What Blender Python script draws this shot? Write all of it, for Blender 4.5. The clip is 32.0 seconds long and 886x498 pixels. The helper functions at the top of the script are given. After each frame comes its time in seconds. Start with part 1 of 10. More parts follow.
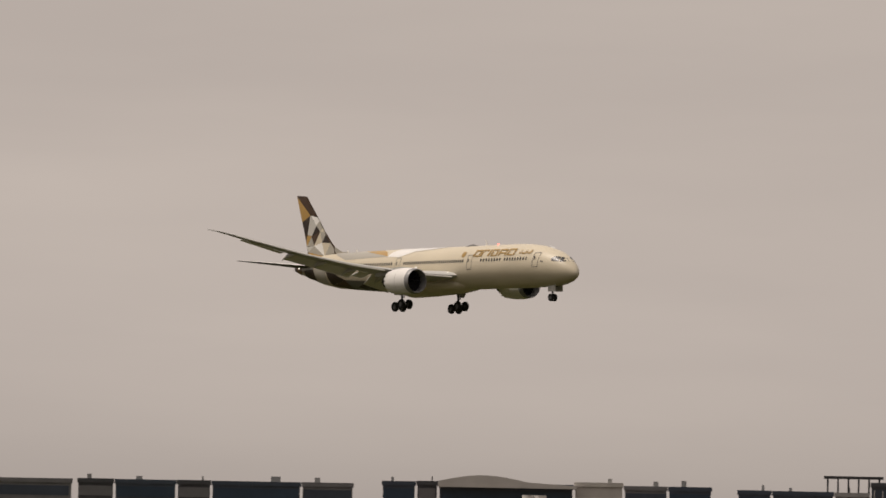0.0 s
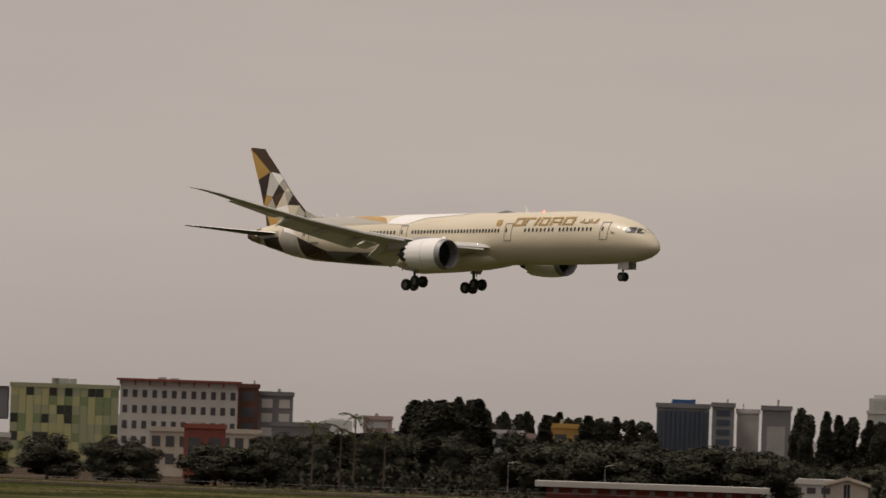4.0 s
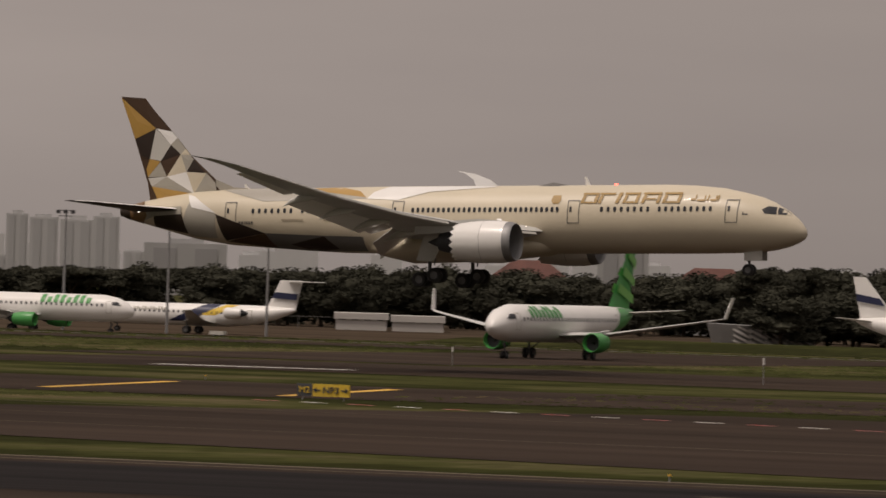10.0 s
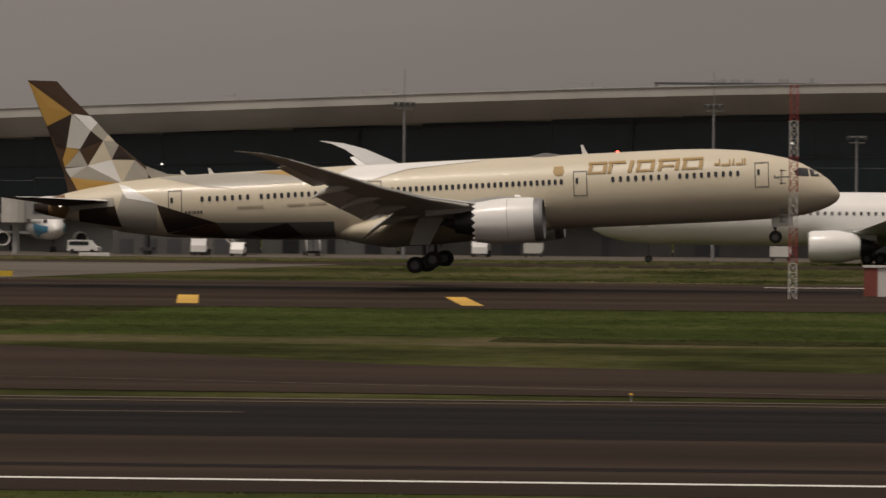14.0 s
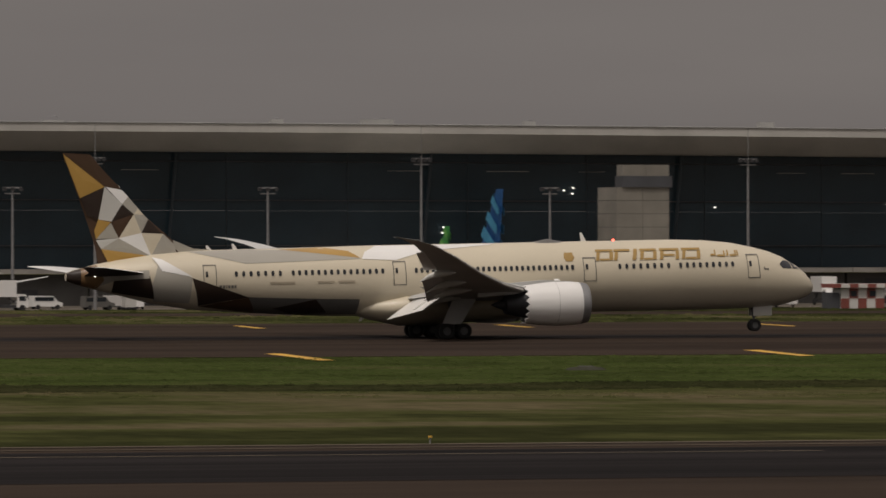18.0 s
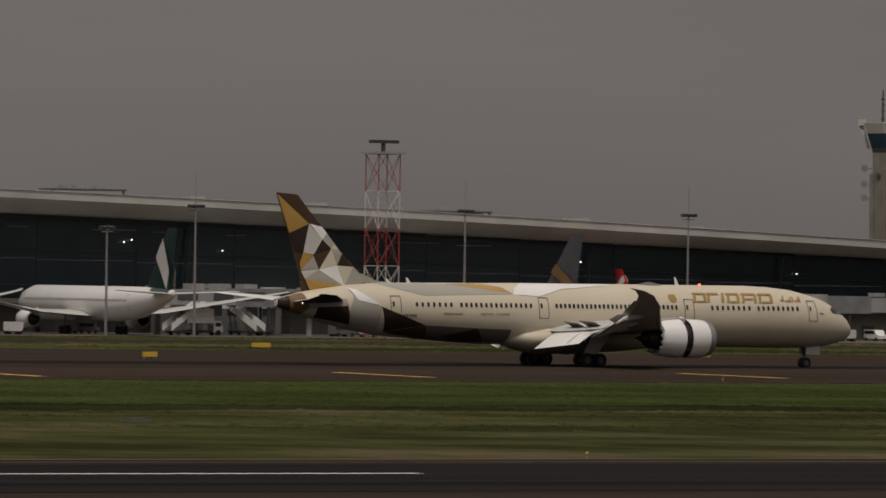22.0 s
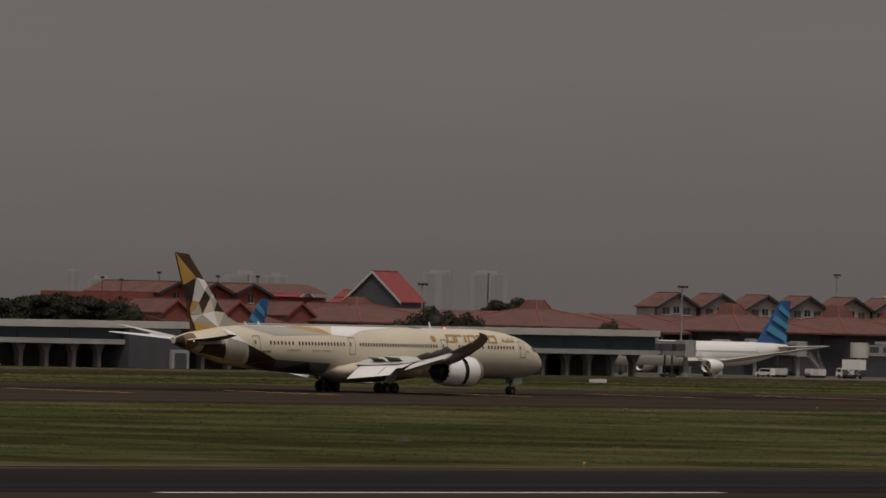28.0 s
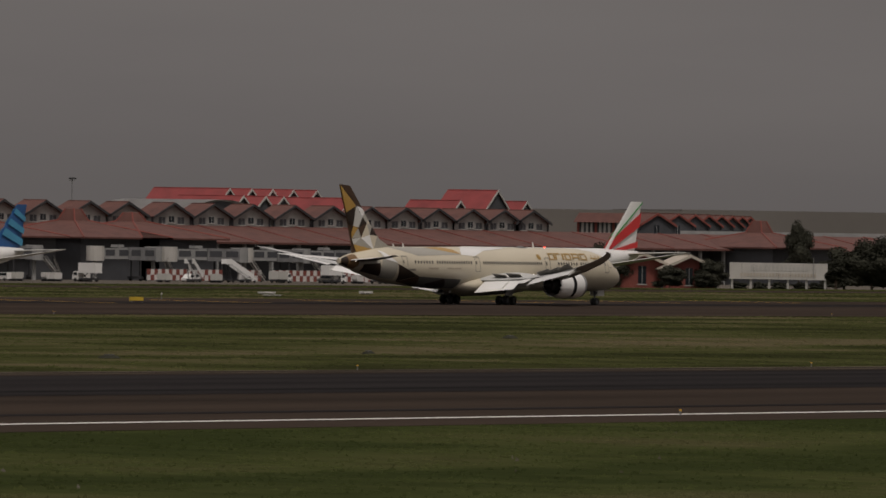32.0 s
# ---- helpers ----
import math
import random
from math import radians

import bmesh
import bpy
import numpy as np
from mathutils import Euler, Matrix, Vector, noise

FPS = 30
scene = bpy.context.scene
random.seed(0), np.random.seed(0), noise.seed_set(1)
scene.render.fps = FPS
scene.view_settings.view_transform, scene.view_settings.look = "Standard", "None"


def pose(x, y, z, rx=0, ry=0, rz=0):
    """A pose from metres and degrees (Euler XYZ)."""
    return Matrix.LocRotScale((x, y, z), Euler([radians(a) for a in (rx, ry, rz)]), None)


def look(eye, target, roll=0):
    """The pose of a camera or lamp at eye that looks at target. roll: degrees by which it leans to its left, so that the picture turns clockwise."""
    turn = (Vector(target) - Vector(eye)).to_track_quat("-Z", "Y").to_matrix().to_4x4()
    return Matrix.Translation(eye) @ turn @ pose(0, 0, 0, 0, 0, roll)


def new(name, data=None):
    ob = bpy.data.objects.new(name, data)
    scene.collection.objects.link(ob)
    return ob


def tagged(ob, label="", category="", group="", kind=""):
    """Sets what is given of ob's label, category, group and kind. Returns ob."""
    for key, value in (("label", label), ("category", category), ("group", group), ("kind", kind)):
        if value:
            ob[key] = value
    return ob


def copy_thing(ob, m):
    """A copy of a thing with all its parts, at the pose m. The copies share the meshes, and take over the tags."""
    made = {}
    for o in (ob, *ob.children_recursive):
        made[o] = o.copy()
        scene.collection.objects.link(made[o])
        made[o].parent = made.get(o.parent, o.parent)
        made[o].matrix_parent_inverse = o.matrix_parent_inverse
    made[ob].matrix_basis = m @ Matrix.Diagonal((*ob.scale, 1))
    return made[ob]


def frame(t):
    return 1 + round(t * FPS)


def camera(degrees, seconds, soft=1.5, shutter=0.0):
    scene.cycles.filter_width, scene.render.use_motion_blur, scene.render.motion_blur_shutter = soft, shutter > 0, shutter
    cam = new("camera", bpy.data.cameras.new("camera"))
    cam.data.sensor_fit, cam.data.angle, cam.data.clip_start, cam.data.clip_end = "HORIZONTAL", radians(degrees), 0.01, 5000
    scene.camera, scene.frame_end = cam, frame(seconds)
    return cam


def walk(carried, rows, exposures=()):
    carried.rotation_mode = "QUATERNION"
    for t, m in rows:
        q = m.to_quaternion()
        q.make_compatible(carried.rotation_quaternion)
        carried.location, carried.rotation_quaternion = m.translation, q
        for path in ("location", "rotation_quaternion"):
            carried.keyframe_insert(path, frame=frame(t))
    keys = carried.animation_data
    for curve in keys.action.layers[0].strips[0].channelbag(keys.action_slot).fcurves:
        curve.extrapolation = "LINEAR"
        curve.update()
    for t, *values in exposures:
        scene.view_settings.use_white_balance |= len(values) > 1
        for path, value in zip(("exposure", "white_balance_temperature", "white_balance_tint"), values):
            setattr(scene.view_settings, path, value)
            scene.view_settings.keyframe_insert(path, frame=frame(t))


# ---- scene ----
EXPOSURES = [(0.0, 0.0, 6950, 15), (5.0, -0.08, 6900, 15), (9.0, -0.2, 7000, 19), (13.0, -0.34, 6950, 15), (17.0, -0.38, 6600, 14), (20.0, -0.47, 6600, 14), (22.0, -0.53, 6550, 14), (26.0, -0.62, 6850, 15), (29.0, -0.62, 6450, 14), (32.0, -0.62, 6450, 14)]


def aim(pan, tilt, roll):
    """The camera's pose: degrees clockwise from the runway's normal, upwards, and of lean."""
    return pose(0, 0, EYE, 90 + tilt, 0, -pan) @ pose(0, 0, 0, 0, 0, roll)


EYE = 9.148
RUNWAY_Y = 655.99
cam = camera(6.4012, 32.0, soft=1.6, shutter=0.1)
walk(cam, [
    (0, aim(-53.9475, 1.9933, 1.052)), (0.5, aim(-52.9882, 1.9212, 1.026)), (1, aim(-52.0530, 1.8598, 0.970)), (1.5, aim(-51.0468, 1.7717, 1.155)),
    (2, aim(-49.6030, 1.7071, 2.033)), (2.5, aim(-48.4131, 1.6352, 1.810)), (3, aim(-47.2773, 1.5474, 1.836)), (3.5, aim(-46.0818, 1.4596, 1.894)),
    (4, aim(-44.8251, 1.3718, 1.952)), (4.5, aim(-43.5058, 1.2840, 1.979)), (5, aim(-41.7517, 1.2595, 1.329)), (5.5, aim(-40.4536, 1.2041, 1.124)),
    (6, aim(-38.8923, 1.1164, 1.969)), (6.5, aim(-36.8546, 1.0437, 1.892)), (7, aim(-35.0769, 0.8012, 2.809)), (7.5, aim(-33.4368, 0.5903, 2.516)),
    (8, aim(-31.5000, 0.4367, 2.242)), (8.5, aim(-29.4466, 0.3453, 2.158)), (9, aim(-27.5376, 0.2789, 2.223)), (9.5, aim(-25.5600, 0.2048, 2.074)),
    (10, aim(-23.2900, 0.1514, 1.752)), (10.5, aim(-21.1500, 0.1971, 1.513)), (11, aim(-18.9700, 0.1544, 1.339)), (11.5, aim(-16.6700, 0.0720, 1.080)),
    (12, aim(-14.3567, -0.0612, 0.867)), (12.5, aim(-12.0823, -0.2404, 0.404)), (13, aim(-9.1756, -0.3927, 0.174)), (13.5, aim(-6.6200, -0.4591, 0.133)),
    (14, aim(-4.1600, -0.5003, 0.474)), (14.5, aim(-1.4700, -0.4420, 0.771)), (15, aim(1.1139, -0.3448, 0.70)), (15.5, aim(3.8122, -0.2477, 0.60)),
    (16, aim(6.4986, -0.1505, 0.48)), (16.5, aim(9.1500, -0.0534, 0.36)), (17, aim(11.4700, -0.0534, 0.30)), (17.5, aim(14.2750, -0.0686, 0.13)),
    (18, aim(16.7150, -0.1200, -0.05)), (18.5, aim(18.4700, -0.1663, -0.15)), (19, aim(20.6800, -0.2295, -0.047)), (19.5, aim(22.8600, -0.2788, 0.05)),
    (20, aim(25.3393, -0.2762, 0.28)), (20.5, aim(26.8215, -0.2659, 0.22)), (21, aim(28.0211, -0.0554, 0.186)), (21.5, aim(30.0858, 0.1111, 0.234)),
    (22, aim(31.7900, 0.1625, 0.811)), (22.5, aim(33.2162, -0.0712, 1.146)), (23, aim(35.0687, -0.1965, 1.057)), (23.5, aim(36.2251, -0.3445, 1.117)),
    (24, aim(37.7680, -0.6377, 1.324)), (24.5, aim(39.4787, -0.9056, 1.130)), (25, aim(41.0809, -0.7679, 1.128)), (25.5, aim(42.5516, -0.2441, 1.102)),
    (26, aim(44.2436, 0.0859, 0.984)), (26.5, aim(45.8479, 0.4294, 1.297)), (27, aim(46.7309, 0.4582, 1.319)), (27.5, aim(47.5604, 0.4870, 1.368)),
    (28, aim(48.3402, 0.5158, 1.417)), (28.5, aim(49.0739, 0.5446, 1.440)), (29, aim(49.7376, 0.4868, 1.313)), (29.5, aim(50.0315, 0.3872, 1.084)),
    (30, aim(50.7884, 0.2274, 0.748)), (30.5, aim(51.5617, 0.0969, 0.526)), (31, aim(52.4390, -0.0046, 0.501)), (31.5, aim(53.2293, -0.0510, 0.654)),
    (32, aim(53.8775, -0.0703, 0.918)),
], exposures=EXPOSURES)

# ---- world and light ----
world = bpy.data.worlds.new("overcast_sky")
scene.world = world
world.use_nodes = True
wn, wl = world.node_tree.nodes, world.node_tree.links
wn.clear()
w_out = wn.new("ShaderNodeOutputWorld")
w_bg = wn.new("ShaderNodeBackground")
w_sky = wn.new("ShaderNodeTexSky")
w_sky.sky_type, w_sky.sun_disc = "NISHITA", False
w_sky.sun_elevation, w_sky.sun_rotation = radians(62), radians(215)
w_sky.dust_density, w_sky.air_density = 6.0, 1.5
w_co = wn.new("ShaderNodeTexCoord")
w_map = wn.new("ShaderNodeMapping")
w_map.inputs["Scale"].default_value = (2.2, 2.2, 14.0)
w_noise = wn.new("ShaderNodeTexNoise")
w_noise.inputs["Scale"].default_value, w_noise.inputs["Detail"].default_value = 3.0, 5.0
w_ramp = wn.new("ShaderNodeValToRGB")
w_ramp.color_ramp.elements[0].position, w_ramp.color_ramp.elements[0].color = 0.30, (4.75, 4.4, 4.15, 1)
w_ramp.color_ramp.elements[1].position, w_ramp.color_ramp.elements[1].color = 0.72, (5.45, 5.05, 4.7, 1)
w_mix = wn.new("ShaderNodeMix")
w_mix.data_type = "RGBA"
w_mix.inputs[0].default_value = 0.9
w_bg.inputs["Strength"].default_value = 0.1
wl.new(w_co.outputs["Generated"], w_map.inputs["Vector"])
wl.new(w_map.outputs["Vector"], w_noise.inputs["Vector"])
wl.new(w_noise.outputs["Fac"], w_ramp.inputs["Fac"])
wl.new(w_sky.outputs["Color"], w_mix.inputs[6])
wl.new(w_ramp.outputs["Color"], w_mix.inputs[7])
# brighter towards the clearing in the west and overhead, duller along the eastern horizon
w_sep = wn.new("ShaderNodeSeparateXYZ")
w_side = wn.new("ShaderNodeMapRange")
w_side.interpolation_type = "SMOOTHSTEP"
w_high = wn.new("ShaderNodeMapRange")
w_high.interpolation_type = "SMOOTHSTEP"
for node, vals in ((w_side, (-0.85, 0.15, 1.02, 0.47)), (w_high, (0.12, 0.75, 0.0, 1.0))):
    for key, val in zip(("From Min", "From Max", "To Min", "To Max"), vals):
        node.inputs[key].default_value = val
w_fac = wn.new("ShaderNodeMix")
w_fac.inputs[3].default_value = 1.35
w_mul = wn.new("ShaderNodeVectorMath")
w_mul.operation = "SCALE"
wl.new(w_co.outputs["Generated"], w_sep.inputs[0])
wl.new(w_sep.outputs[0], w_side.inputs["Value"])
wl.new(w_sep.outputs[2], w_high.inputs["Value"])
wl.new(w_high.outputs["Result"], w_fac.inputs[0])
wl.new(w_side.outputs["Result"], w_fac.inputs[2])
wl.new(w_mix.outputs[2], w_mul.inputs[0])
# the haze dulls the lowest few degrees
w_low = wn.new("ShaderNodeMapRange")
for key, val in zip(("From Min", "From Max", "To Min", "To Max"), (0.0, 0.065, 0.0, 1.0)):
    w_low.inputs[key].default_value = val
w_dull = wn.new("ShaderNodeValToRGB")
w_dull.color_ramp.interpolation = "B_SPLINE"
for pos, val in ((0.19, 0.93), (0.35, 1.0), (0.54, 1.03)):
    w_dull.color_ramp.elements.new(pos).color = (val, val, val, 1)
w_dull.color_ramp.elements[0].color, w_dull.color_ramp.elements[-1].color = (0.79, 0.79, 0.79, 1), (1.09, 1.09, 1.09, 1)
w_scale = wn.new("ShaderNodeMath")
w_scale.operation = "MULTIPLY"
wl.new(w_sep.outputs[2], w_low.inputs["Value"])
wl.new(w_low.outputs["Result"], w_dull.inputs["Fac"])
wl.new(w_dull.outputs["Color"], w_scale.inputs[0])
wl.new(w_fac.outputs[0], w_scale.inputs[1])
wl.new(w_scale.outputs[0], w_mul.inputs["Scale"])
wl.new(w_mul.outputs["Vector"], w_bg.inputs["Color"])
wl.new(w_bg.outputs["Background"], w_out.inputs["Surface"])

sun_data = bpy.data.lights.new("sun", "SUN")
sun_data.energy, sun_data.angle, sun_data.color = 2.1, radians(12), (1.0, 0.95, 0.87)
sun = new("sun", sun_data)
sun.matrix_world = look((0, 0, 300), (85, 125, 0))


# ---- materials ----
def material(name, colour, rough=0.6, metal=0.0, dark=0.8, scale=3.0, bump=0.0, fine=40.0, coat=0.0, island=0.0, stretch=(1, 1, 1), lookup="Object", spec=0.5):
    """A surface with stains at one scale and grain at a finer one."""
    m = bpy.data.materials.new(name)
    m.use_nodes = True
    n, l = m.node_tree.nodes, m.node_tree.links
    b = n["Principled BSDF"]
    b.inputs["Roughness"].default_value, b.inputs["Metallic"].default_value = rough, metal
    b.inputs["Coat Weight"].default_value = coat
    b.inputs["Specular IOR Level"].default_value = spec
    co = n.new("ShaderNodeTexCoord")
    mp = n.new("ShaderNodeMapping")
    mp.inputs["Scale"].default_value = stretch
    l.new(co.outputs[lookup], mp.inputs["Vector"])
    big = n.new("ShaderNodeTexNoise")
    big.inputs["Scale"].default_value, big.inputs["Detail"].default_value = 1.0 / scale, 6.0
    small = n.new("ShaderNodeTexNoise")
    small.inputs["Scale"].default_value, small.inputs["Detail"].default_value = fine / scale, 3.0
    l.new(mp.outputs["Vector"], big.inputs["Vector"])
    l.new(mp.outputs["Vector"], small.inputs["Vector"])
    add = n.new("ShaderNodeMath")
    add.operation = "MULTIPLY_ADD"
    add.inputs[1].default_value = 0.35
    l.new(small.outputs["Fac"], add.inputs[0])
    l.new(big.outputs["Fac"], add.inputs[2])
    ramp = n.new("ShaderNodeValToRGB")
    lo = tuple(c * dark for c in colour)
    hi = tuple(min(1.0, c * (2 - dark) ** 0.6) for c in colour)
    ramp.color_ramp.elements[0].position, ramp.color_ramp.elements[0].color = 0.40, (*lo, 1)
    ramp.color_ramp.elements[1].position, ramp.color_ramp.elements[1].color = 0.92, (*hi, 1)
    l.new(add.outputs[0], ramp.inputs["Fac"])
    out = ramp.outputs["Color"]
    if island:
        info = n.new("ShaderNodeObjectInfo")
        hsv = n.new("ShaderNodeHueSaturation")
        mr = n.new("ShaderNodeMapRange")
        mr.inputs["To Min"].default_value, mr.inputs["To Max"].default_value = 1 - island, 1 + island
        l.new(info.outputs["Random"], mr.inputs["Value"])
        l.new(mr.outputs["Result"], hsv.inputs["Value"])
        l.new(out, hsv.inputs["Color"])
        out = hsv.outputs["Color"]
    l.new(out, b.inputs["Base Color"])
    if bump:
        bn = n.new("ShaderNodeBump")
        bn.inputs["Strength"].default_value, bn.inputs["Distance"].default_value = min(1.0, bump), 0.05
        l.new(small.outputs["Fac"], bn.inputs["Height"])
        l.new(bn.outputs["Normal"], b.inputs["Normal"])
    return m


def glow(name, colour, strength):
    m = bpy.data.materials.new(name)
    m.use_nodes = True
    b = m.node_tree.nodes["Principled BSDF"]
    b.inputs["Base Color"].default_value = (*colour, 1)
    b.inputs["Emission Color"].default_value = (*colour, 1)
    b.inputs["Emission Strength"].default_value = strength
    return m


M = {}


def mat(name, *args, **kw):
    M[name] = material(name, *args, **kw)


mat("cream_paint", (0.60, 0.535, 0.405), 0.42, dark=0.93, scale=6, coat=0.15)
mat("maroon_wall", (0.06, 0.025, 0.024), 0.85, dark=0.75, scale=4)
mat("podium_wall", (0.115, 0.11, 0.105), 0.85, dark=0.7, scale=5)
mat("band_pane", (0.11, 0.107, 0.10), 0.3, dark=0.6, scale=4)
mat("white_paint", (0.78, 0.77, 0.74), 0.35, dark=0.93, scale=5, coat=0.2)
mat("grey_paint", (0.36, 0.34, 0.29), 0.4, dark=0.92, scale=5, coat=0.2)
mat("pale_grey_paint", (0.52, 0.51, 0.47), 0.4, dark=0.92, scale=5, coat=0.2)
mat("gold_paint", (0.42, 0.25, 0.06), 0.4, dark=0.9, scale=3, coat=0.2)
mat("brown_paint", (0.026, 0.016, 0.011), 0.45, dark=0.85, scale=3, spec=0.35)
mat("mid_brown_paint", (0.062, 0.034, 0.018), 0.45, dark=0.85, scale=3, spec=0.35)
mat("bronze_paint", (0.17, 0.095, 0.038), 0.42, dark=0.88, scale=3, coat=0.1)
mat("dark_grey_paint", (0.12, 0.115, 0.105), 0.45, dark=0.85, scale=4)
mat("tower_concrete", (0.20, 0.185, 0.155), 0.9, dark=0.7, scale=5, bump=0.2)
mat("spoiler_grey", (0.20, 0.19, 0.17), 0.5, dark=0.85, scale=2.5)
mat("wing_grey", (0.50, 0.50, 0.48), 0.45, dark=0.85, scale=2.5)
mat("bronze_writing", (0.40, 0.34, 0.25), 0.5, dark=0.9, scale=6)
mat("title_gold", (0.36, 0.225, 0.062), 0.5, dark=0.9, scale=6)
mat("gear_metal", (0.11, 0.11, 0.11), 0.5, metal=0.3, dark=0.7, scale=0.6)
mat("tyre_rubber", (0.02, 0.02, 0.02), 0.85, dark=0.7, scale=0.5, bump=0.2)
mat("engine_dark", (0.03, 0.03, 0.033), 0.5, metal=0.4, dark=0.7, scale=0.8)
mat("cabin_glass", (0.02, 0.022, 0.026), 0.3, dark=0.9, scale=1)
mat("red_paint", (0.55, 0.035, 0.035), 0.38, dark=0.88, scale=3, coat=0.2)
mat("green_paint", (0.05, 0.30, 0.07), 0.4, dark=0.88, scale=3, coat=0.2)
mat("dark_green_paint", (0.010, 0.032, 0.030), 0.4, dark=0.85, scale=3, coat=0.2)
mat("light_green_paint", (0.16, 0.42, 0.10), 0.4, dark=0.9, scale=3)
mat("blue_paint", (0.02, 0.09, 0.25), 0.4, dark=0.85, scale=3, coat=0.2)
mat("light_blue_paint", (0.06, 0.25, 0.40), 0.4, dark=0.9, scale=3)
mat("purple_paint", (0.026, 0.013, 0.052), 0.4, dark=0.85, scale=3, coat=0.2)
mat("yellow_paint", (0.62, 0.42, 0.04), 0.55, dark=0.85, scale=1)
mat("navy_paint", (0.015, 0.02, 0.06), 0.4, dark=0.85, scale=3)
mat("concrete", (0.33, 0.31, 0.28), 0.85, dark=0.72, scale=4, bump=0.3)
mat("pale_concrete", (0.50, 0.48, 0.44), 0.8, dark=0.78, scale=5, bump=0.25)
mat("dark_concrete", (0.13, 0.125, 0.12), 0.85, dark=0.7, scale=4, bump=0.3)
mat("roof_white", (0.45, 0.435, 0.40), 0.6, dark=0.78, scale=9)
mat("roof_grey", (0.33, 0.32, 0.31), 0.6, dark=0.8, scale=8)
mat("roof_tile_red", (0.115, 0.046, 0.035), 0.8, dark=0.65, scale=3, bump=0.4)
mat("roof_bright_red", (0.235, 0.036, 0.034), 0.65, dark=0.75, scale=4, bump=0.2)
mat("wall_cream", (0.45, 0.40, 0.33), 0.85, dark=0.8, scale=3)
mat("wall_grey", (0.30, 0.30, 0.29), 0.85, dark=0.78, scale=4)
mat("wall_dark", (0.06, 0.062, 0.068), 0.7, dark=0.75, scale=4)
mat("wall_green", (0.20, 0.25, 0.12), 0.85, dark=0.7, scale=2.5)
mat("wall_red", (0.22, 0.06, 0.045), 0.85, dark=0.75, scale=2)
mat("steel_grey", (0.28, 0.28, 0.28), 0.55, metal=0.5, dark=0.75, scale=2)
mat("dark_steel", (0.05, 0.05, 0.052), 0.6, metal=0.3, dark=0.75, scale=2)
mat("curtain_glass", (0.022, 0.042, 0.056), 0.22, dark=0.7, scale=9)
mat("mullion_steel", (0.022, 0.036, 0.046), 0.3, dark=0.8, scale=2)
mat("mast_red", (0.30, 0.045, 0.035), 0.6, dark=0.75, scale=2)
mat("window_glass", (0.02, 0.025, 0.03), 0.2, dark=0.7, scale=3)
mat("blue_glass", (0.03, 0.06, 0.10), 0.2, dark=0.75, scale=5)
mat("bark", (0.09, 0.065, 0.045), 0.9, dark=0.6, scale=1)
mat("marking_white", (0.80, 0.78, 0.72), 0.8, dark=0.75, scale=1.5, lookup="Generated")
mat("marking_yellow", (0.62, 0.36, 0.05), 0.8, dark=0.7, scale=1.5, lookup="Generated")
M["lamp_white"] = glow("lamp_white", (1.0, 0.95, 0.85), 2.6)
M["lamp_red"] = glow("lamp_red", (1.0, 0.08, 0.05), 8.0)


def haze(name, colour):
    """A far building, flat and dull: kilometres of haze are mixed into its pale colour."""
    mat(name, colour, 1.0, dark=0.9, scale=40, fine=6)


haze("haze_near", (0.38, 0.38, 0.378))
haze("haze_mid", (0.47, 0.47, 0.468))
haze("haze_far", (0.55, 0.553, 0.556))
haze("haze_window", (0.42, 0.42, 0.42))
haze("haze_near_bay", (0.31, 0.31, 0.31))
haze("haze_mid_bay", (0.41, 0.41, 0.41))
# the eastern haze tones are mixed darker to suit the duller sky there
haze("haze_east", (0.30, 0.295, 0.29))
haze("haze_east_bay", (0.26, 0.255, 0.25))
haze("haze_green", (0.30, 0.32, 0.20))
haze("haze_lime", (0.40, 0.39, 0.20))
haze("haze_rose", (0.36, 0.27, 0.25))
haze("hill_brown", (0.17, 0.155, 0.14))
# leaf_dark is lightened to stand in for haze before the trees
mat("leaf_dark", (0.052, 0.052, 0.039), 0.95, dark=0.5, scale=4, fine=10, island=0.2, spec=0.0)
mat("leaf_olive", (0.056, 0.060, 0.027), 0.95, dark=0.45, scale=4, fine=10, island=0.2, spec=0.0)
mat("leaf_grey", (0.056, 0.060, 0.050), 0.95, dark=0.5, scale=4, fine=10, island=0.15, spec=0.0)
mat("office_blue", (0.045, 0.06, 0.085), 0.35, dark=0.8, scale=9)
mat("office_pane", (0.028, 0.052, 0.085), 0.3, dark=0.7, scale=8)
mat("frame_grey", (0.30, 0.29, 0.275), 0.8, dark=0.8, scale=4)
mat("office_grey", (0.16, 0.16, 0.165), 0.7, dark=0.8, scale=6)
mat("hotel_white", (0.50, 0.48, 0.45), 0.8, dark=0.85, scale=6)
mat("stripe_brown", (0.11, 0.045, 0.03), 0.8, dark=0.75, scale=2)
mat("banner_white", (0.6, 0.58, 0.55), 0.8, dark=0.9, scale=3)


# ---- building helpers ----
def box(bm, x0, x1, y0, y1, z0, z1, m=None):
    """A block between two corners; m turns or moves it."""
    vs = [bm.verts.new((x, y, z)) for x in (x0, x1) for y in (y0, y1) for z in (z0, z1)]
    if m is not None:
        for v in vs:
            v.co = m @ v.co
    for q in ((0, 1, 3, 2), (4, 6, 7, 5), (0, 4, 5, 1), (2, 3, 7, 6), (0, 2, 6, 4), (1, 5, 7, 3)):
        bm.faces.new([vs[i] for i in q])
    return vs


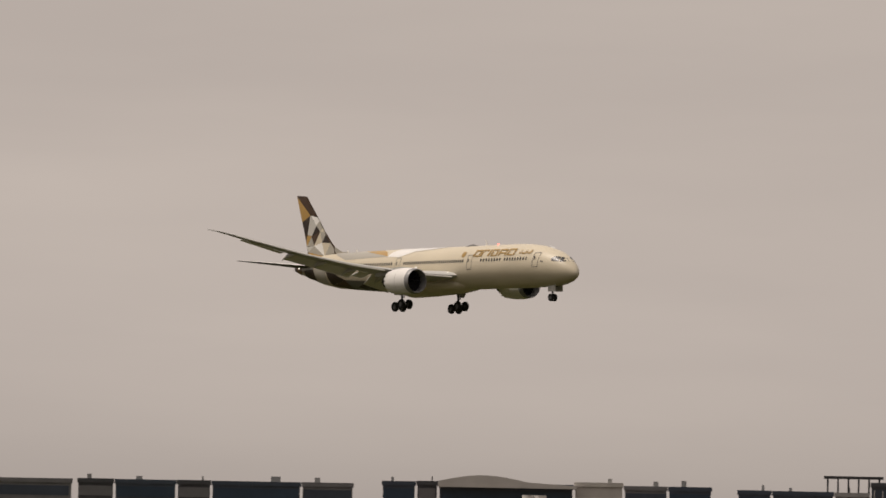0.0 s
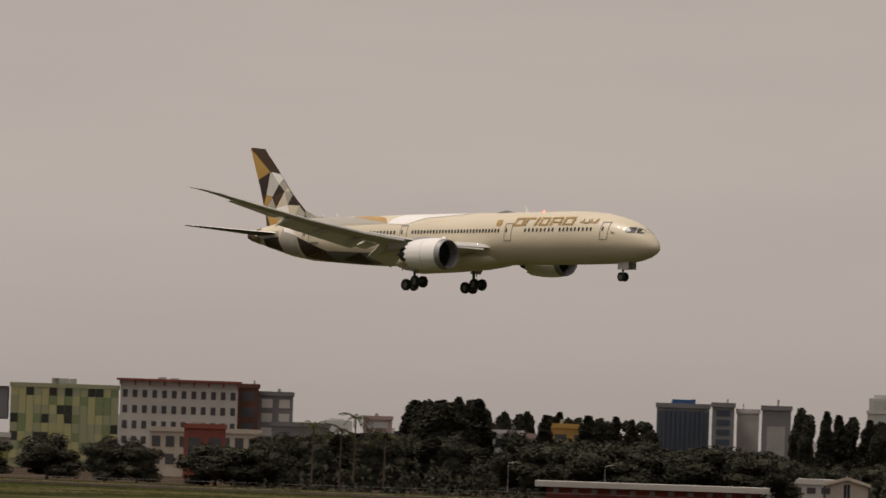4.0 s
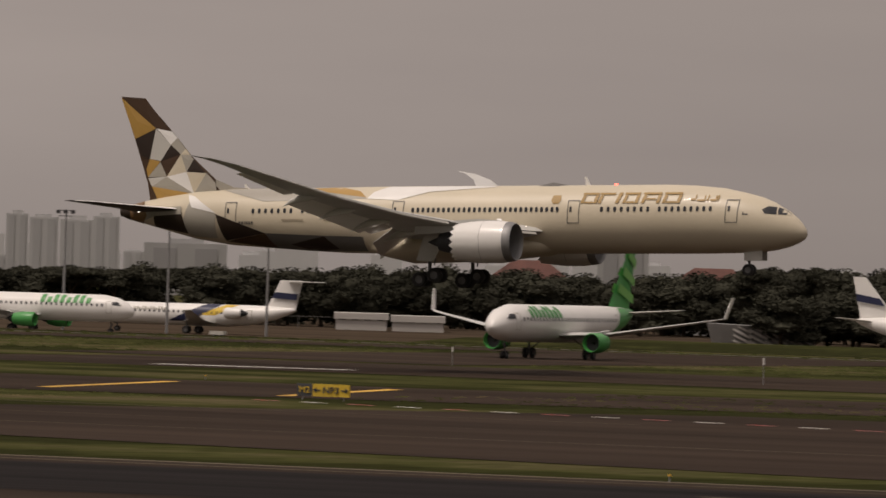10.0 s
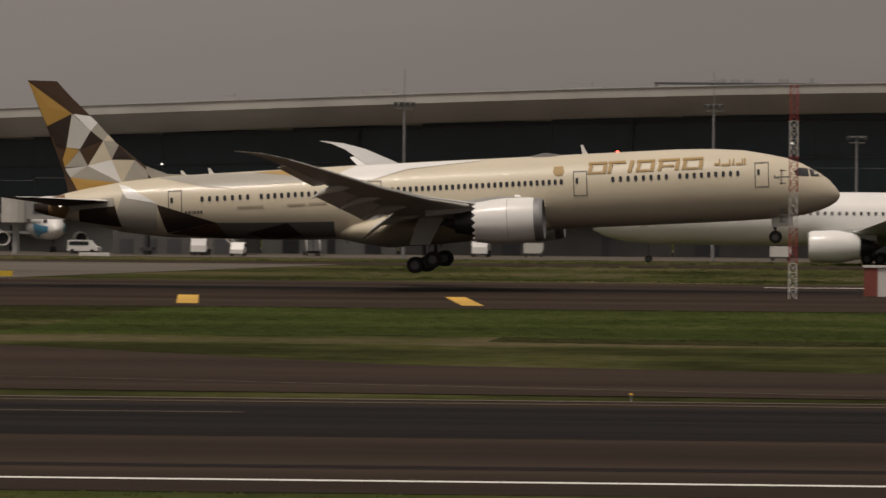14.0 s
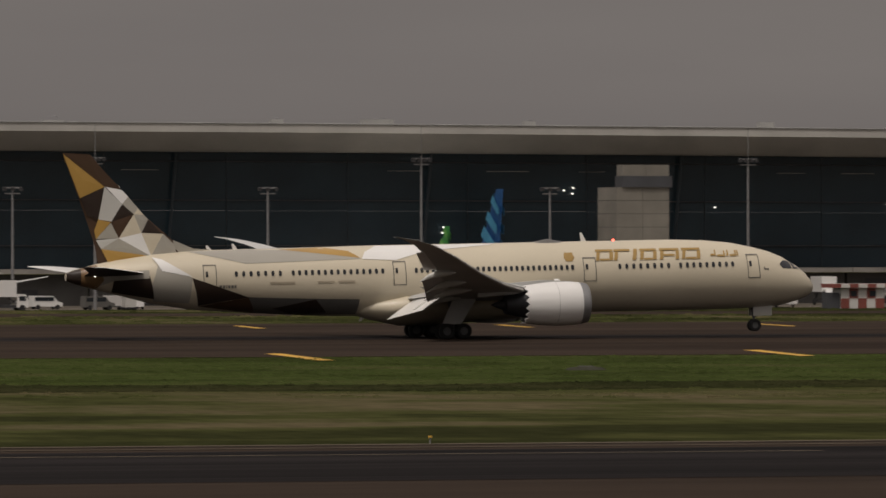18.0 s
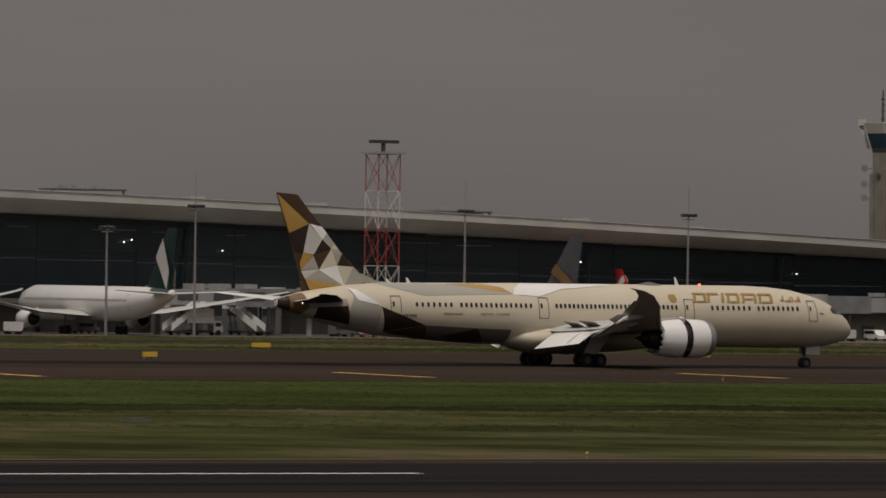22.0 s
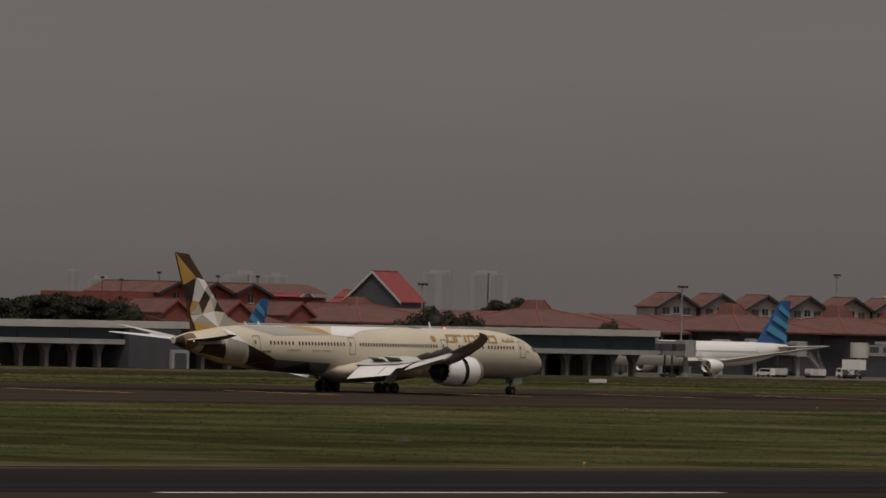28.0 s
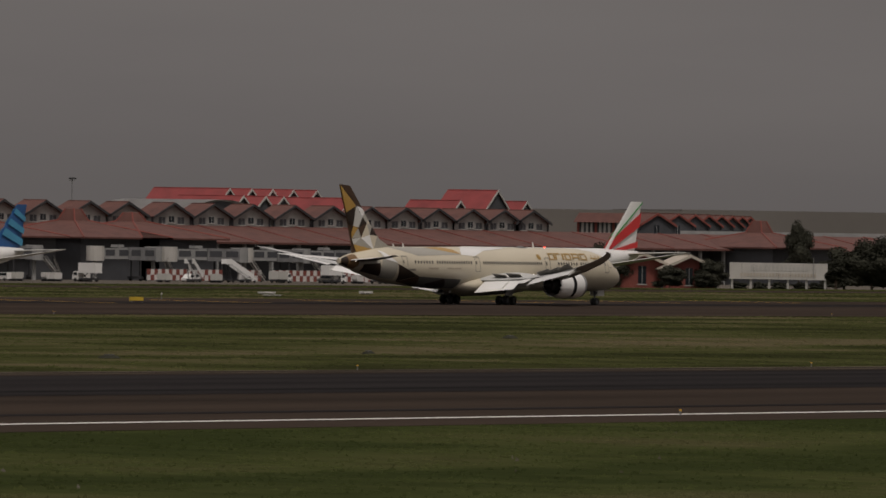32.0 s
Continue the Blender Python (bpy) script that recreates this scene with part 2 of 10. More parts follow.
def rod(bm, a, b, r0, r1=None, sides=8, caps=True):
    """A tapered round bar from a to b."""
    a, b = Vector(a), Vector(b)
    r1 = r0 if r1 is None else r1
    q = (b - a).to_track_quat("Z", "Y")
    rings = []
    for p, r in ((a, r0), (b, r1)):
        rings.append([bm.verts.new(p + q @ Vector((r * math.cos(2 * math.pi * k / sides), r * math.sin(2 * math.pi * k / sides), 0))) for k in range(sides)])
    for k in range(sides):
        bm.faces.new((rings[0][k], rings[0][(k + 1) % sides], rings[1][(k + 1) % sides], rings[1][k]))
    if caps:
        bm.faces.new(rings[0][::-1])
        bm.faces.new(rings[1])


def loft(bm, rings, caps=True, closed=True):
    """Skin between rings of points, in order."""
    vs = [[bm.verts.new(p) for p in ring] for ring in rings]
    n = len(vs[0])
    for a, b in zip(vs, vs[1:]):
        for k in range(n if closed else n - 1):
            bm.faces.new((a[k], a[(k + 1) % n], b[(k + 1) % n], b[k]))
    if caps and closed:
        bm.faces.new(vs[0][::-1])
        bm.faces.new(vs[-1])
    return vs


def prism(bm, outline, y0, y1):
    """An outline of (x, z) points, drawn out from y0 to y1."""
    loft(bm, [[(x, y0, z) for x, z in outline], [(x, y1, z) for x, z in outline]])


def mesh_of(name, bm, material_name, smooth=False):
    bmesh.ops.recalc_face_normals(bm, faces=bm.faces)
    me = bpy.data.meshes.new(name)
    bm.to_mesh(me)
    bm.free()
    me.materials.append(M[material_name])
    if smooth:
        me.shade_smooth()
        me.set_sharp_from_angle(angle=radians(38))
    return me


def part(name, bm, material_name, parent=None, label="", smooth=False):
    """One mesh object made from bm, under a thing or a part."""
    ob = new(name, mesh_of(name, bm, material_name, smooth))
    ob.parent = parent
    return tagged(ob, label)


def again(ob, m, parent=None):
    """Another object on the same mesh, at the pose m in its parent's space."""
    o = new(ob.name.split(".")[0], ob.data)
    o.parent = parent if parent is not None else ob.parent
    o.matrix_basis = m
    return o


def thing(name, m, label, category, group="", kind=""):
    ob = new(name)
    ob.matrix_basis = m
    return tagged(ob, label, category, group, kind)


def bearing(az, r, z=0.0, turn=0.0):
    """A pose r metres from the camera at az degrees from the runway's normal, turned to face it."""
    a = radians(az)
    return Matrix.Translation((r * math.sin(a), r * math.cos(a), z)) @ pose(0, 0, 0, 0, 0, -az + turn)


def ground_z(x, y):
    """The aprons lie a little lower than the runways."""
    s = min(1.0, max(0.0, (y - 900) / 130))
    return -1.8 * s * s * (3 - 2 * s)


# ---- aircraft ----
def body_ring(st, sides=32):
    x, cz, rz, ry = st
    return [(x, ry * math.sin(2 * math.pi * k / sides), cz + rz * math.cos(2 * math.pi * k / sides)) for k in range(sides)]


def section(table, x):
    """The body's centre height, half height and half width at x, smoothly between the table's stations."""
    if x >= table[0][0]:
        return table[0][1:]
    for a, b in zip(table, table[1:]):
        if a[0] >= x >= b[0]:
            s = (a[0] - x) / (a[0] - b[0])
            return tuple(p + (q - p) * s for p, q in zip(a[1:], b[1:]))
    return table[-1][1:]


def skin_y(table, x, z, out=0.02):
    """How far the body's skin lies from its middle plane at x and z."""
    cz, rz, ry = section(table, x)
    s = max(-0.999, min(0.999, (z - cz) / rz))
    return ry * math.sqrt(1 - s * s) + out * (1 + 3 * s * s)


def patch(bm, table, poly, side=-1, out=0.02, step=0.8):
    """A convex outline of (x, z) points laid on the body's side as a thin skin that follows its curve."""
    tmp = bmesh.new()
    f = tmp.faces.new([tmp.verts.new((x, 0, z)) for x, z in poly])
    for axis in (0, 2):
        vals = [v.co[axis] for v in tmp.verts]
        lo, hi = min(vals), max(vals)
        k = int((hi - lo) / (step if axis == 0 else min(step, 0.22)))
        for i in range(1, k + 1):
            no = Vector((0, 0, 0))
            no[axis] = 1
            p = Vector((0, 0, 0))
            p[axis] = lo + (hi - lo) * i / (k + 1)
            bmesh.ops.bisect_plane(tmp, geom=tmp.verts[:] + tmp.edges[:] + tmp.faces[:], plane_co=p, plane_no=no)
    idx = {}
    for v in tmp.verts:
        x, z = v.co.x, v.co.z
        cz, rz, ry = section(table, x)
        z = max(cz - rz * 0.995, min(cz + rz * 0.995, z))
        idx[v] = bm.verts.new((x, side * skin_y(table, x, z, out), z))
    for f in tmp.faces:
        bm.faces.new([idx[v] for v in f.verts])
    tmp.free()


def rect(x0, x1, z0, z1, lean=0.0):
    return [(x0, z0), (x1, z0), (x1 + lean, z1), (x0 + lean, z1)]


def foil(chord, thick, n=9):
    """Points round a wing section, from the trailing edge over the top and back below; x forward."""
    pts = []
    for k in range(n):
        s = (1 - math.cos(math.pi * k / (n - 1))) / 2
        pts.append((chord * s, thick * chord * 1.2 * math.sqrt(max(0, 1 - s)) * s ** 0.6))
    for k in range(n - 2, 0, -1):
        s = (1 - math.cos(math.pi * k / (n - 1))) / 2
        pts.append((chord * s, -thick * chord * 0.75 * math.sqrt(max(0, 1 - s)) * s ** 0.6))
    return pts


def wing_mesh(bm, stations, side):
    """stations: (y, x of the trailing edge, chord, z, thickness, twist in degrees)."""
    rings = []
    for y, xt, chord, z, th, tw in stations:
        c, s = math.cos(radians(tw)), math.sin(radians(tw))
        rings.append([(xt + px * c - pz * s, side * y, z + px * s + pz * c) for px, pz in foil(chord, th)])
    loft(bm, rings)


def along(stations, y):
    for a, b in zip(stations, stations[1:]):
        if a[0] <= y <= b[0]:
            s = (y - a[0]) / (b[0] - a[0])
            return tuple(p + (q - p) * s for p, q in zip(a, b))
    return stations[-1]


BIG_BODY = [  # x, centre height, half height, half width
    (34.22, 3.74, 0.05, 0.05), (34.12, 3.75, 0.34, 0.36), (33.9, 3.79, 0.64, 0.66), (33.4, 3.96, 1.08, 1.06), (32.6, 4.12, 1.56, 1.52), (31.2, 4.37, 2.13, 2.02),
    (30.0, 4.55, 2.44, 2.34), (28.6, 4.70, 2.66, 2.58), (26.5, 4.90, 2.90, 2.78), (24.0, 5.01, 3.03, 2.88), (21.0, 5.07, 3.08, 2.90), (-6.0, 5.09, 3.04, 2.90),
    (-10.0, 5.10, 2.98, 2.88), (-14.0, 5.20, 2.86, 2.80), (-18.0, 5.32, 2.70, 2.66), (-21.7, 5.42, 2.54, 2.44), (-25.2, 5.60, 2.16, 2.10),
    (-28.4, 5.80, 1.52, 1.55), (-30.4, 5.88, 1.06, 1.08), (-32.1, 5.90, 0.62, 0.64), (-32.9, 5.92, 0.32, 0.34)]

WING = [  # y, x of the trailing edge, chord, z, thickness, twist
    (2.2, -3.6, 14.0, 3.45, 0.12, 2.0), (5.5, -2.8, 11.1, 3.75, 0.11, 1.5), (9.9, -2.0, 7.4, 4.35, 0.10, 0.5), (15.0, -3.5, 5.1, 5.3, 0.085, -0.6),
    (20.0, -5.8, 3.9, 6.5, 0.08, -1.2), (25.0, -8.05, 2.7, 7.95, 0.075, -1.6), (28.0, -9.75, 1.8, 8.95, 0.07, -1.8), (29.4, -11.1, 1.1, 9.5, 0.07, -1.8), (30.05, -12.2, 0.4, 9.75, 0.07, -1.8)]

FIN = ((6.6, -30.0, 9.6), (8.0, -30.2, 8.0), (8.6, -30.3, 7.2), (12.0, -31.4, 4.45), (16.35, -33.0, 2.45))  # z, x of the trailing edge, chord
SLEEVES, BOGIES, SPOILERS, WINGS = [], [], [], []


def fin_skin(x, z, out=0.03):
    """Half the fin's thickness at x and z."""
    for a, b in zip(FIN, FIN[1:]):
        if z <= b[0] or b is FIN[-1]:
            s = min(1.0, max(0.0, (z - a[0]) / (b[0] - a[0])))
            xt, ch = a[1] + (b[1] - a[1]) * s, a[2] + (b[2] - a[2]) * s
            u = min(1.0, max(0.0, (x - xt) / ch))
            return ch * 0.075 * math.sqrt(1 - u) * u ** 0.6 + out
    return out


FIN_FACETS = [
    ("gold_paint", [(-32.95, 16.44), (-29.39, 13.57), (-31.54, 12.64)]), ("mid_brown_paint", [(-32.95, 16.5), (-30.6, 16.2), (-27.9, 13.35), (-29.39, 13.57)]),
    ("brown_paint", [(-31.5, 12.6), (-29.39, 13.57), (-29.99, 10.86), (-30.9, 11.1)]), ("pale_grey_paint", [(-29.39, 13.57), (-27.87, 12.07), (-28.85, 10.6), (-29.99, 10.8)]),
    ("white_paint", [(-29.3, 13.57), (-27.85, 13.28), (-27.3, 12.7), (-27.87, 12.07)]), ("brown_paint", [(-27.87, 12.07), (-26.86, 11.19), (-28.85, 10.55)]),
    ("mid_brown_paint", [(-26.86, 11.19), (-28.85, 10.55), (-28.24, 9.16)]), ("gold_paint", [(-29.99, 10.8), (-28.9, 10.55), (-30.2, 9.12), (-30.35, 9.83)]),
    ("grey_paint", [(-28.9, 10.5), (-28.24, 9.16), (-30.2, 9.12)]), ("cream_paint", [(-26.86, 11.19), (-26.24, 9.58), (-28.24, 9.16)]),
    ("cream_paint", [(-26.46, 11.7), (-25.95, 11.1), (-26.86, 11.19)]), ("grey_paint", [(-27.87, 12.07), (-27.3, 12.7), (-26.46, 11.7), (-26.86, 11.19)]),
    ("grey_paint", [(-26.86, 11.19), (-25.95, 11.1), (-25.6, 10.73), (-26.24, 9.58)]), ("brown_paint", [(-25.6, 10.73), (-24.45, 9.48), (-26.24, 9.58)]),
    ("cream_paint", [(-26.24, 9.58), (-24.3, 9.47), (-25.44, 7.58)]), ("white_paint", [(-28.24, 9.16), (-26.24, 9.58), (-25.44, 7.58)]),
    ("grey_paint", [(-28.24, 9.16), (-25.44, 7.58), (-29.78, 8.27)]), ("pale_grey_paint", [(-28.24, 9.16), (-29.78, 8.27), (-30.2, 9.03)]),
    ("gold_paint", [(-29.78, 8.27), (-25.44, 7.58), (-29.1, 6.9)]), ("grey_paint", [(-24.3, 9.47), (-23.4, 8.6), (-23.2, 7.9), (-25.44, 7.58)])]

BODY_FACETS = [
    ("grey_paint", [(-22.3, 7.9), (-17.6, 6.8), (-7.4, 7.03), (-8.6, 7.75), (-10.5, 8.07), (-14.3, 8.05)]), ("gold_paint", [(-14.3, 7.95), (-8.2, 7.2), (-7.4, 7.1), (-8.3, 7.7), (-10.5, 8.06)]),
    ("white_paint", [(-7.3, 7.0), (-4.3, 6.85), (-1.4, 7.6), (4.5, 8.0), (5.0, 8.1), (-5.7, 8.1), (-6.9, 7.6)]), ("dark_grey_paint", [(-17.41, 3.91), (-11.5, 3.66), (-7.6, 3.55), (-7.65, 2.26), (-16.6, 2.25)]),
    ("brown_paint", [(-15.15, 2.88), (-11.5, 3.62), (-10.35, 2.46), (-13.0, 2.3)]), ("grey_paint", [(-25.07, 7.2), (-22.35, 5.67), (-22.48, 3.48), (-25.48, 3.7), (-25.96, 4.59)]),
    ("brown_paint", [(-22.35, 5.67), (-17.41, 3.91), (-21.67, 3.25)]), ("mid_brown_paint", [(-17.41, 3.91), (-16.59, 2.5), (-21.67, 3.2)]),
    ("brown_paint", [(-29.0, 5.72), (-25.96, 5.9), (-25.48, 3.9), (-29.11, 4.55)]), ("grey_paint", [(-30.5, 6.3), (-26.0, 6.4), (-26.0, 5.7), (-28.9, 5.55), (-30.5, 5.0)]),
    ("bronze_paint", [(-31.7, 6.75), (-30.3, 6.9), (-29.8, 5.6), (-30.5, 4.7), (-31.7, 5.1)]), ("brown_paint", [(-32.9, 6.3), (-31.7, 6.8), (-31.7, 5.0), (-32.9, 5.5)]),
    ("white_paint", [(-25.6, 7.5), (-24.8, 7.3), (-22.3, 5.75), (-24.9, 6.3)])]


def window_row(body, table, x0, x1, z, count, out=0.025, w=0.27, h=0.46, group=None):
    """Cabin windows, each a pane of its own, on both sides of the body."""
    first = None
    for side in (-1, 1):
        for k in range(count):
            x = x0 + (x1 - x0) * k / max(1, count - 1)
            y = skin_y(table, x, z, out)
            cz, rz, ry = section(table, x)
            tilt = math.degrees(math.asin(max(-1, min(1, (z - cz) / rz))))
            m = pose(x, side * y, z, -side * tilt * 0.9 * -1, 0, 0)
            if first is None:
                bm = bmesh.new()
                rim = [(w / 2 * math.copysign(abs(math.cos(a)) ** 0.6, math.cos(a)), h / 2 * math.copysign(abs(math.sin(a)) ** 0.6, math.sin(a))) for a in [2 * math.pi * j / 12 for j in range(12)]]
                loft(bm, [[(px, -0.012, pz) for px, pz in rim], [(px, 0.012, pz) for px, pz in rim]])
                first = part("window", bm, "cabin_glass", body)
                first.matrix_basis = m
            else:
                again(first, m, body)


def outline_patch(bm, table, x0, x1, z0, z1, t, side, out):
    for r in (rect(x0, x1, z0, z0 + t), rect(x0, x1, z1 - t, z1), rect(x0, x0 + t, z0 + t, z1 - t), rect(x1 - t, x1, z0 + t, z1 - t)):
        patch(bm, table, r, side, out, 0.5)


def cabin_door(body, table, x0, z0, w, h, colour="dark_grey_paint"):
    for side in (-1, 1):
        bm = bmesh.new()
        outline_patch(bm, table, x0, x0 + w, z0, z0 + h, 0.07, side, 0.03)
        door = part("cabin_door", bm, colour, body, "outlined cabin door")
        bm = bmesh.new()
        patch(bm, table, rect(x0 + w * 0.18, x0 + w * 0.36, z0 + h * 0.5, z0 + h * 0.72), side, 0.035, 0.5)
        part("door_window", bm, "cabin_glass", door)


def big_jet():
    """The landing twin-jet in cream and gold, gear and flaps down."""
    jet = thing("landing_airliner", pose(0, 0, 0), "cream and gold wide-body twin-jet with gear and flaps down", "airplane")
    bm = bmesh.new()
    xs = sorted({s[0] for s in BIG_BODY} | {float(v) for v in np.arange(-32, 34, 1.0)}, reverse=True)
    loft(bm, [body_ring((x, *section(BIG_BODY, x)), 48) for x in xs])
    body = part("fuselage", bm, "cream_paint", jet, "cream fuselage with brown and gold facets at the rear", smooth=True)
    for side in (-1, 1):
        for k, (colour, poly) in enumerate(BODY_FACETS):
            bm = bmesh.new()
            patch(bm, BIG_BODY, poly, side, 0.016 + 0.004 * k, 0.3)
            part("livery_facet", bm, colour, body, smooth=True)
        # row of plain gold shapes for the painted title
        for x, w in ((13.6, 1.55), (15.25, 1.45), (16.9, 0.42), (17.6, 1.5), (19.4, 1.75), (21.4, 1.7)):
            bm = bmesh.new()
            if w < 0.6:
                patch(bm, BIG_BODY, rect(x, x + w - 0.08, 6.46, 7.42, 0.3), side, 0.045, 0.25)
            else:
                patch(bm, BIG_BODY, rect(x + 0.12, x + w + 0.12, 7.24, 7.42), side, 0.045, 0.25)
                patch(bm, BIG_BODY, rect(x, x + 0.30, 6.46, 7.2, 0.2), side, 0.045, 0.25)
                if w != 1.45:
                    patch(bm, BIG_BODY, rect(x + w - 0.32, x + w, 6.46, 7.2, 0.14), side, 0.045, 0.25)
                    patch(bm, BIG_BODY, rect(x + 0.38, x + w - 0.34, 6.46 + (0.3 if w > 1.7 else 0), 6.62 + (0.3 if w > 1.7 else 0)), side, 0.045, 0.25)
            part("painted_title", bm, "title_gold", body, "gold painted title shape")
        bm = bmesh.new()
        for x, w, z in ((24.1, 0.5, 6.7), (24.7, 0.75, 6.62), (25.55, 0.22, 6.66), (25.9, 0.6, 6.64), (26.55, 0.14, 6.66)):
            patch(bm, BIG_BODY, rect(x, x + w, z, z + 0.16), side, 0.045, 0.25)
            patch(bm, BIG_BODY, rect(x + w - 0.12, x + w, z + 0.16, z + 0.5), side, 0.045, 0.25)
        part("painted_script", bm, "title_gold", body, "gold painted script strokes")
        bm = bmesh.new()
        patch(bm, BIG_BODY, [(10.75, 6.75), (10.95, 6.45), (11.5, 6.45), (11.7, 6.75), (11.6, 7.2), (10.85, 7.2)], side, 0.03, 0.4)
        part("emblem", bm, "title_gold", body, "small gold crest")
        bm = bmesh.new()
        for x, w in ((-20.0, 0.22), (-19.7, 0.2), (-19.42, 0.1), (-19.25, 0.2), (-18.98, 0.22), (-18.7, 0.18)):
            patch(bm, BIG_BODY, rect(x, x + w, 4.72, 4.98), side, 0.035, 0.5)
        part("registration", bm, "dark_grey_paint", body, "dark registration bars")
        for x, w in ((-15.6, 2.2), (-11.4, 1.5), (-9.6, 1.5)):
            bm = bmesh.new()
            patch(bm, BIG_BODY, rect(x, x + w, 5.02, 5.18), side, 0.045, 0.25)
            part("small_writing", bm, "bronze_writing", body, "small grey writing bar")
        bm = bmesh.new()
        for poly in ([(30.6, 5.86), (30.85, 5.5), (31.85, 5.42), (31.7, 6.08), (31.05, 6.16)], [(31.8, 6.06), (31.98, 5.42), (32.85, 5.36), (32.92, 5.46), (32.3, 5.86)]):
            patch(bm, BIG_BODY, poly, side, 0.02, 0.4)
        part("cockpit_window", bm, "cabin_glass", body, "dark cockpit windows")
        bm = bmesh.new()
        patch(bm, BIG_BODY, rect(28.98, 29.45, 5.38, 5.5), side, 0.03, 0.4)
        patch(bm, BIG_BODY, rect(28.98, 29.08, 5.5, 5.64), side, 0.03, 0.4)
        part("flag_mark", bm, "dark_grey_paint", body)
    for x0 in (27.41, 12.42, -4.66, -21.38):
        cabin_door(body, BIG_BODY, x0, 4.68, 1.16, 2.08)
    for x0, x1, n in ((15.71, 20.14, 8), (21.25, 26.03, 9), (-2.6, 11.44, 29), (-13.53, -5.59, 15), (-18.51, -14.67, 7)):
        window_row(body, BIG_BODY, x0, x1, 5.93, n)
    bm = bmesh.new()
    loft(bm, [[(10.0 + 1.9 * (1 - s) * math.cos(a), 0.75 * (1 - s * 0.8) * math.sin(a), 8.05 + 0.36 * s) for a in [2 * math.pi * k / 16 for k in range(16)]] for s in (0, 0.35, 0.7, 0.95)])
    part("antenna_dome", bm, "dark_grey_paint", body, "low dark antenna dome", smooth=True)
    for x, z, h in ((13.6, 8.1, 0.8), (-17.6, 7.95, 0.55), (-19.9, 7.95, 0.45), (-6.4, 2.1, -0.5)):
        bm = bmesh.new()
        loft(bm, [[(x, -0.03, z - 0.1), (x - 0.5, -0.03, z - 0.1), (x - 0.5, 0.03, z - 0.1), (x, 0.03, z - 0.1)], [(x - 0.45, -0.02, z + h), (x - 0.65, -0.02, z + h), (x - 0.65, 0.02, z + h), (x - 0.45, 0.02, z + h)]])
        part("blade_antenna", bm, "white_paint", body)
    # wing-to-body fairing
    bm = bmesh.new()
    loft(bm, [[(x, w * math.sin(2 * math.pi * k / 24), 2.75 + h * math.cos(2 * math.pi * k / 24)) for k in range(24)] for x, w, h in ((11.5, 0.6, 0.4), (9.5, 2.2, 0.95), (6.5, 3.15, 1.25), (1.0, 3.45, 1.5), (-3.5, 3.25, 1.6), (-6.0, 2.6, 1.05), (-8.2, 0.9, 0.4))])
    part("belly_fairing", bm, "cream_paint", body, "bulged cream belly fairing", smooth=True)
    for side in (-1, 1):
        wing_half(jet, side)
        bm = bmesh.new()
        wing_mesh(bm, [(0.5, -31.4, 5.8, 6.0, 0.09, 0.5), (4.5, -31.9, 3.8, 6.3, 0.085, 0.5), (9.3, -33.5, 1.9, 6.72, 0.08, 0.5), (9.9, -34.0, 1.1, 6.8, 0.07, 0.5)], side)
        tail = part("tailplane", bm, "brown_paint", jet, "tailplane with light and shade painted in, pale above, dark below", smooth=True)
        # light from above and shade beneath are put into the two skin colours
        tail.data.materials.append(M["white_paint"])
        for f in tail.data.polygons:
            f.material_index = 1 if f.normal.z > 0.05 else 0
        engine(jet, side)
        main_gear(jet, side)
    bm = bmesh.new()
    rings = []
    for z, xt, chord in FIN:
        rings.append([(xt + px, pz * 0.62, z + (0.2 * (1 - px / chord) if z > 16 else 0)) for px, pz in foil(chord, 0.1)])
    loft(bm, rings)
    fin = part("fin", bm, "mid_brown_paint", jet, "tail fin with a mosaic of brown, gold and grey facets", smooth=True)
    bm = bmesh.new()
    loft(bm, [[(-23.4, -0.14, 7.6), (-23.4, 0.14, 7.6), (-23.4, 0.06, 8.9), (-23.4, -0.06, 8.9)], [(-21.6, -0.1, 7.6), (-21.6, 0.1, 7.6), (-21.6, 0.04, 8.15), (-21.6, -0.04, 8.15)], [(-19.6, -0.04, 7.6), (-19.6, 0.04, 7.6), (-19.6, 0.02, 8.0), (-19.6, -0.02, 8.0)]])
    part("dorsal_fillet", bm, "grey_paint", fin, smooth=True)
    for side in (-1, 1):
        for k, (colour, poly) in enumerate(FIN_FACETS):
            bm = bmesh.new()
            vs = [bm.verts.new((x, side * (0.06 + fin_skin(x, z)), z)) for x, z in poly]
            cx, cz2 = sum(p[0] for p in poly) / len(poly), sum(p[1] for p in poly) / len(poly)
            c = bm.verts.new((cx, side * (0.06 + fin_skin(cx, cz2)), cz2))
            for a, b in zip(vs, vs[1:] + vs[:1]):
                bm.faces.new((a, b, c))
            part("fin_facet", bm, colour, fin)
    for x, y, z in ((-30.6, -0.95, 5.95), (8.7, -3.1, 4.35), (8.7, 3.1, 4.35)):
        bm = bmesh.new()
        bmesh.ops.create_icosphere(bm, subdivisions=1, radius=0.09, matrix=Matrix.Translation((x, y - (0.28 if y < 0 else -0.28), z)))
        part("position_light", bm, "lamp_white", jet)
    bm = bmesh.new()
    bmesh.ops.create_icosphere(bm, subdivisions=1, radius=0.14, matrix=Matrix.Translation((16.0, 0, 8.17)))
    part("beacon", bm, "lamp_red", jet, "small red beacon")
    nose_gear(jet)
    return jet


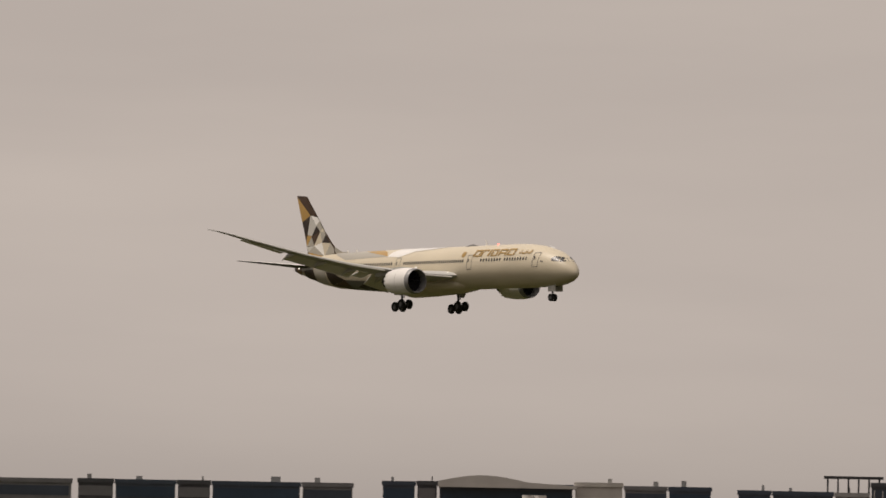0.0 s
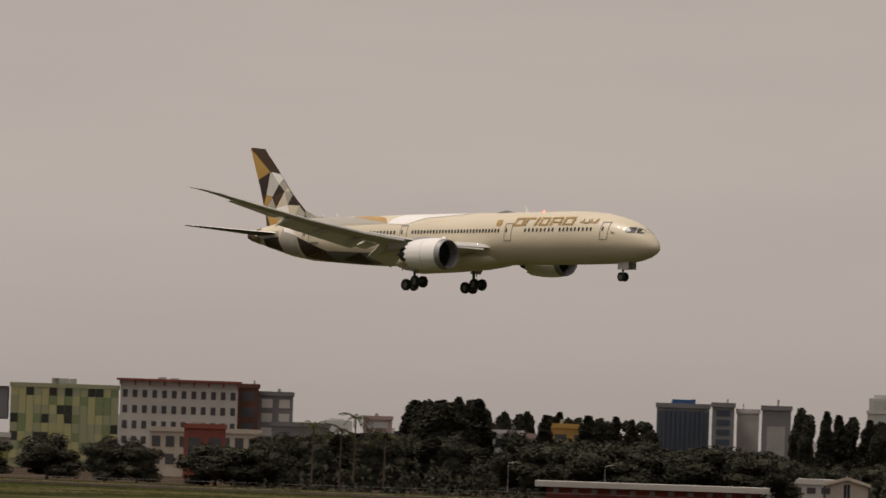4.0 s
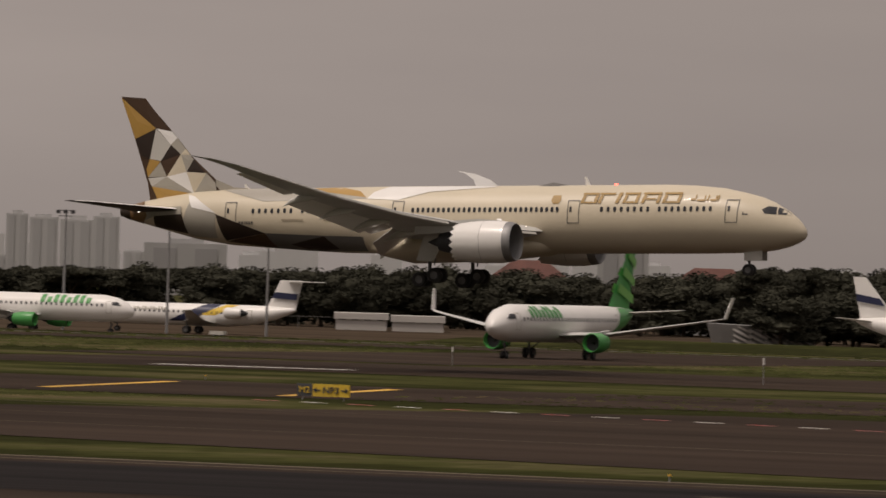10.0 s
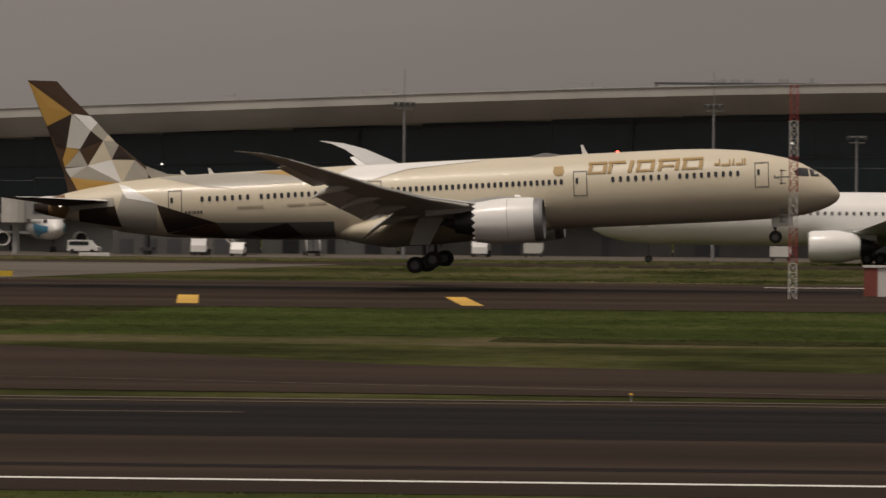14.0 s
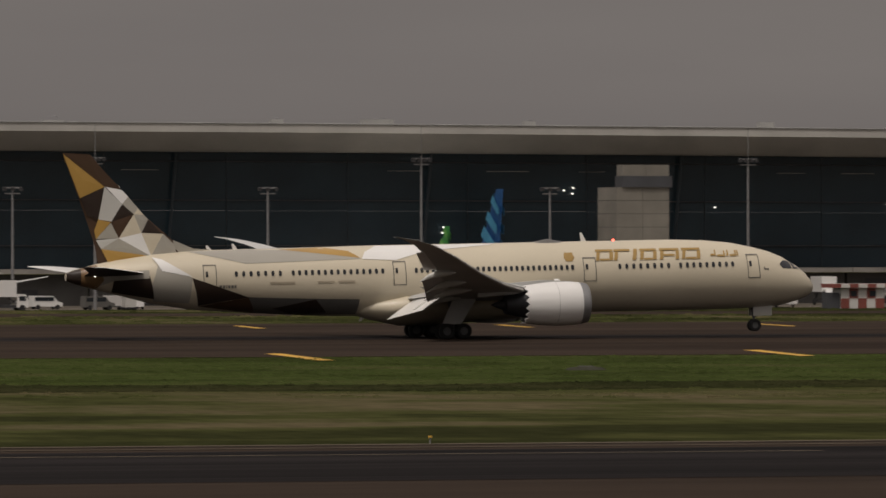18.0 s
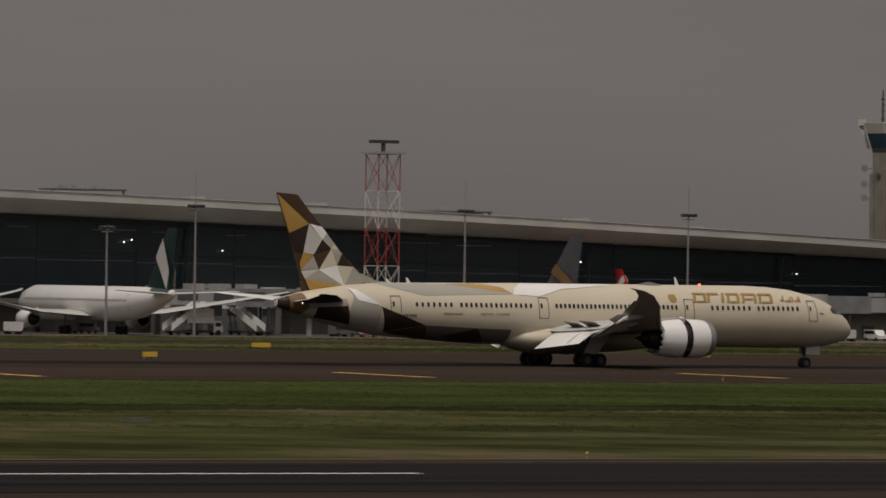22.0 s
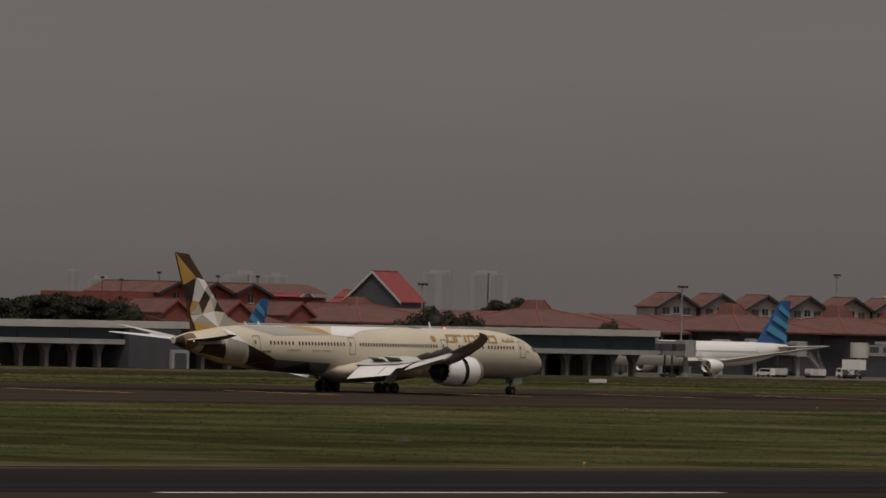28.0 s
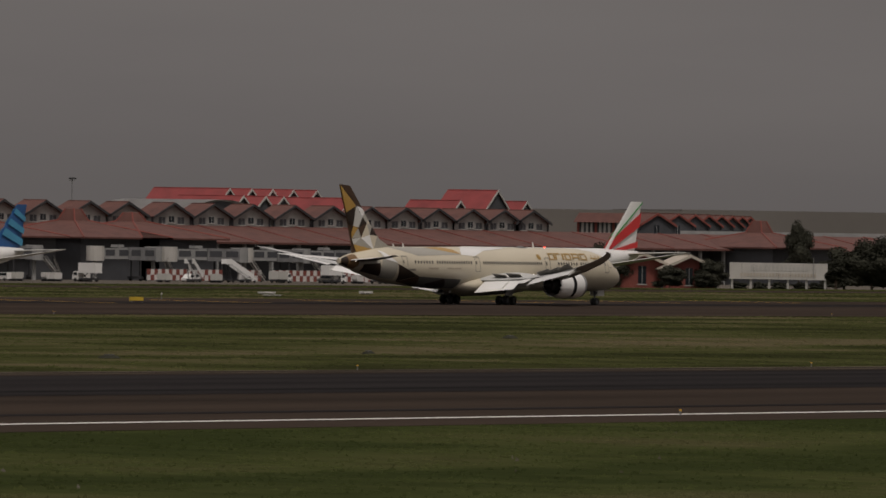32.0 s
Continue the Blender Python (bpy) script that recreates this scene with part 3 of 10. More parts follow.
def wing_half(jet, side):
    bm = bmesh.new()
    wing_mesh(bm, WING, side)
    wing = part("wing", bm, "wing_grey", jet, "grey swept wing with a raked tip", smooth=True)
    WINGS.append((wing, side))
    bm = bmesh.new()
    rings = []
    for y in (3.4, 9.0):
        yy, xt, ch, z, th, tw = along(WING, y)
        rings.append([(xt + ch - 0.75 + dx, side * yy, z + ch * math.sin(radians(tw)) + dz) for dx, dz in ((0, 0.28), (0.75, -0.12), (0.85, -0.3), (0.55, -0.42), (0.1, -0.3))])
    loft(bm, rings)
    part("slat", bm, "pale_grey_paint", wing, "pale leading-edge slat", smooth=True)
    bm = bmesh.new()
    rings = []
    for y in (11.2, 15.0, 20.0, 25.0, 28.0):
        yy, xt, ch, z, th, tw = along(WING, y)
        k = ch / 8
        rings.append([(xt + ch - 0.8 * k + dx * k, side * yy, z + ch * math.sin(radians(tw)) + dz * k) for dx, dz in ((0, 0.28), (0.85, -0.1), (0.95, -0.3), (0.6, -0.45), (0.1, -0.3))])
    loft(bm, rings)
    part("slat", bm, "pale_grey_paint", wing, "pale leading-edge slat", smooth=True)
    # flaps, drooped
    for y0, y1, ch0, ch1, droop in ((3.4, 8.9, 3.0, 2.4, 34), (9.3, 11.0, 2.2, 2.1, 16), (11.4, 20.5, 2.2, 1.6, 26), (21.2, 26.5, 1.1, 0.7, 6)):
        bm = bmesh.new()
        rings = []
        for y, c in ((y0, ch0), (y1, ch1)):
            yy, xt, ch, z, th, tw = along(WING, y)
            cs, sn = math.cos(radians(droop)), math.sin(radians(droop))
            rings.append([(xt + 0.35 + (px - c) * cs + pz * sn, side * yy, z - 0.1 + (px - c) * sn - 0.0 + pz * cs) for px, pz in foil(c, 0.1, 6)])
        loft(bm, rings)
        part("flap", bm, "white_paint", wing, "pale drooped flap", smooth=True)
    # flap track fairings
    for y in (7.2, 12.6, 16.6, 20.6):
        yy, xt, ch, z, th, tw = along(WING, y)
        k = 0.75 + 0.25 * (20 - y) / 13
        bm = bmesh.new()
        loft(bm, [[(xt + px * k, side * yy + 0.26 * r * math.sin(a), z - 0.42 + pz * k + 0.42 * r * math.cos(a)) for a in [2 * math.pi * j / 10 for j in range(10)]] for px, pz, r in ((2.6, 0.15, 0.1), (1.6, 0.1, 0.6), (0.4, 0.02, 0.75), (-0.7, -0.3, 0.55), (-1.7, -0.85, 0.06))])
        part("flap_track_fairing", bm, "pale_grey_paint", wing, smooth=True)
    # spoilers hinge at their front edge
    for y0, y1 in ((4.2, 6.2), (6.3, 8.4), (11.6, 13.8), (13.9, 16.1), (16.2, 18.4)):
        ya, xa, ca, za, ta, wa = along(WING, (y0 + y1) / 2)
        hinge = pose(xa + 1.75, side * (y0 + y1) / 2, za + 0.16, 0, 0, 0)
        bm = bmesh.new()
        slope = (along(WING, y1)[1] - along(WING, y0)[1]) / 2
        rise = (along(WING, y1)[3] - along(WING, y0)[3]) / 2
        hw = (y1 - y0) / 2
        loft(bm, [[(slope * s, side * s * hw, rise * s), (slope * s - 1.5, side * s * hw, rise * s - 0.16), (slope * s - 1.5, side * s * hw, rise * s - 0.12), (slope * s, side * s * hw, rise * s + 0.05)] for s in (-1, 1)])
        sp = part("spoiler", bm, "spoiler_grey", wing, "grey spoiler panel")
        sp.matrix_basis = hinge
        SPOILERS.append((sp, hinge))


def engine(jet, side):
    y, z = side * 9.9, 2.92
    ring = lambda x, r, n=28: [(x, y + r * math.sin(2 * math.pi * k / n), z + r * math.cos(2 * math.pi * k / n)) for k in range(n)]
    bm = bmesh.new()
    loft(bm, [ring(10.1, 1.76), ring(9.0, 1.88), ring(7.6, 1.90)], caps=False)
    nac = part("nacelle", bm, "white_paint", jet, "white engine cowling", smooth=True)
    bm = bmesh.new()
    loft(bm, [ring(9.0, 1.50), ring(10.0, 1.50), ring(10.35, 1.55), ring(10.48, 1.62), ring(10.38, 1.70), ring(10.1, 1.762), ring(9.75, 1.80)], caps=False)
    part("inlet_lip", bm, "steel_grey", nac, "grey metal inlet lip", smooth=True)
    bm = bmesh.new()
    loft(bm, [ring(9.05, 1.52), ring(9.0, 0.3), ring(9.55, 0.02)], caps=False)
    part("fan", bm, "engine_dark", nac, "dark fan disc", smooth=True)
    for k in range(18):
        a = 2 * math.pi * k / 18
        bm = bmesh.new()
        loft(bm, [[(9.1 + dx, y + r * math.sin(a + t), z + r * math.cos(a + t)) for dx, t in ((0, 0), (0.25, 0.14), (0.27, 0.15), (0.02, 0.01))] for r in (0.35, 1.0, 1.48)])
        part("fan_blade", bm, "engine_dark", nac, smooth=True)
    bm = bmesh.new()
    loft(bm, [ring(7.8, 1.62), ring(6.0, 1.45)], caps=False)
    part("cascade", bm, "engine_dark", nac, "dark reverser cascade ring", smooth=True)
    bm = bmesh.new()
    n = 64
    rg = []
    for x, r in ((7.58, 1.90), (6.4, 1.83), (5.0, 1.62)):
        rg.append([(x - (0.34 * (1 - abs((k % 4) - 2) / 2) if x < 5.5 else 0), y + r * math.sin(2 * math.pi * k / n), z + r * math.cos(2 * math.pi * k / n)) for k in range(n)])
    inner = [(px, y + (py - y) * 0.95, z + (pz - z) * 0.95) for px, py, pz in rg[-1]]
    loft(bm, rg + [inner, [(7.2, py, pz) for px, py, pz in inner]], caps=False)
    sleeve = part("reverser_sleeve", bm, "white_paint", jet, "white sliding sleeve with a toothed rear edge", smooth=True)
    SLEEVES.append(sleeve)
    bm = bmesh.new()
    loft(bm, [ring(7.8, 1.2), ring(4.8, 1.12), ring(3.2, 0.8), ring(3.1, 0.5), ring(2.0, 0.05)])
    part("core_nozzle", bm, "engine_dark", nac, "dark exhaust nozzle", smooth=True)
    bm = bmesh.new()
    sq = ((-1, 0), (1, 0), (1, 1), (-1, 1))
    loft(bm, [[(9.2, y + a * 0.1, z + 1.8 + b * 0.08) for a, b in sq], [(6.8, y + a * 0.3, z + 1.5 + b * 0.55) for a, b in sq], [(4.6, y + a * 0.32, z + 0.9 + b * 1.0) for a, b in sq], [(0.8, y + a * 0.25, z + 0.7 + b * 0.9) for a, b in sq]])
    part("pylon", bm, "wing_grey", jet, "grey engine pylon", smooth=True)
    bm = bmesh.new()
    loft(bm, [[(9.0, y - side * 0.9, z + 1.55), (8.2, y - side * 0.9, z + 1.55), (8.2, y - side * 0.94, z + 1.6), (9.0, y - side * 0.94, z + 1.6)], [(8.4, y - side * 1.4, z + 2.1), (8.0, y - side * 1.4, z + 2.1), (8.0, y - side * 1.43, z + 2.1), (8.4, y - side * 1.43, z + 2.1)]])
    part("strake", bm, "white_paint", nac)


def wheel_mesh(bm, x, y, z, r, w):
    prof = [(-w * 0.3, r * 0.3), (-w * 0.36, r * 0.52), (-w / 2, r * 0.56), (-w / 2, r * 0.88), (-w * 0.32, r), (w * 0.32, r), (w / 2, r * 0.88), (w / 2, r * 0.56), (w * 0.36, r * 0.52), (w * 0.3, r * 0.3)]
    loft(bm, [[(x + rr * math.cos(a), y + yy, z + rr * math.sin(a)) for yy, rr in prof] for a in [2 * math.pi * k / 20 for k in range(21)]], caps=False, closed=False)
    rod(bm, (x, y - w * 0.3, z), (x, y + w * 0.3, z), r * 0.31, sides=10)


def wheels(parent, places, r, w):
    for x, y, z in places:
        bm = bmesh.new()
        wheel_mesh(bm, x, y, z, r, w)
        for f in bm.faces:
            c = f.calc_center_median()
            f.material_index = 1 if math.hypot(c.x - x, c.z - z) < r * 0.5 else 0
        ob = part("wheel", bm, "tyre_rubber", parent, "black tyre on a grey hub", smooth=True)
        ob.data.materials.append(M["gear_metal"])


def main_gear(jet, side):
    y = side * 4.9
    bm = bmesh.new()
    rod(bm, (0.0, y, 0.4), (0.0, y, 2.2), 0.17, sides=10)
    rod(bm, (0.0, y, 1.6), (-0.1, y - side * 0.3, 3.6), 0.27, sides=10)
    rod(bm, (0, y, 1.9), (2.2, y - side * 0.6, 3.4), 0.1)
    rod(bm, (0, y, 1.9), (0.2, y - side * 2.4, 3.3), 0.1)
    rod(bm, (0.45, y, 0.95), (0.55, y, 1.6), 0.07)
    part("gear_strut", bm, "gear_metal", jet, "grey gear strut with braces")
    bm = bmesh.new()
    box(bm, -0.95, 0.95, -0.14, 0.14, -0.13, 0.13)
    for dx in (-0.74, 0.74):
        rod(bm, (dx, -0.75, 0), (dx, 0.75, 0), 0.09)
    bogie = part("bogie", bm, "gear_metal", jet, "four-wheel bogie")
    wheels(bogie, [(dx, dy, 0) for dx in (-0.76, 0.76) for dy in (-0.65, 0.65)], 0.68, 0.5)
    bm = bmesh.new()
    loft(bm, [[(-1.1, y + side * 0.5, 1.35), (0.55, y + side * 0.5, 1.25), (0.55, y + side * 0.58, 1.25), (-1.1, y + side * 0.58, 1.35)],
              [(-0.2, y + side * 0.9, 3.5), (1.9, y + side * 0.9, 3.5), (1.9, y + side * 0.98, 3.5), (-0.2, y + side * 0.98, 3.5)]])
    part("gear_door", bm, "wing_grey", jet, "grey main gear door")
    BOGIES.append((bogie, y))


def nose_gear(jet):
    bm = bmesh.new()
    rod(bm, (28.75, 0, 0.55), (28.75, 0, 1.5), 0.1)
    rod(bm, (28.75, 0, 1.2), (28.6, 0, 2.6), 0.16)
    rod(bm, (28.75, 0, 1.4), (30.2, 0, 2.5), 0.08)
    rod(bm, (28.75, -0.35, 0.55), (28.75, 0.35, 0.55), 0.07)
    gear = part("nose_gear_strut", bm, "gear_metal", jet, "grey nose gear leg")
    wheels(gear, [(28.75, dy, 0.53) for dy in (-0.3, 0.3)], 0.53, 0.36)
    for s in (-1, 1):
        bm = bmesh.new()
        box(bm, 28.5, 30.2, s * 0.62 - 0.03, s * 0.62 + 0.03, 1.35, 2.35)
        part("gear_door", bm, "pale_grey_paint", jet, "pale nose gear door")
        bm = bmesh.new()
        rod(bm, (28.95, s * 0.2, 1.75), (29.06, s * 0.2, 1.75), 0.12)
        part("landing_light", bm, "gear_metal", gear)


landing = big_jet()


def fly(x, z, pitch):
    """The landing airliner's pose: metres along the runway and above it, degrees of nose-up pitch."""
    return pose(x, RUNWAY_Y, z, 0, -pitch, 0)


LANDING = [
    (0, fly(-903.96, 39.998, 0.509)), (0.5, fly(-872.87, 38.426, 0.545)), (1, fly(-841.47, 36.854, 0.581)), (1.5, fly(-809.87, 35.249, 0.648)),
    (2, fly(-778.19, 33.644, 0.714)), (2.5, fly(-746.52, 32.052, 0.848)), (3, fly(-714.85, 30.456, 0.959)), (3.5, fly(-683.20, 28.860, 1.050)),
    (4, fly(-651.62, 27.264, 1.065)), (4.5, fly(-620.13, 25.664, 0.948)), (5, fly(-588.64, 24.065, 0.767)), (5.5, fly(-557.26, 22.461, 0.541)),
    (6, fly(-526.02, 20.857, 0.315)), (6.5, fly(-494.97, 19.319, 0.126)), (7, fly(-464.14, 17.780, -0.063)), (7.5, fly(-433.60, 16.168, 0.010)),
    (8, fly(-402.58, 14.556, 0.083)), (8.5, fly(-373.48, 12.962, 0.376)), (9, fly(-343.86, 11.369, 0.668)), (9.5, fly(-312.31, 9.981, 1.186)),
    (10, fly(-281.47, 8.593, 1.704)), (10.5, fly(-260.18, 7.473, 2.231)), (11, fly(-229.45, 6.352, 2.758)), (11.5, fly(-198.78, 5.482, 3.080)),
    (12, fly(-167.83, 4.613, 3.403)), (12.5, fly(-138.74, 3.977, 3.445)), (13, fly(-109.65, 3.341, 3.486)), (13.5, fly(-79.27, 2.924, 3.358)),
    (14, fly(-48.76, 2.508, 3.231)), (14.5, fly(-20.11, 2.203, 3.057)), (15, fly(10.59, 1.834, 2.83)), (15.5, fly(42.64, 1.462, 2.57)),
    (16, fly(74.76, 1.109, 2.27)), (16.5, fly(106.88, 0.796, 1.96)), (17, fly(134.70, 0.448, 1.63)), (17.5, fly(167.10, 0.224, 1.23)),
    (18, fly(196.51, 0.001, 0.99)), (18.5, fly(224.50, 0.000, 1.03)), (19, fly(255.31, 0.000, 1.062)), (19.5, fly(282.45, 0.003, 1.18)),
    (20, fly(312.55, 0.006, 0.99)), (20.5, fly(340.07, 0.001, 0.26)), (21, fly(366.98, 0.000, 0.000)), (21.5, fly(393.52, 0.000, 0.000)),
    (22, fly(420.61, 0.000, 0.000)), (22.5, fly(446.34, 0.004, 0.000)), (23, fly(472.73, 0.009, 0.000)), (23.5, fly(498.96, 0.003, 0.000)),
    (24, fly(525.65, 0.000, 0.000)), (24.5, fly(550.51, 0.000, 0.000)), (25, fly(575.75, 0.001, 0.000)), (25.5, fly(600.69, 0.004, 0.000)),
    (26, fly(625.38, 0.008, 0.000)), (26.5, fly(649.86, 0.004, 0.000)), (27, fly(674.26, 0.004, 0.000)), (27.5, fly(698.28, 0.002, 0.000)),
    (28, fly(721.96, 0.000, 0.000)), (28.5, fly(745.31, 0.000, 0.000)), (29, fly(768.56, 0.000, 0.000)), (29.5, fly(791.70, 0.000, 0.000)),
    (30, fly(814.80, 0.000, 0.000)), (30.5, fly(837.96, 0.000, 0.000)), (31, fly(861.13, 0.000, 0.000)), (31.5, fly(884.29, 0.000, 0.000)),
    (32, fly(907.40, 0.000, 0.000)),
]

# the nose is held a little off the path over the threshold and comes straight after touchdown
LANDING = [(t, m @ pose(0, 0, 0, 0, 0, -1.5 * max(0.0, min(1.0, (t - 10) / 3, (19.5 - t) / 2.5)))) for t, m in LANDING]


# ---- ground ----
def sheet(name, outline, lift, material_name, label, category, step=60.0):
    """A flat piece of ground of convex outline, cut where the land drops so that it follows it."""
    bm = bmesh.new()
    bm.faces.new([bm.verts.new((x, y, 0)) for x, y in outline])
    for y in (900, 920, 940, 960, 980, 1000, 1015, 1030):
        bmesh.ops.bisect_plane(bm, geom=bm.verts[:] + bm.edges[:] + bm.faces[:], plane_co=(0, y, 0), plane_no=(0, 1, 0))
    for v in bm.verts:
        v.co.z = ground_z(v.co.x, v.co.y) + lift
    for f in bm.faces:
        if f.normal.z < 0:
            f.normal_flip()
    ob = part(name, bm, material_name)
    return tagged(ob, label, category, kind="structure")


def strip(name, x0, x1, y0, y1, lift, material_name, label, category):
    return sheet(name, [(x0, y0), (x1, y0), (x1, y1), (x0, y1)], lift, material_name, label, category)


def ground_material(name, dry, green, dark, tufted=False):
    """Uneven airfield grass: green, dry and bare patches drawn out along the mowing lines."""
    m = bpy.data.materials.new(name)
    m.use_nodes = True
    n, l = m.node_tree.nodes, m.node_tree.links
    b = n["Principled BSDF"]
    b.inputs["Roughness"].default_value = 0.95
    b.inputs["Specular IOR Level"].default_value = 0.0
    co = n.new("ShaderNodeTexCoord")
    def noise_at(sx, sy, detail):
        mp = n.new("ShaderNodeMapping")
        mp.inputs["Scale"].default_value = (sx, sy, 0.0)
        t = n.new("ShaderNodeTexNoise")
        t.inputs["Scale"].default_value, t.inputs["Detail"].default_value, t.inputs["Roughness"].default_value = 1.0, detail, 0.6
        l.new(co.outputs["Object"], mp.inputs["Vector"])
        l.new(mp.outputs["Vector"], t.inputs["Vector"])
        return t
    bands = noise_at(0.004, 0.035, 3)
    patch_noise = noise_at(0.055, 0.03, 6)
    ramp = n.new("ShaderNodeValToRGB")
    e = ramp.color_ramp.elements
    e[0].position, e[0].color = 0.36, (*dark, 1)
    e[1].position, e[1].color = 0.66, (*dry, 1)
    mid = ramp.color_ramp.elements.new(0.5)
    mid.color = (*green, 1)
    mix = n.new("ShaderNodeMath")
    mix.operation = "MULTIPLY_ADD"
    mix.inputs[1].default_value = 0.9
    sub = n.new("ShaderNodeMath")
    sub.operation = "MULTIPLY_ADD"
    sub.inputs[1].default_value, sub.inputs[2].default_value = 0.95, -0.462
    l.new(bands.outputs["Fac"], sub.inputs[0])
    l.new(patch_noise.outputs["Fac"], mix.inputs[0])
    l.new(sub.outputs[0], mix.inputs[2])
    l.new(mix.outputs[0], ramp.inputs["Fac"])
    hsv = n.new("ShaderNodeHueSaturation")
    mr = n.new("ShaderNodeMapRange")
    if tufted:
        fine = n.new("ShaderNodeNewGeometry").outputs["Random Per Island"]
        # blades are brightened to make up for light their upright faces miss
        mr.inputs["To Min"].default_value, mr.inputs["To Max"].default_value = 1.7, 2.15
    else:
        blades = noise_at(0.7, 0.25, 4)
        fine = blades.outputs["Fac"]
        mr.inputs["From Min"].default_value, mr.inputs["From Max"].default_value = 0.3, 0.7
        mr.inputs["To Min"].default_value, mr.inputs["To Max"].default_value = 0.8, 1.25
        bump = n.new("ShaderNodeBump")
        bump.inputs["Strength"].default_value, bump.inputs["Distance"].default_value = 0.5, 0.2
        l.new(fine, bump.inputs["Height"])
        l.new(bump.outputs["Normal"], b.inputs["Normal"])
    l.new(fine, mr.inputs["Value"])
    l.new(mr.outputs["Result"], hsv.inputs["Value"])
    l.new(ramp.outputs["Color"], hsv.inputs["Color"])
    l.new(hsv.outputs["Color"], b.inputs["Base Color"])
    M[name] = m


mat("marking_worn", (0.13, 0.11, 0.085), 0.9, dark=0.4, scale=12, spec=0.0, stretch=(0.1, 1, 1))
ground_material("grass", (0.092, 0.077, 0.043), (0.051, 0.054, 0.020), (0.027, 0.029, 0.012))
ground_material("grass_blades", (0.096, 0.081, 0.044), (0.055, 0.061, 0.022), (0.031, 0.035, 0.013), True)
ground_material("verge", (0.058, 0.060, 0.024), (0.044, 0.057, 0.017), (0.032, 0.041, 0.013))
ground_material("verge_blades", (0.062, 0.066, 0.026), (0.048, 0.064, 0.019), (0.036, 0.046, 0.014), True)
ground_material("damp_grass", (0.034, 0.034, 0.015), (0.025, 0.028, 0.011), (0.017, 0.019, 0.008))
ground_material("damp_blades", (0.034, 0.035, 0.016), (0.026, 0.029, 0.012), (0.018, 0.021, 0.009), True)
ground_material("turf", (0.061, 0.058, 0.026), (0.047, 0.053, 0.019), (0.030, 0.037, 0.013))
ground_material("turf_blades", (0.069, 0.067, 0.030), (0.052, 0.060, 0.021), (0.033, 0.041, 0.014), True)
mat("asphalt", (0.039, 0.028, 0.0205), 0.9, dark=0.42, scale=16, fine=30, bump=0.2, stretch=(0.12, 1, 1), spec=0.03)
mat("old_asphalt", (0.040, 0.0283, 0.021), 0.9, dark=0.42, scale=14, fine=24, bump=0.2, stretch=(0.1, 1, 1), spec=0.03)
mat("rubbered_asphalt", (0.017, 0.0145, 0.0142), 0.85, dark=0.1, scale=5, fine=8, stretch=(0.02, 1, 1), spec=0.03)
mat("apron_concrete", (0.12, 0.105, 0.087), 0.9, dark=0.7, scale=30, fine=20, stretch=(0.4, 1, 1), spec=0.03)
xs = [-4600, -2000, -700, 0, 700, 2000, 4600]
bm = bmesh.new()
rows_y = [-60, 150, 400, 700, 900, 920, 940, 960, 980, 1000, 1015, 1030, 1200, 1800, 4800]
vs = [[bm.verts.new((x, y, ground_z(x, y))) for x in xs] for y in rows_y]
for a, b in zip(vs, vs[1:]):
    for k in range(len(xs) - 1):
        bm.faces.new((a[k], a[k + 1], b[k + 1], b[k]))
tagged(part("ground", bm, "grass"), "rough airfield grass reaching the horizon", "ground", kind="structure")
strip("near_turf", -1200, 1200, 40, 229, 0.012, "turf", "green rough turf beside the runway", "grass")
verge_edge = lambda x: 459 + 3.0 * np.sin(x * 0.13) + 2.0 * np.sin(x * 0.31)
ditch_edge = lambda x: 446 - 7.0 * np.sin(math.pi * (x + 40) / 380) + 2.5 * np.sin(x * 0.17 + 1.0)
side_xs = [-60 + 8 * k for k in range(61)]
sheet("green_verge", [(x, float(verge_edge(x))) for x in side_xs] + [(420, 559), (-60, 559)], 0.012, "verge", "greener mown verge beside the runway", "grass", 400.0)
ditch_xs = [-30 + 8 * k for k in range(46)]
sheet("damp_ditch", [(x, float(ditch_edge(x))) for x in ditch_xs] + [(x, float(verge_edge(x)) + 0.5) for x in reversed(ditch_xs)], 0.016, "damp_grass", "dark ditch band in the grass", "grass", 400.0)
strip("near_runway", -4000, 4000, 229, 327, 0.03, "asphalt", "brown asphalt runway with dark tyre marks", "runway")
strip("tyre_marks", -4000, 4000, 279, 318, 0.045, "rubbered_asphalt", "band of dark rubber along the runway", "tyre marks")
strip("tyre_marks_narrow", -4000, 4000, 248.5, 251, 0.045, "rubbered_asphalt", "thin dark seam along the runway", "tyre marks")
strip("runway_edge_line", -4000, 4000, 237.6, 238.7, 0.05, "marking_white", "continuous white runway edge line", "marking")
strip("far_runway", -60, 4000, 560, 706, 0.03, "old_asphalt", "brown asphalt runway in use", "runway")
strip("far_shoulder", 40, 640, 706, 764, 0.03, "old_asphalt", "brown paved shoulder beyond the runway", "runway")
strip("far_tyre_marks", -200, 4000, 648, 668, 0.045, "rubbered_asphalt", "band of dark rubber along the runway", "tyre marks")
strip("west_shoulder", -2200, -240, 492, 556, 0.03, "old_asphalt", "brown asphalt strip between the grass", "runway")
sheet("shoulder_link", [(-240, 492), (-60, 560), (-60, 640), (-150, 600), (-240, 556)], 0.033, "old_asphalt", "brown asphalt joining the runway", "runway")
sheet("runway_end", [(-330, 630), (-60, 600), (-60, 706), (-330, 690)], 0.03, "old_asphalt", "brown asphalt end of the runway", "runway")
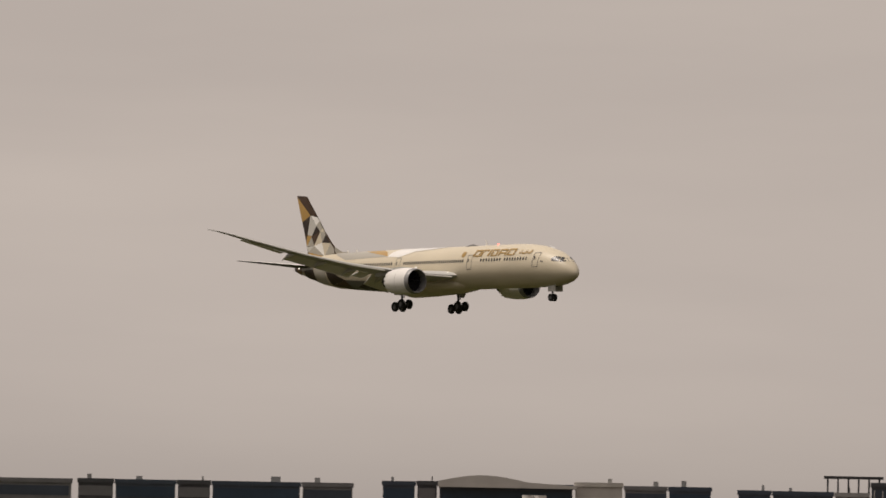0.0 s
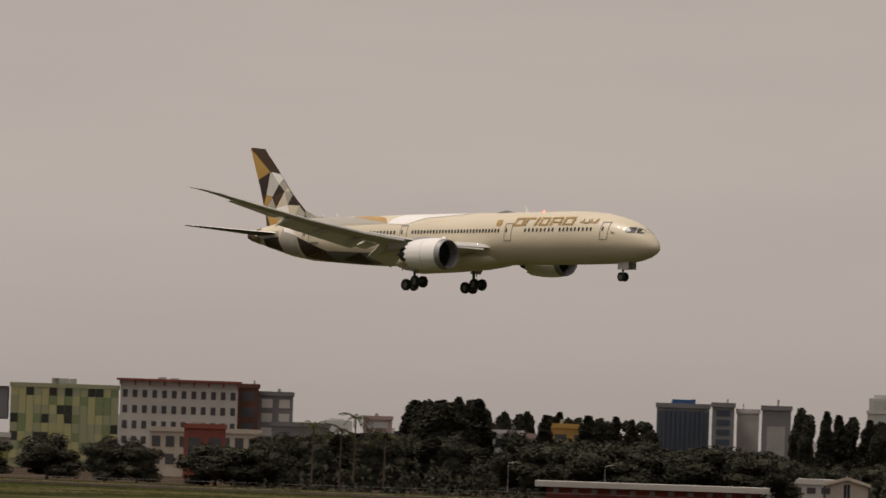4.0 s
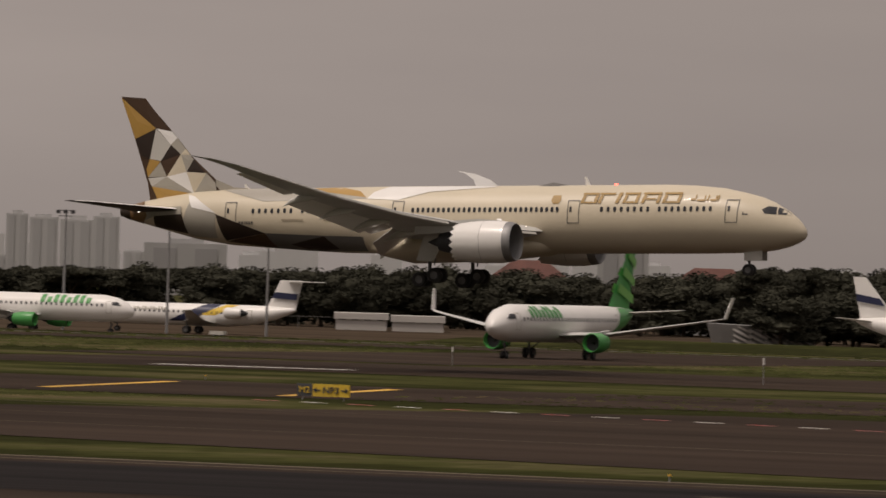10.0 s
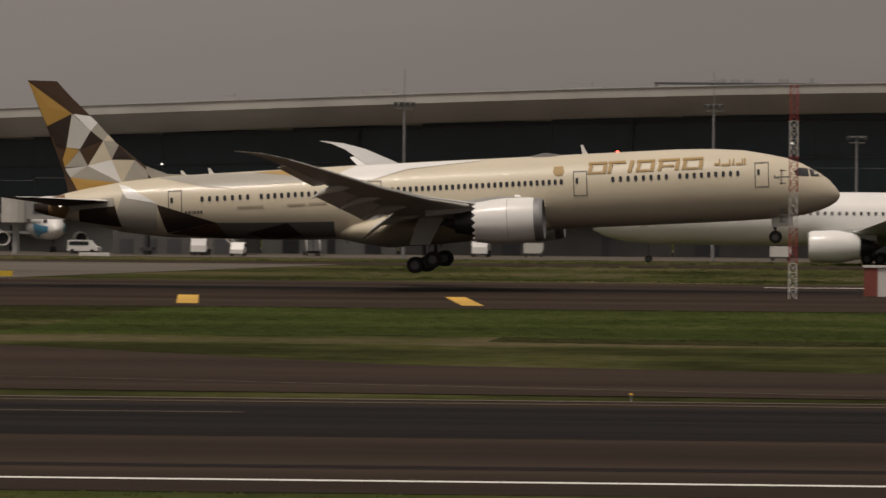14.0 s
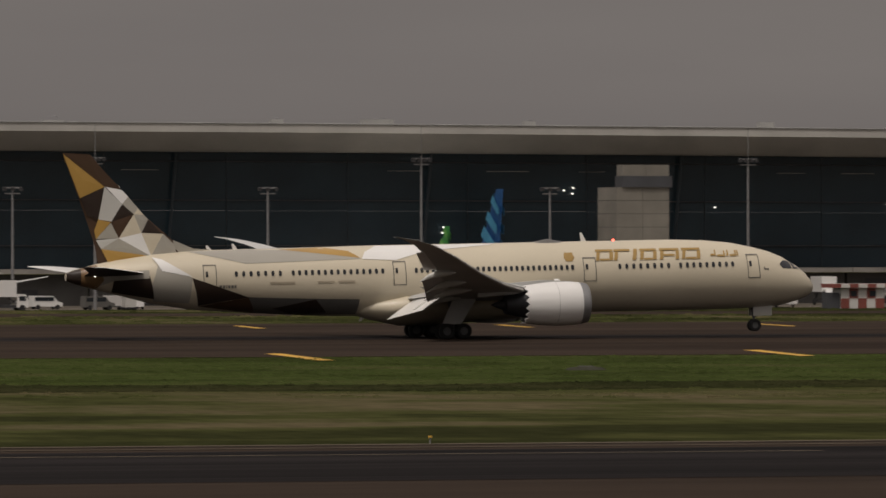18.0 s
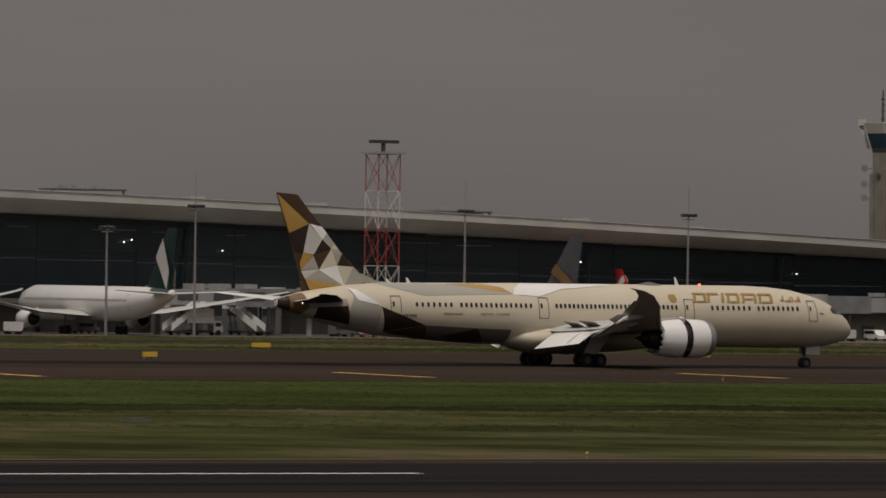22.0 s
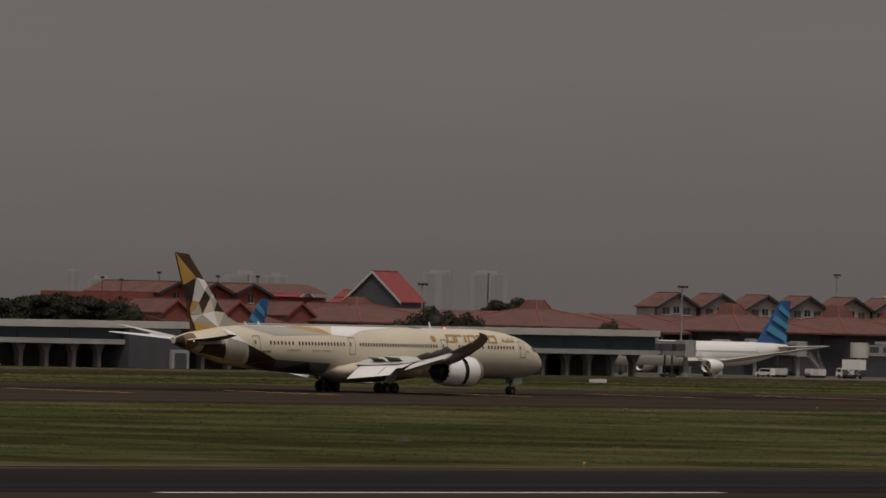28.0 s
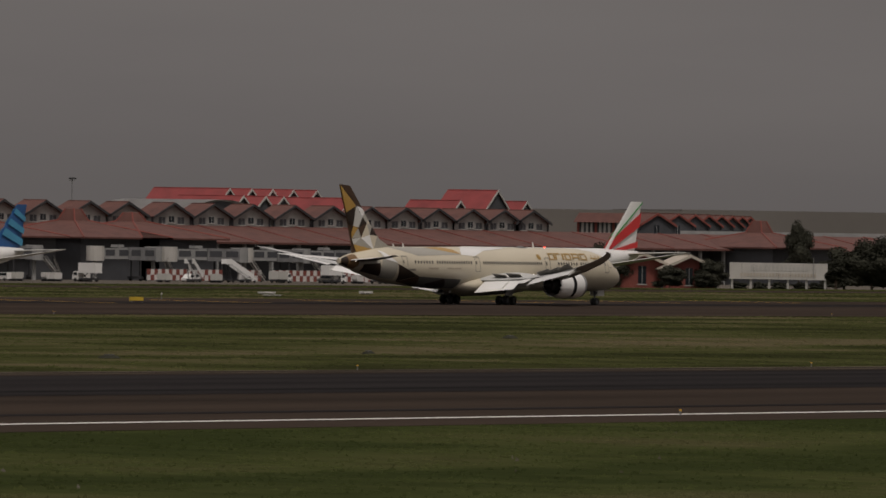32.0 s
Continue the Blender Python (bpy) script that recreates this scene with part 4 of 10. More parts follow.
sheet("exit_taxiway", [(-226, 400), (-180, 363), (-128, 346), (0, 334), (55, 328), (52, 336), (32, 352), (10, 373), (-30, 388), (-64, 440), (-120, 500), (-190, 490), (-222, 432)], 0.034, "old_asphalt", "brown taxiway curving between the runways", "taxiway")
sheet("west_road", [(-1500, 880), (-300, 875), (-300, 882), (-1500, 888)], 0.03, "apron_concrete", "pale worn service road", "road")
strip("parallel_taxiway", -1500, 3000, 838, 866, 0.03, "old_asphalt", "brown taxiway along the apron", "taxiway")
sheet("link_taxiway", [(-345, 700), (-300, 700), (-300, 842), (-345, 842)], 0.036, "old_asphalt", "brown link taxiway", "taxiway")
sheet("link_taxiway_pale", [(-152, 700), (-92, 700), (-72, 842), (-150, 842)], 0.036, "apron_concrete", "pale concrete link taxiway", "taxiway")
strip("apron", -440, 1180, 948, 1240, 0.03, "apron_concrete", "pale concrete apron", "apron")
strip("west_apron", -700, -440, 1035, 1080, 0.03, "apron_concrete", "pale concrete apron edge", "apron")
strip("east_apron", 1180, 2100, 1040, 1260, 0.03, "apron_concrete", "pale concrete apron", "apron")
mat("bare_earth", (0.066, 0.050, 0.036), 0.95, dark=0.6, scale=30, fine=24, bump=0.2, stretch=(0.15, 1, 1), spec=0.0)
sheet("bare_field", [(-2600, 1500), (-1000, 905), (-420, 905), (-420, 1330), (-900, 1700)], 0.02, "bare_earth", "bare brown earth before the trees", "field")
strip("perimeter_road", -1500, 1400, 923, 935, 0.035, "pale_concrete", "pale service road", "road")


def marking(outline, colour, lift=0.06, name="runway_marking", label="painted runway marking"):
    return sheet(name, outline, lift, colour, label, "marking")


for x0, x1, y in ((-120, -30, 306), (-330, -200, 306), (6, 62, 303), (135, 187, 303), (291, 336, 277.5), (480, 540, 305)):
    marking([(x0, y), (x1, y), (x1, y + 0.9), (x0, y + 0.9)], "marking_worn" if x0 < 0 else "marking_white", label="worn white runway line")
marking([(-1500, 321), (1500, 321), (1500, 321.9), (-1500, 321.9)], "marking_worn", label="worn pale runway side line")
marking([(-1500, 325.4), (1500, 325.4), (1500, 326.8), (-1500, 326.8)], "marking_worn", label="pale concrete runway edge strip")
for x0, x1 in ((85.5, 143.7), (548, 585)):
    marking([(x0, 618), (x1, 618), (x1, 620), (x0, 620)], "marking_white", label="long white touchdown marking")
marking([(-136, 575), (-134.6, 575), (-149.4, 612), (-150.8, 612)], "marking_yellow", label="yellow shoulder bar")
for k in range(5):
    x = -123.4 + 20.8 * k
    marking([(x, 572), (x + 1.6, 572), (x - 2.6, 613), (x - 4.2, 613)], "marking_yellow", label="yellow shoulder bar")
for k in range(24):
    x = 77.9 + 39.3 * k + 2.8 * min(1, max(0, k - 4) / 3) + 0.45 * max(0, k - 3) ** 1.6
    y = 557 + 0.16 * max(0, x - 150)
    half = 17 - 4 * min(1, max(0, x - 120) / 120)
    lean = half * min(0.22, 0.114 + 0.001 * max(0, x - 120))
    marking([(x - lean - 0.6, y - half), (x - lean + 0.7, y - half), (x + lean + 0.7, y + half), (x + lean - 0.6, y + half)], "marking_yellow", label="yellow shoulder stripe")
marking([(-185, 690), (-161, 697), (-161, 702), (-185, 693)], "marking_white", label="long white runway marking")
for x in [-282 - 35 * k for k in range(24)] + [-265, -247, -228.5]:
    marking([(x, 502), (x + 1.3, 502), (x - 9.4, 546), (x - 10.7, 546)], "marking_yellow", label="long yellow shoulder stripe")
marking([(-301, 634), (-284, 639), (-284, 642), (-301, 637)], "marking_white", label="white runway marking")
for k in range(14):
    x = -222 + 4.4 * k
    marking([(x, 484 - 2.2 * k), (x + 2.4, 482.8 - 2.2 * k), (x + 2.4, 483.6 - 2.2 * k), (x, 484.8 - 2.2 * k)], "marking_white" if k % 2 else "red_paint", label="holding line dash")
for x0, x1, y in ((-330, -180, 455), (-330, -160, 425), (-260, -60, 396)):
    marking([(x0, y), (x1, y - 6), (x1, y - 5.4), (x0, y + 0.6)], "marking_worn", label="thin faded taxiway line")


taxi_line = [(-70, 370), (-30, 350), (10, 331), (48, 313), (80, 311.3), (110, 311)]
for (xa, ya), (xb, yb) in zip(taxi_line, taxi_line[1:]):
    marking([(xa, ya), (xb, yb), (xb, yb + 0.7), (xa, ya + 0.7)], "marking_worn", label="thin pale taxiway line")
# pale stripes on the far shoulder
for k in range(8):
    x = 121 + 26.6 * k
    marking([(x - 1.75, 724), (x - 0.75, 724), (x + 2.75, 746), (x + 1.75, 746)], "marking_yellow", label="pale stripe on the far shoulder")
marking([(-22, 684), (4.3, 684), (4.3, 686), (-22, 686)], "marking_white", label="long white touchdown marking")
marking([(-3.4, 548), (-1.8, 548), (-2.2, 590), (-3.8, 590)], "marking_yellow", label="yellow shoulder bar")


# ---- parked and taxiing airliners ----
KINDS = {  # length, body diameter, span, total height, engine radius, engine out, long window rows
    "narrow": (37.6, 4.0, 34.0, 11.8, 1.05, 5.75), "stretched": (42.1, 3.9, 34.3, 12.5, 0.98, 4.9), "wide": (63.7, 5.64, 60.3, 17.2, 1.45, 9.6),
    "long": (66.8, 6.0, 64.0, 17.1, 1.75, 10.6), "tall_tailed": (42.1, 3.9, 34.3, 14.4, 0.98, 4.9), "regional": (33.5, 3.4, 27.3, 8.6, 0.85, 0.0)}


def parked_jet(kind, x, y, heading, label, body="white_paint", belly="white_paint", fin="red_paint", fin2=None, engines="white_paint", title=None, rear=None, winglets=None, name="parked_airliner", z=None):
    length, dia, span, height, er, eo = KINDS[kind]
    jet = thing(name, Matrix.Translation((x, y, ground_z(x, y) + 0.03 if z is None else z)) @ pose(0, 0, 0, 0, 0, heading), label, "airplane", group="airliners on the ground")
    r = dia / 2
    cz = {"tall_tailed": 3.5, "narrow": 3.75, "stretched": 3.5, "wide": 5.0, "long": 5.1, "regional": 2.9}[kind]
    nose, tail = length * 0.475, -length * 0.525
    table = [(nose, cz - 0.22 * r, 0.03 * r, 0.03 * r), (nose - 0.15 * r, cz - 0.2 * r, 0.3 * r, 0.3 * r), (nose - 0.6 * r, cz - 0.13 * r, 0.6 * r, 0.6 * r), (nose - 1.3 * r, cz - 0.05 * r, 0.85 * r, 0.83 * r),
             (nose - 2.4 * r, cz, r, r), (tail + length * 0.34, cz, r, r), (tail + length * 0.22, cz + 0.10 * r, 0.90 * r, 0.92 * r), (tail + length * 0.1, cz + 0.36 * r, 0.6 * r, 0.62 * r), (tail + 0.6, cz + 0.62 * r, 0.24 * r, 0.25 * r), (tail, cz + 0.68 * r, 0.1 * r, 0.1 * r)]
    bm = bmesh.new()
    xs = sorted({s[0] for s in table} | {float(v) for v in np.linspace(tail + 0.1, nose - 0.1, 28)}, reverse=True)
    loft(bm, [body_ring((px, *section(table, px)), 24) for px in xs])
    fus = part("fuselage", bm, body, jet, smooth=True)
    wz = cz + 0.12 * dia * 0.5
    for side in (-1, 1):
        bm = bmesh.new()
        patch_rows = int((length * 0.72) / 0.85)
        for k in range(patch_rows):
            px = nose - length * 0.12 - k * (length * 0.68 / patch_rows)
            patch(bm, table, rect(px, px + 0.3, cz + 0.14 * r, cz + 0.14 * r + 0.4), side, 0.03, 3.0)
        tagged(part("window_band", bm, "cabin_glass", fus, "row of small dark cabin windows"), kind="stuff")
        bm = bmesh.new()
        patch(bm, table, [(nose - 0.78 * r, cz + 0.22 * r), (nose - 1.5 * r, cz + 0.26 * r), (nose - 1.45 * r, cz + 0.5 * r), (nose - 1.1 * r, cz + 0.5 * r)], side, 0.03, 0.6)
        part("cockpit_window", bm, "cabin_glass", fus)
        for px in (nose - length * 0.1, tail + length * 0.2):
            bm = bmesh.new()
            outline_patch(bm, table, px, px + 0.85, cz - 0.35 * r, cz + 0.55 * r, 0.06, side, 0.03)
            part("cabin_door", bm, "grey_paint", fus, "outlined cabin door")
        if title:
            colour, x0, wide, high = title
            x0 = nose - length * x0
            n = max(3, int(wide / (high * 0.9)))
            bm = bmesh.new()
            for k in range(n):
                w = wide / n
                px = x0 - wide + k * w
                h = high * (1.0 if k % 3 != 1 else 0.72)
                patch(bm, table, rect(px, px + w * 0.68, cz + 0.34 * r, cz + 0.34 * r + h, 0.12), side, 0.035, 0.5)
            part("painted_title", bm, colour, fus)
        if rear:
            for colour, poly in rear:
                bm = bmesh.new()
                patch(bm, table, [(tail + a * length, cz + b * r) for a, b in poly], side, 0.03, 0.8)
                part("painted_band", bm, colour, fus, smooth=True)
        # wing
        rear_engines = kind == "regional"
        root = 0.16 * length
        lead = 0.05 * length if not rear_engines else -0.02 * length
        tip_back = span / 2 * 0.52
        wst = [(r * 0.7, lead - root * 0.72, root, cz - 0.72 * r, 0.13, 2), (span * 0.18, lead - root * 0.66 - 0.02 * span, root * 0.62, cz - 0.5 * r, 0.11, 1), (span / 2 * 0.96, lead - tip_back + root * 0.3, root * 0.24, cz - 0.5 * r + span * 0.055, 0.1, 0), (span / 2, lead - tip_back + root * 0.22, root * 0.16, cz - 0.5 * r + span * 0.06, 0.09, 0)]
        bm = bmesh.new()
        wing_mesh(bm, wst, side)
        wing = part("wing", bm, "wing_grey" if kind != "wide" else "pale_grey_paint", jet, smooth=True)
        if winglets:
            bm = bmesh.new()
            xt, ch, tz = wst[-1][1], wst[-1][2], wst[-1][3]
            loft(bm, [[(xt + ch, side * span / 2, tz), (xt, side * span / 2, tz), (xt, side * (span / 2 + 0.08), tz), (xt + ch, side * (span / 2 + 0.08), tz)], [(xt - 0.2, side * (span / 2 + 0.45), tz + 2.3), (xt - 0.9, side * (span / 2 + 0.45), tz + 2.3), (xt - 0.9, side * (span / 2 + 0.5), tz + 2.3), (xt - 0.2, side * (span / 2 + 0.5), tz + 2.3)]])
            part("winglet", bm, winglets, wing)
        # engine
        if rear_engines:
            ex, ey, ez = tail + length * 0.27, side * (r + 0.95), cz + 0.25 * r
        else:
            ex, ey, ez = lead + root * 0.12 + 1.2 - eo * 0.42, side * eo, cz - 0.5 * r - er * 0.95 + 0.12
            ex += root * 0.2
        ring = lambda px, rr: [(px, ey + rr * math.sin(2 * math.pi * k / 20), ez + rr * math.cos(2 * math.pi * k / 20)) for k in range(20)]
        bm = bmesh.new()
        loft(bm, [ring(ex + er * 1.1, er * 0.80), ring(ex + er * 1.75, er * 0.86), ring(ex + er * 1.85, er * 0.92), ring(ex + er * 1.6, er), ring(ex, er * 1.04), ring(ex - er * 1.4, er * 0.78), ring(ex - er * 1.3, er * 0.7)], caps=False)
        nac = part("engine_cowling", bm, engines, jet, smooth=True)
        bm = bmesh.new()
        loft(bm, [ring(ex + er * 1.2, er * 0.82), ring(ex + er * 1.1, 0.2 * er), ring(ex + er * 1.4, 0.02)], caps=False)
        part("fan", bm, "engine_dark", nac, smooth=True)
        bm = bmesh.new()
        loft(bm, [ring(ex - er * 1.0, er * 0.68), ring(ex - er * 2.1, er * 0.4), ring(ex - er * 2.6, er * 0.1)])
        part("exhaust", bm, "engine_dark", nac, smooth=True)
        bm = bmesh.new()
        if rear_engines:
            box(bm, ex - 1.6, ex + 0.6, min(ey * 0.5, ey), max(ey * 0.5, ey), ez - 0.15, ez + 0.15)
        else:
            loft(bm, [[(ex + er * 0.9, ey + a * 0.1, ez + er * 0.9 + b * 0.1) for a, b in ((-1, 0), (1, 0), (1, 1), (-1, 1))], [(ex - er * 2.4, ey + a * 0.2, ez + er * 0.4 + b * er * 0.9) for a, b in ((-1, 0), (1, 0), (1, 1), (-1, 1))]])
        part("pylon", bm, "wing_grey", jet)
        # tailplane
        bm = bmesh.new()
        hz = cz + 0.62 * r if not rear_engines else height - 0.2
        hx = tail + length * 0.005 if not rear_engines else tail - 1.5
        wing_mesh(bm, [(0.2, hx, length * 0.085, hz, 0.09, 0), (span * 0.17, hx - length * 0.045, length * 0.035, hz + 0.5 * (not rear_engines), 0.08, 0)], side)
        part("tailplane", bm, "pale_grey_paint" if body == "white_paint" else body, jet, smooth=True)
        # main gear
        bm = bmesh.new()
        gy = side * (r * 1.75 if not rear_engines else r * 1.3)
        wr = 0.58 if kind in ("narrow", "stretched", "tall_tailed", "regional") else 0.68
        rod(bm, (-0.3, gy, wr), (-0.3, gy, cz - 0.5 * r), 0.14)
        rod(bm, (-0.3, gy, wr * 1.6), (-0.3, gy * 0.4, cz - 0.7 * r), 0.07)
        strut = part("gear_strut", bm, "gear_metal", jet)
        wheels(strut, [(-0.3 + dx, gy + dy, wr) for dx in ((0,) if wr < 0.6 else (-0.75, 0.75)) for dy in (-0.42, 0.42)], wr, 0.38)
    bm = bmesh.new()
    base = section(table, tail + length * 0.12)
    fz = base[0] + base[1] * 0.5
    fh = height - fz
    fc, ft = length * 0.165, length * 0.055
    x0 = tail + length * 0.02
    if kind == "regional":
        fc, ft, x0 = length * 0.15, length * 0.11, tail + length * 0.0
    sweep = fh * 0.52
    lev = lambda s: [(x0 - sweep * 0.42 * s + px, pz * 0.55, fz + fh * s) for px, pz in foil(fc + (ft - fc) * s, 0.1)]
    loft(bm, [lev(0), lev(0.5), lev(1.0)])
    finob = part("fin", bm, fin, jet, smooth=True)
    if fin2:
        for k, (colour, a, b, lean) in enumerate(fin2):
            for side in (-1, 1):
                bm = bmesh.new()
                pts = []
                for s, u in ((a, 0.02), (a + lean, 0.96), (b + lean, 0.96), (b, 0.02)):
                    s = max(0.0, min(1.0, s))
                    ch = fc + (ft - fc) * s
                    pts.append((x0 - sweep * 0.42 * s + ch * u, side * (ch * 0.06 + 0.1), fz + fh * s))
                bm.faces.new([bm.verts.new(p) for p in pts])
                part("fin_stripe", bm, colour, finob)
    bm = bmesh.new()
    nx = nose - length * 0.1
    rod(bm, (nx, 0, 0.4), (nx, 0, cz - 0.6 * r), 0.1)
    rod(bm, (nx, 0, 1.0), (nx + 0.9, 0, cz - 0.75 * r), 0.06)
    strut = part("nose_gear_strut", bm, "gear_metal", jet)
    wheels(strut, [(nx, dy, 0.42) for dy in (-0.25, 0.25)], 0.42, 0.26)
    return jet


GREEN_REAR = [("green_paint", [(0.0, 0.9), (0.0, -0.2), (0.30, -0.95), (0.20, 0.0), (0.16, 0.9)])]
GREEN_FIN = [("light_green_paint", 0.15, 0.28, 0.2), ("light_green_paint", 0.42, 0.55, 0.2), ("light_green_paint", 0.70, 0.85, 0.2)]
BLUE_FIN = [("light_blue_paint", 0.10, 0.24, 0.25), ("light_blue_paint", 0.36, 0.48, 0.22), ("light_blue_paint", 0.62, 0.72, 0.2)]
BAND = [("navy_paint", [(0.36, 1.0), (0.44, 1.0), (0.62, -0.6), (0.50, -0.6)]), ("yellow_paint", [(0.28, 0.98), (0.34, 0.98), (0.46, 0.0), (0.38, 0.0)])]
TAXIING = parked_jet("narrow", -523, 1050, 0, "white narrow-body jet with a striped green tail", fin="green_paint", fin2=GREEN_FIN, engines="green_paint", title=("green_paint", 0.16, 8.5, 1.15), rear=GREEN_REAR)
TAXIING_BASE = TAXIING.matrix_basis.copy()
parked_jet("regional", -517, 1104, 180, "small white rear-engined jet with a high tailplane", fin="white_paint", fin2=[("navy_paint", 0.35, 0.55, 0.05)], title=("grey_paint", 0.2, 6.0, 0.5), rear=BAND)
NOSE_ON = parked_jet("narrow", -322.5, 781, -91, "white narrow-body jet with green engines facing the runway", fin="green_paint", fin2=GREEN_FIN, engines="green_paint", title=("green_paint", 0.16, 8.5, 1.15), rear=GREEN_REAR, winglets="white_paint")
parked_jet("narrow", -401.7, 1140, 0, "white narrow-body jet with navy and yellow sweeps", fin="white_paint", fin2=[("navy_paint", 0.45, 0.62, -0.1)], title=("navy_paint", 0.14, 8.0, 0.7), rear=BAND)
parked_jet("stretched", -431, 1255, 35, "white narrow-body jet with a blue tail", fin="blue_paint", fin2=BLUE_FIN)
parked_jet("stretched", -404, 1250, 35, "white narrow-body jet with a blue tail", fin="blue_paint", fin2=BLUE_FIN)
parked_jet("stretched", -231.4, 852, 180, "white stretched jet with red engines and winglets", fin="white_paint", fin2=[("red_paint", 0.3, 0.75, 0.05)], engines="red_paint", title=("red_paint", 0.15, 6.0, 1.35), winglets="red_paint")
parked_jet("narrow", -223.6, 1085, 180, "white jet with a teal and blue tail", fin="light_blue_paint", fin2=[("blue_paint", 0.55, 0.95, 0.1)], rear=[("light_blue_paint", [(0.02, 0.9), (0.02, 0.2), (0.2, -0.9), (0.22, 0.9)])], title=("red_paint", 0.22, 2.5, 1.1))
parked_jet("narrow", -143, 1150, -74, "white narrow-body jet with teal trim facing the runway", fin="light_blue_paint", rear=[("light_blue_paint", [(0.75, 0.2), (0.75, -0.9), (0.97, -0.4), (0.97, 0.0)])])
parked_jet("narrow", 141, 1056, 0, "white narrow-body jet parked nose to the service road", fin="white_paint", fin2=[("navy_paint", 0.4, 0.6, 0.05)], title=("navy_paint", 0.16, 6.0, 0.7))
parked_jet("narrow", 196, 1146, 112, "white jet with a teal rear and a blue and teal tail", fin="blue_paint", fin2=[("light_blue_paint", 0.05, 0.3, 0.12), ("pale_grey_paint", 0.33, 0.38, 0.14)], rear=[("light_blue_paint", [(0.0, 0.9), (0.0, 0.0), (0.24, -0.95), (0.22, 0.9)])])
PURPLE_TAILED = parked_jet("long", -16.5, 890, 180, "white wide-body jet with a purple and gold tail", fin="purple_paint", rear=[("purple_paint", [(0.02, 0.9), (0.04, 0.2), (0.22, -0.8), (0.4, -0.9), (0.2, 0.95)])])
purple_fin = next(ob for ob in PURPLE_TAILED.children if ob.name.startswith("fin"))
low = max((v.co for v in purple_fin.data.vertices), key=lambda c: c.x - c.z)
high = max((v.co for v in purple_fin.data.vertices if v.co.z > low.z + 5), key=lambda c: c.z * 10 + c.x)
bm = bmesh.new()
for side in (-0.16, 0.16):
    loft(bm, [[(c.x + 0.1, side * 0.4, c.z), (c.x - w, side * 2.2, c.z), (c.x - w, side * 1.6, c.z), (c.x + 0.1, 0, c.z)] for c, w in ((low, 0.9), (high, 0.45))])
part("leading_edge", bm, "pale_grey_paint", purple_fin, "white leading edge")
for side in (-1, 1):
    for k, (u, v, r, colour) in enumerate(((0.52, 0.40, 0.95, "bronze_paint"), (0.36, 0.24, 1.05, "bronze_paint"), (0.62, 0.20, 0.9, "bronze_paint"), (0.50, 0.26, 0.75, "mast_red"))):
        c = low.lerp(high, v)
        bm = bmesh.new()
        rings = [[(c.x - 9.0 * u * (1 - v * 0.6) + rr * math.cos(a), side * (0.42 + 0.02 * k), c.z + rr * math.sin(a)) for rr in (r, r * 0.66)] for a in [2 * math.pi * j / 20 for j in range(21)]]
        loft(bm, rings, caps=False, closed=False)
        part("fin_swirl", bm, colour, purple_fin, "faint gold and red swirl")
parked_jet("wide", 134, 1128, 90, "white wide-body jet with a teal tail at its stand", fin="light_blue_paint", fin2=BLUE_FIN)
parked_jet("stretched", 257, 1116, 90, "white jet with a blue tail at its stand", fin="blue_paint", fin2=BLUE_FIN)
parked_jet("wide", 338.1, 1130, 90, "white wide-body jet with a blue tail at its stand", fin="blue_paint", fin2=BLUE_FIN)
parked_jet("narrow", 328.8, 1112, 90, "white jet with a green tail at its stand", fin="green_paint", fin2=GREEN_FIN)
parked_jet("wide", 580.5, 1107, -94, "white wide-body jet with a blue tail, nose outwards", fin="blue_paint", fin2=BLUE_FIN, title=("grey_paint", 0.16, 9.0, 0.7))
parked_jet("wide", 626, 1117, 83, "white wide-body jet with a dark green tail and a white swoosh", fin="dark_green_paint", fin2=[("pale_grey_paint", 0.05, 0.34, 0.5)], rear=[("dark_green_paint", [(0.01, 0.95), (0.01, 0.6), (0.1, 0.75), (0.12, 0.95)])])
parked_jet("narrow", 743, 1122, -90, "red and white narrow-body jet, nose outwards", fin="red_paint", fin2=[("white_paint", 0.4, 0.55, 0.3)], title=("white_paint", 0.2, 9.0, 0.9), rear=[("red_paint", [(0.02, 0.98), (0.02, -0.95), (0.72, -0.98), (0.86, 0.2), (0.78, 0.98)])])
parked_jet("wide", 699, 1119, 90, "white wide-body jet with a striped nose and gold tail", fin="wall_dark", fin2=[("bronze_paint", 0.1, 0.25, 0.3)], rear=[("navy_paint", [(0.4, 0.1), (0.4, -0.02), (0.95, -0.1), (0.95, 0.02)])])
parked_jet("narrow", 856, 1108, -90, "white and blue jet with a red and white tail", fin="white_paint", fin2=[("red_paint", 0.5, 0.95, 0.1)], rear=[("blue_paint", [(0.3, 0.5), (0.3, -0.6), (0.62, -0.6), (0.55, 0.5)]), ("light_green_paint", [(0.08, 0.9), (0.08, 0.0), (0.3, -0.6), (0.3, 0.5)])], title=("grey_paint", 0.2, 6, 0.6))
parked_jet("stretched", 778, 967, 180, "white stretched jet with red lettering and winglets", fin="white_paint", fin2=[("red_paint", 0.9, 1.0, 0.05)], engines="red_paint", title=("red_paint", 0.15, 6.0, 1.35), winglets="red_paint")
parked_jet("narrow", 843, 1000, -38, "red and white narrow-body jet with a white nose", fin="red_paint", fin2=[("white_paint", 0.4, 0.55, 0.3)], title=("white_paint", 0.2, 9.0, 0.9), rear=[("red_paint", [(0.02, 0.98), (0.02, -0.95), (0.72, -0.98), (0.86, 0.2), (0.78, 0.98)])])
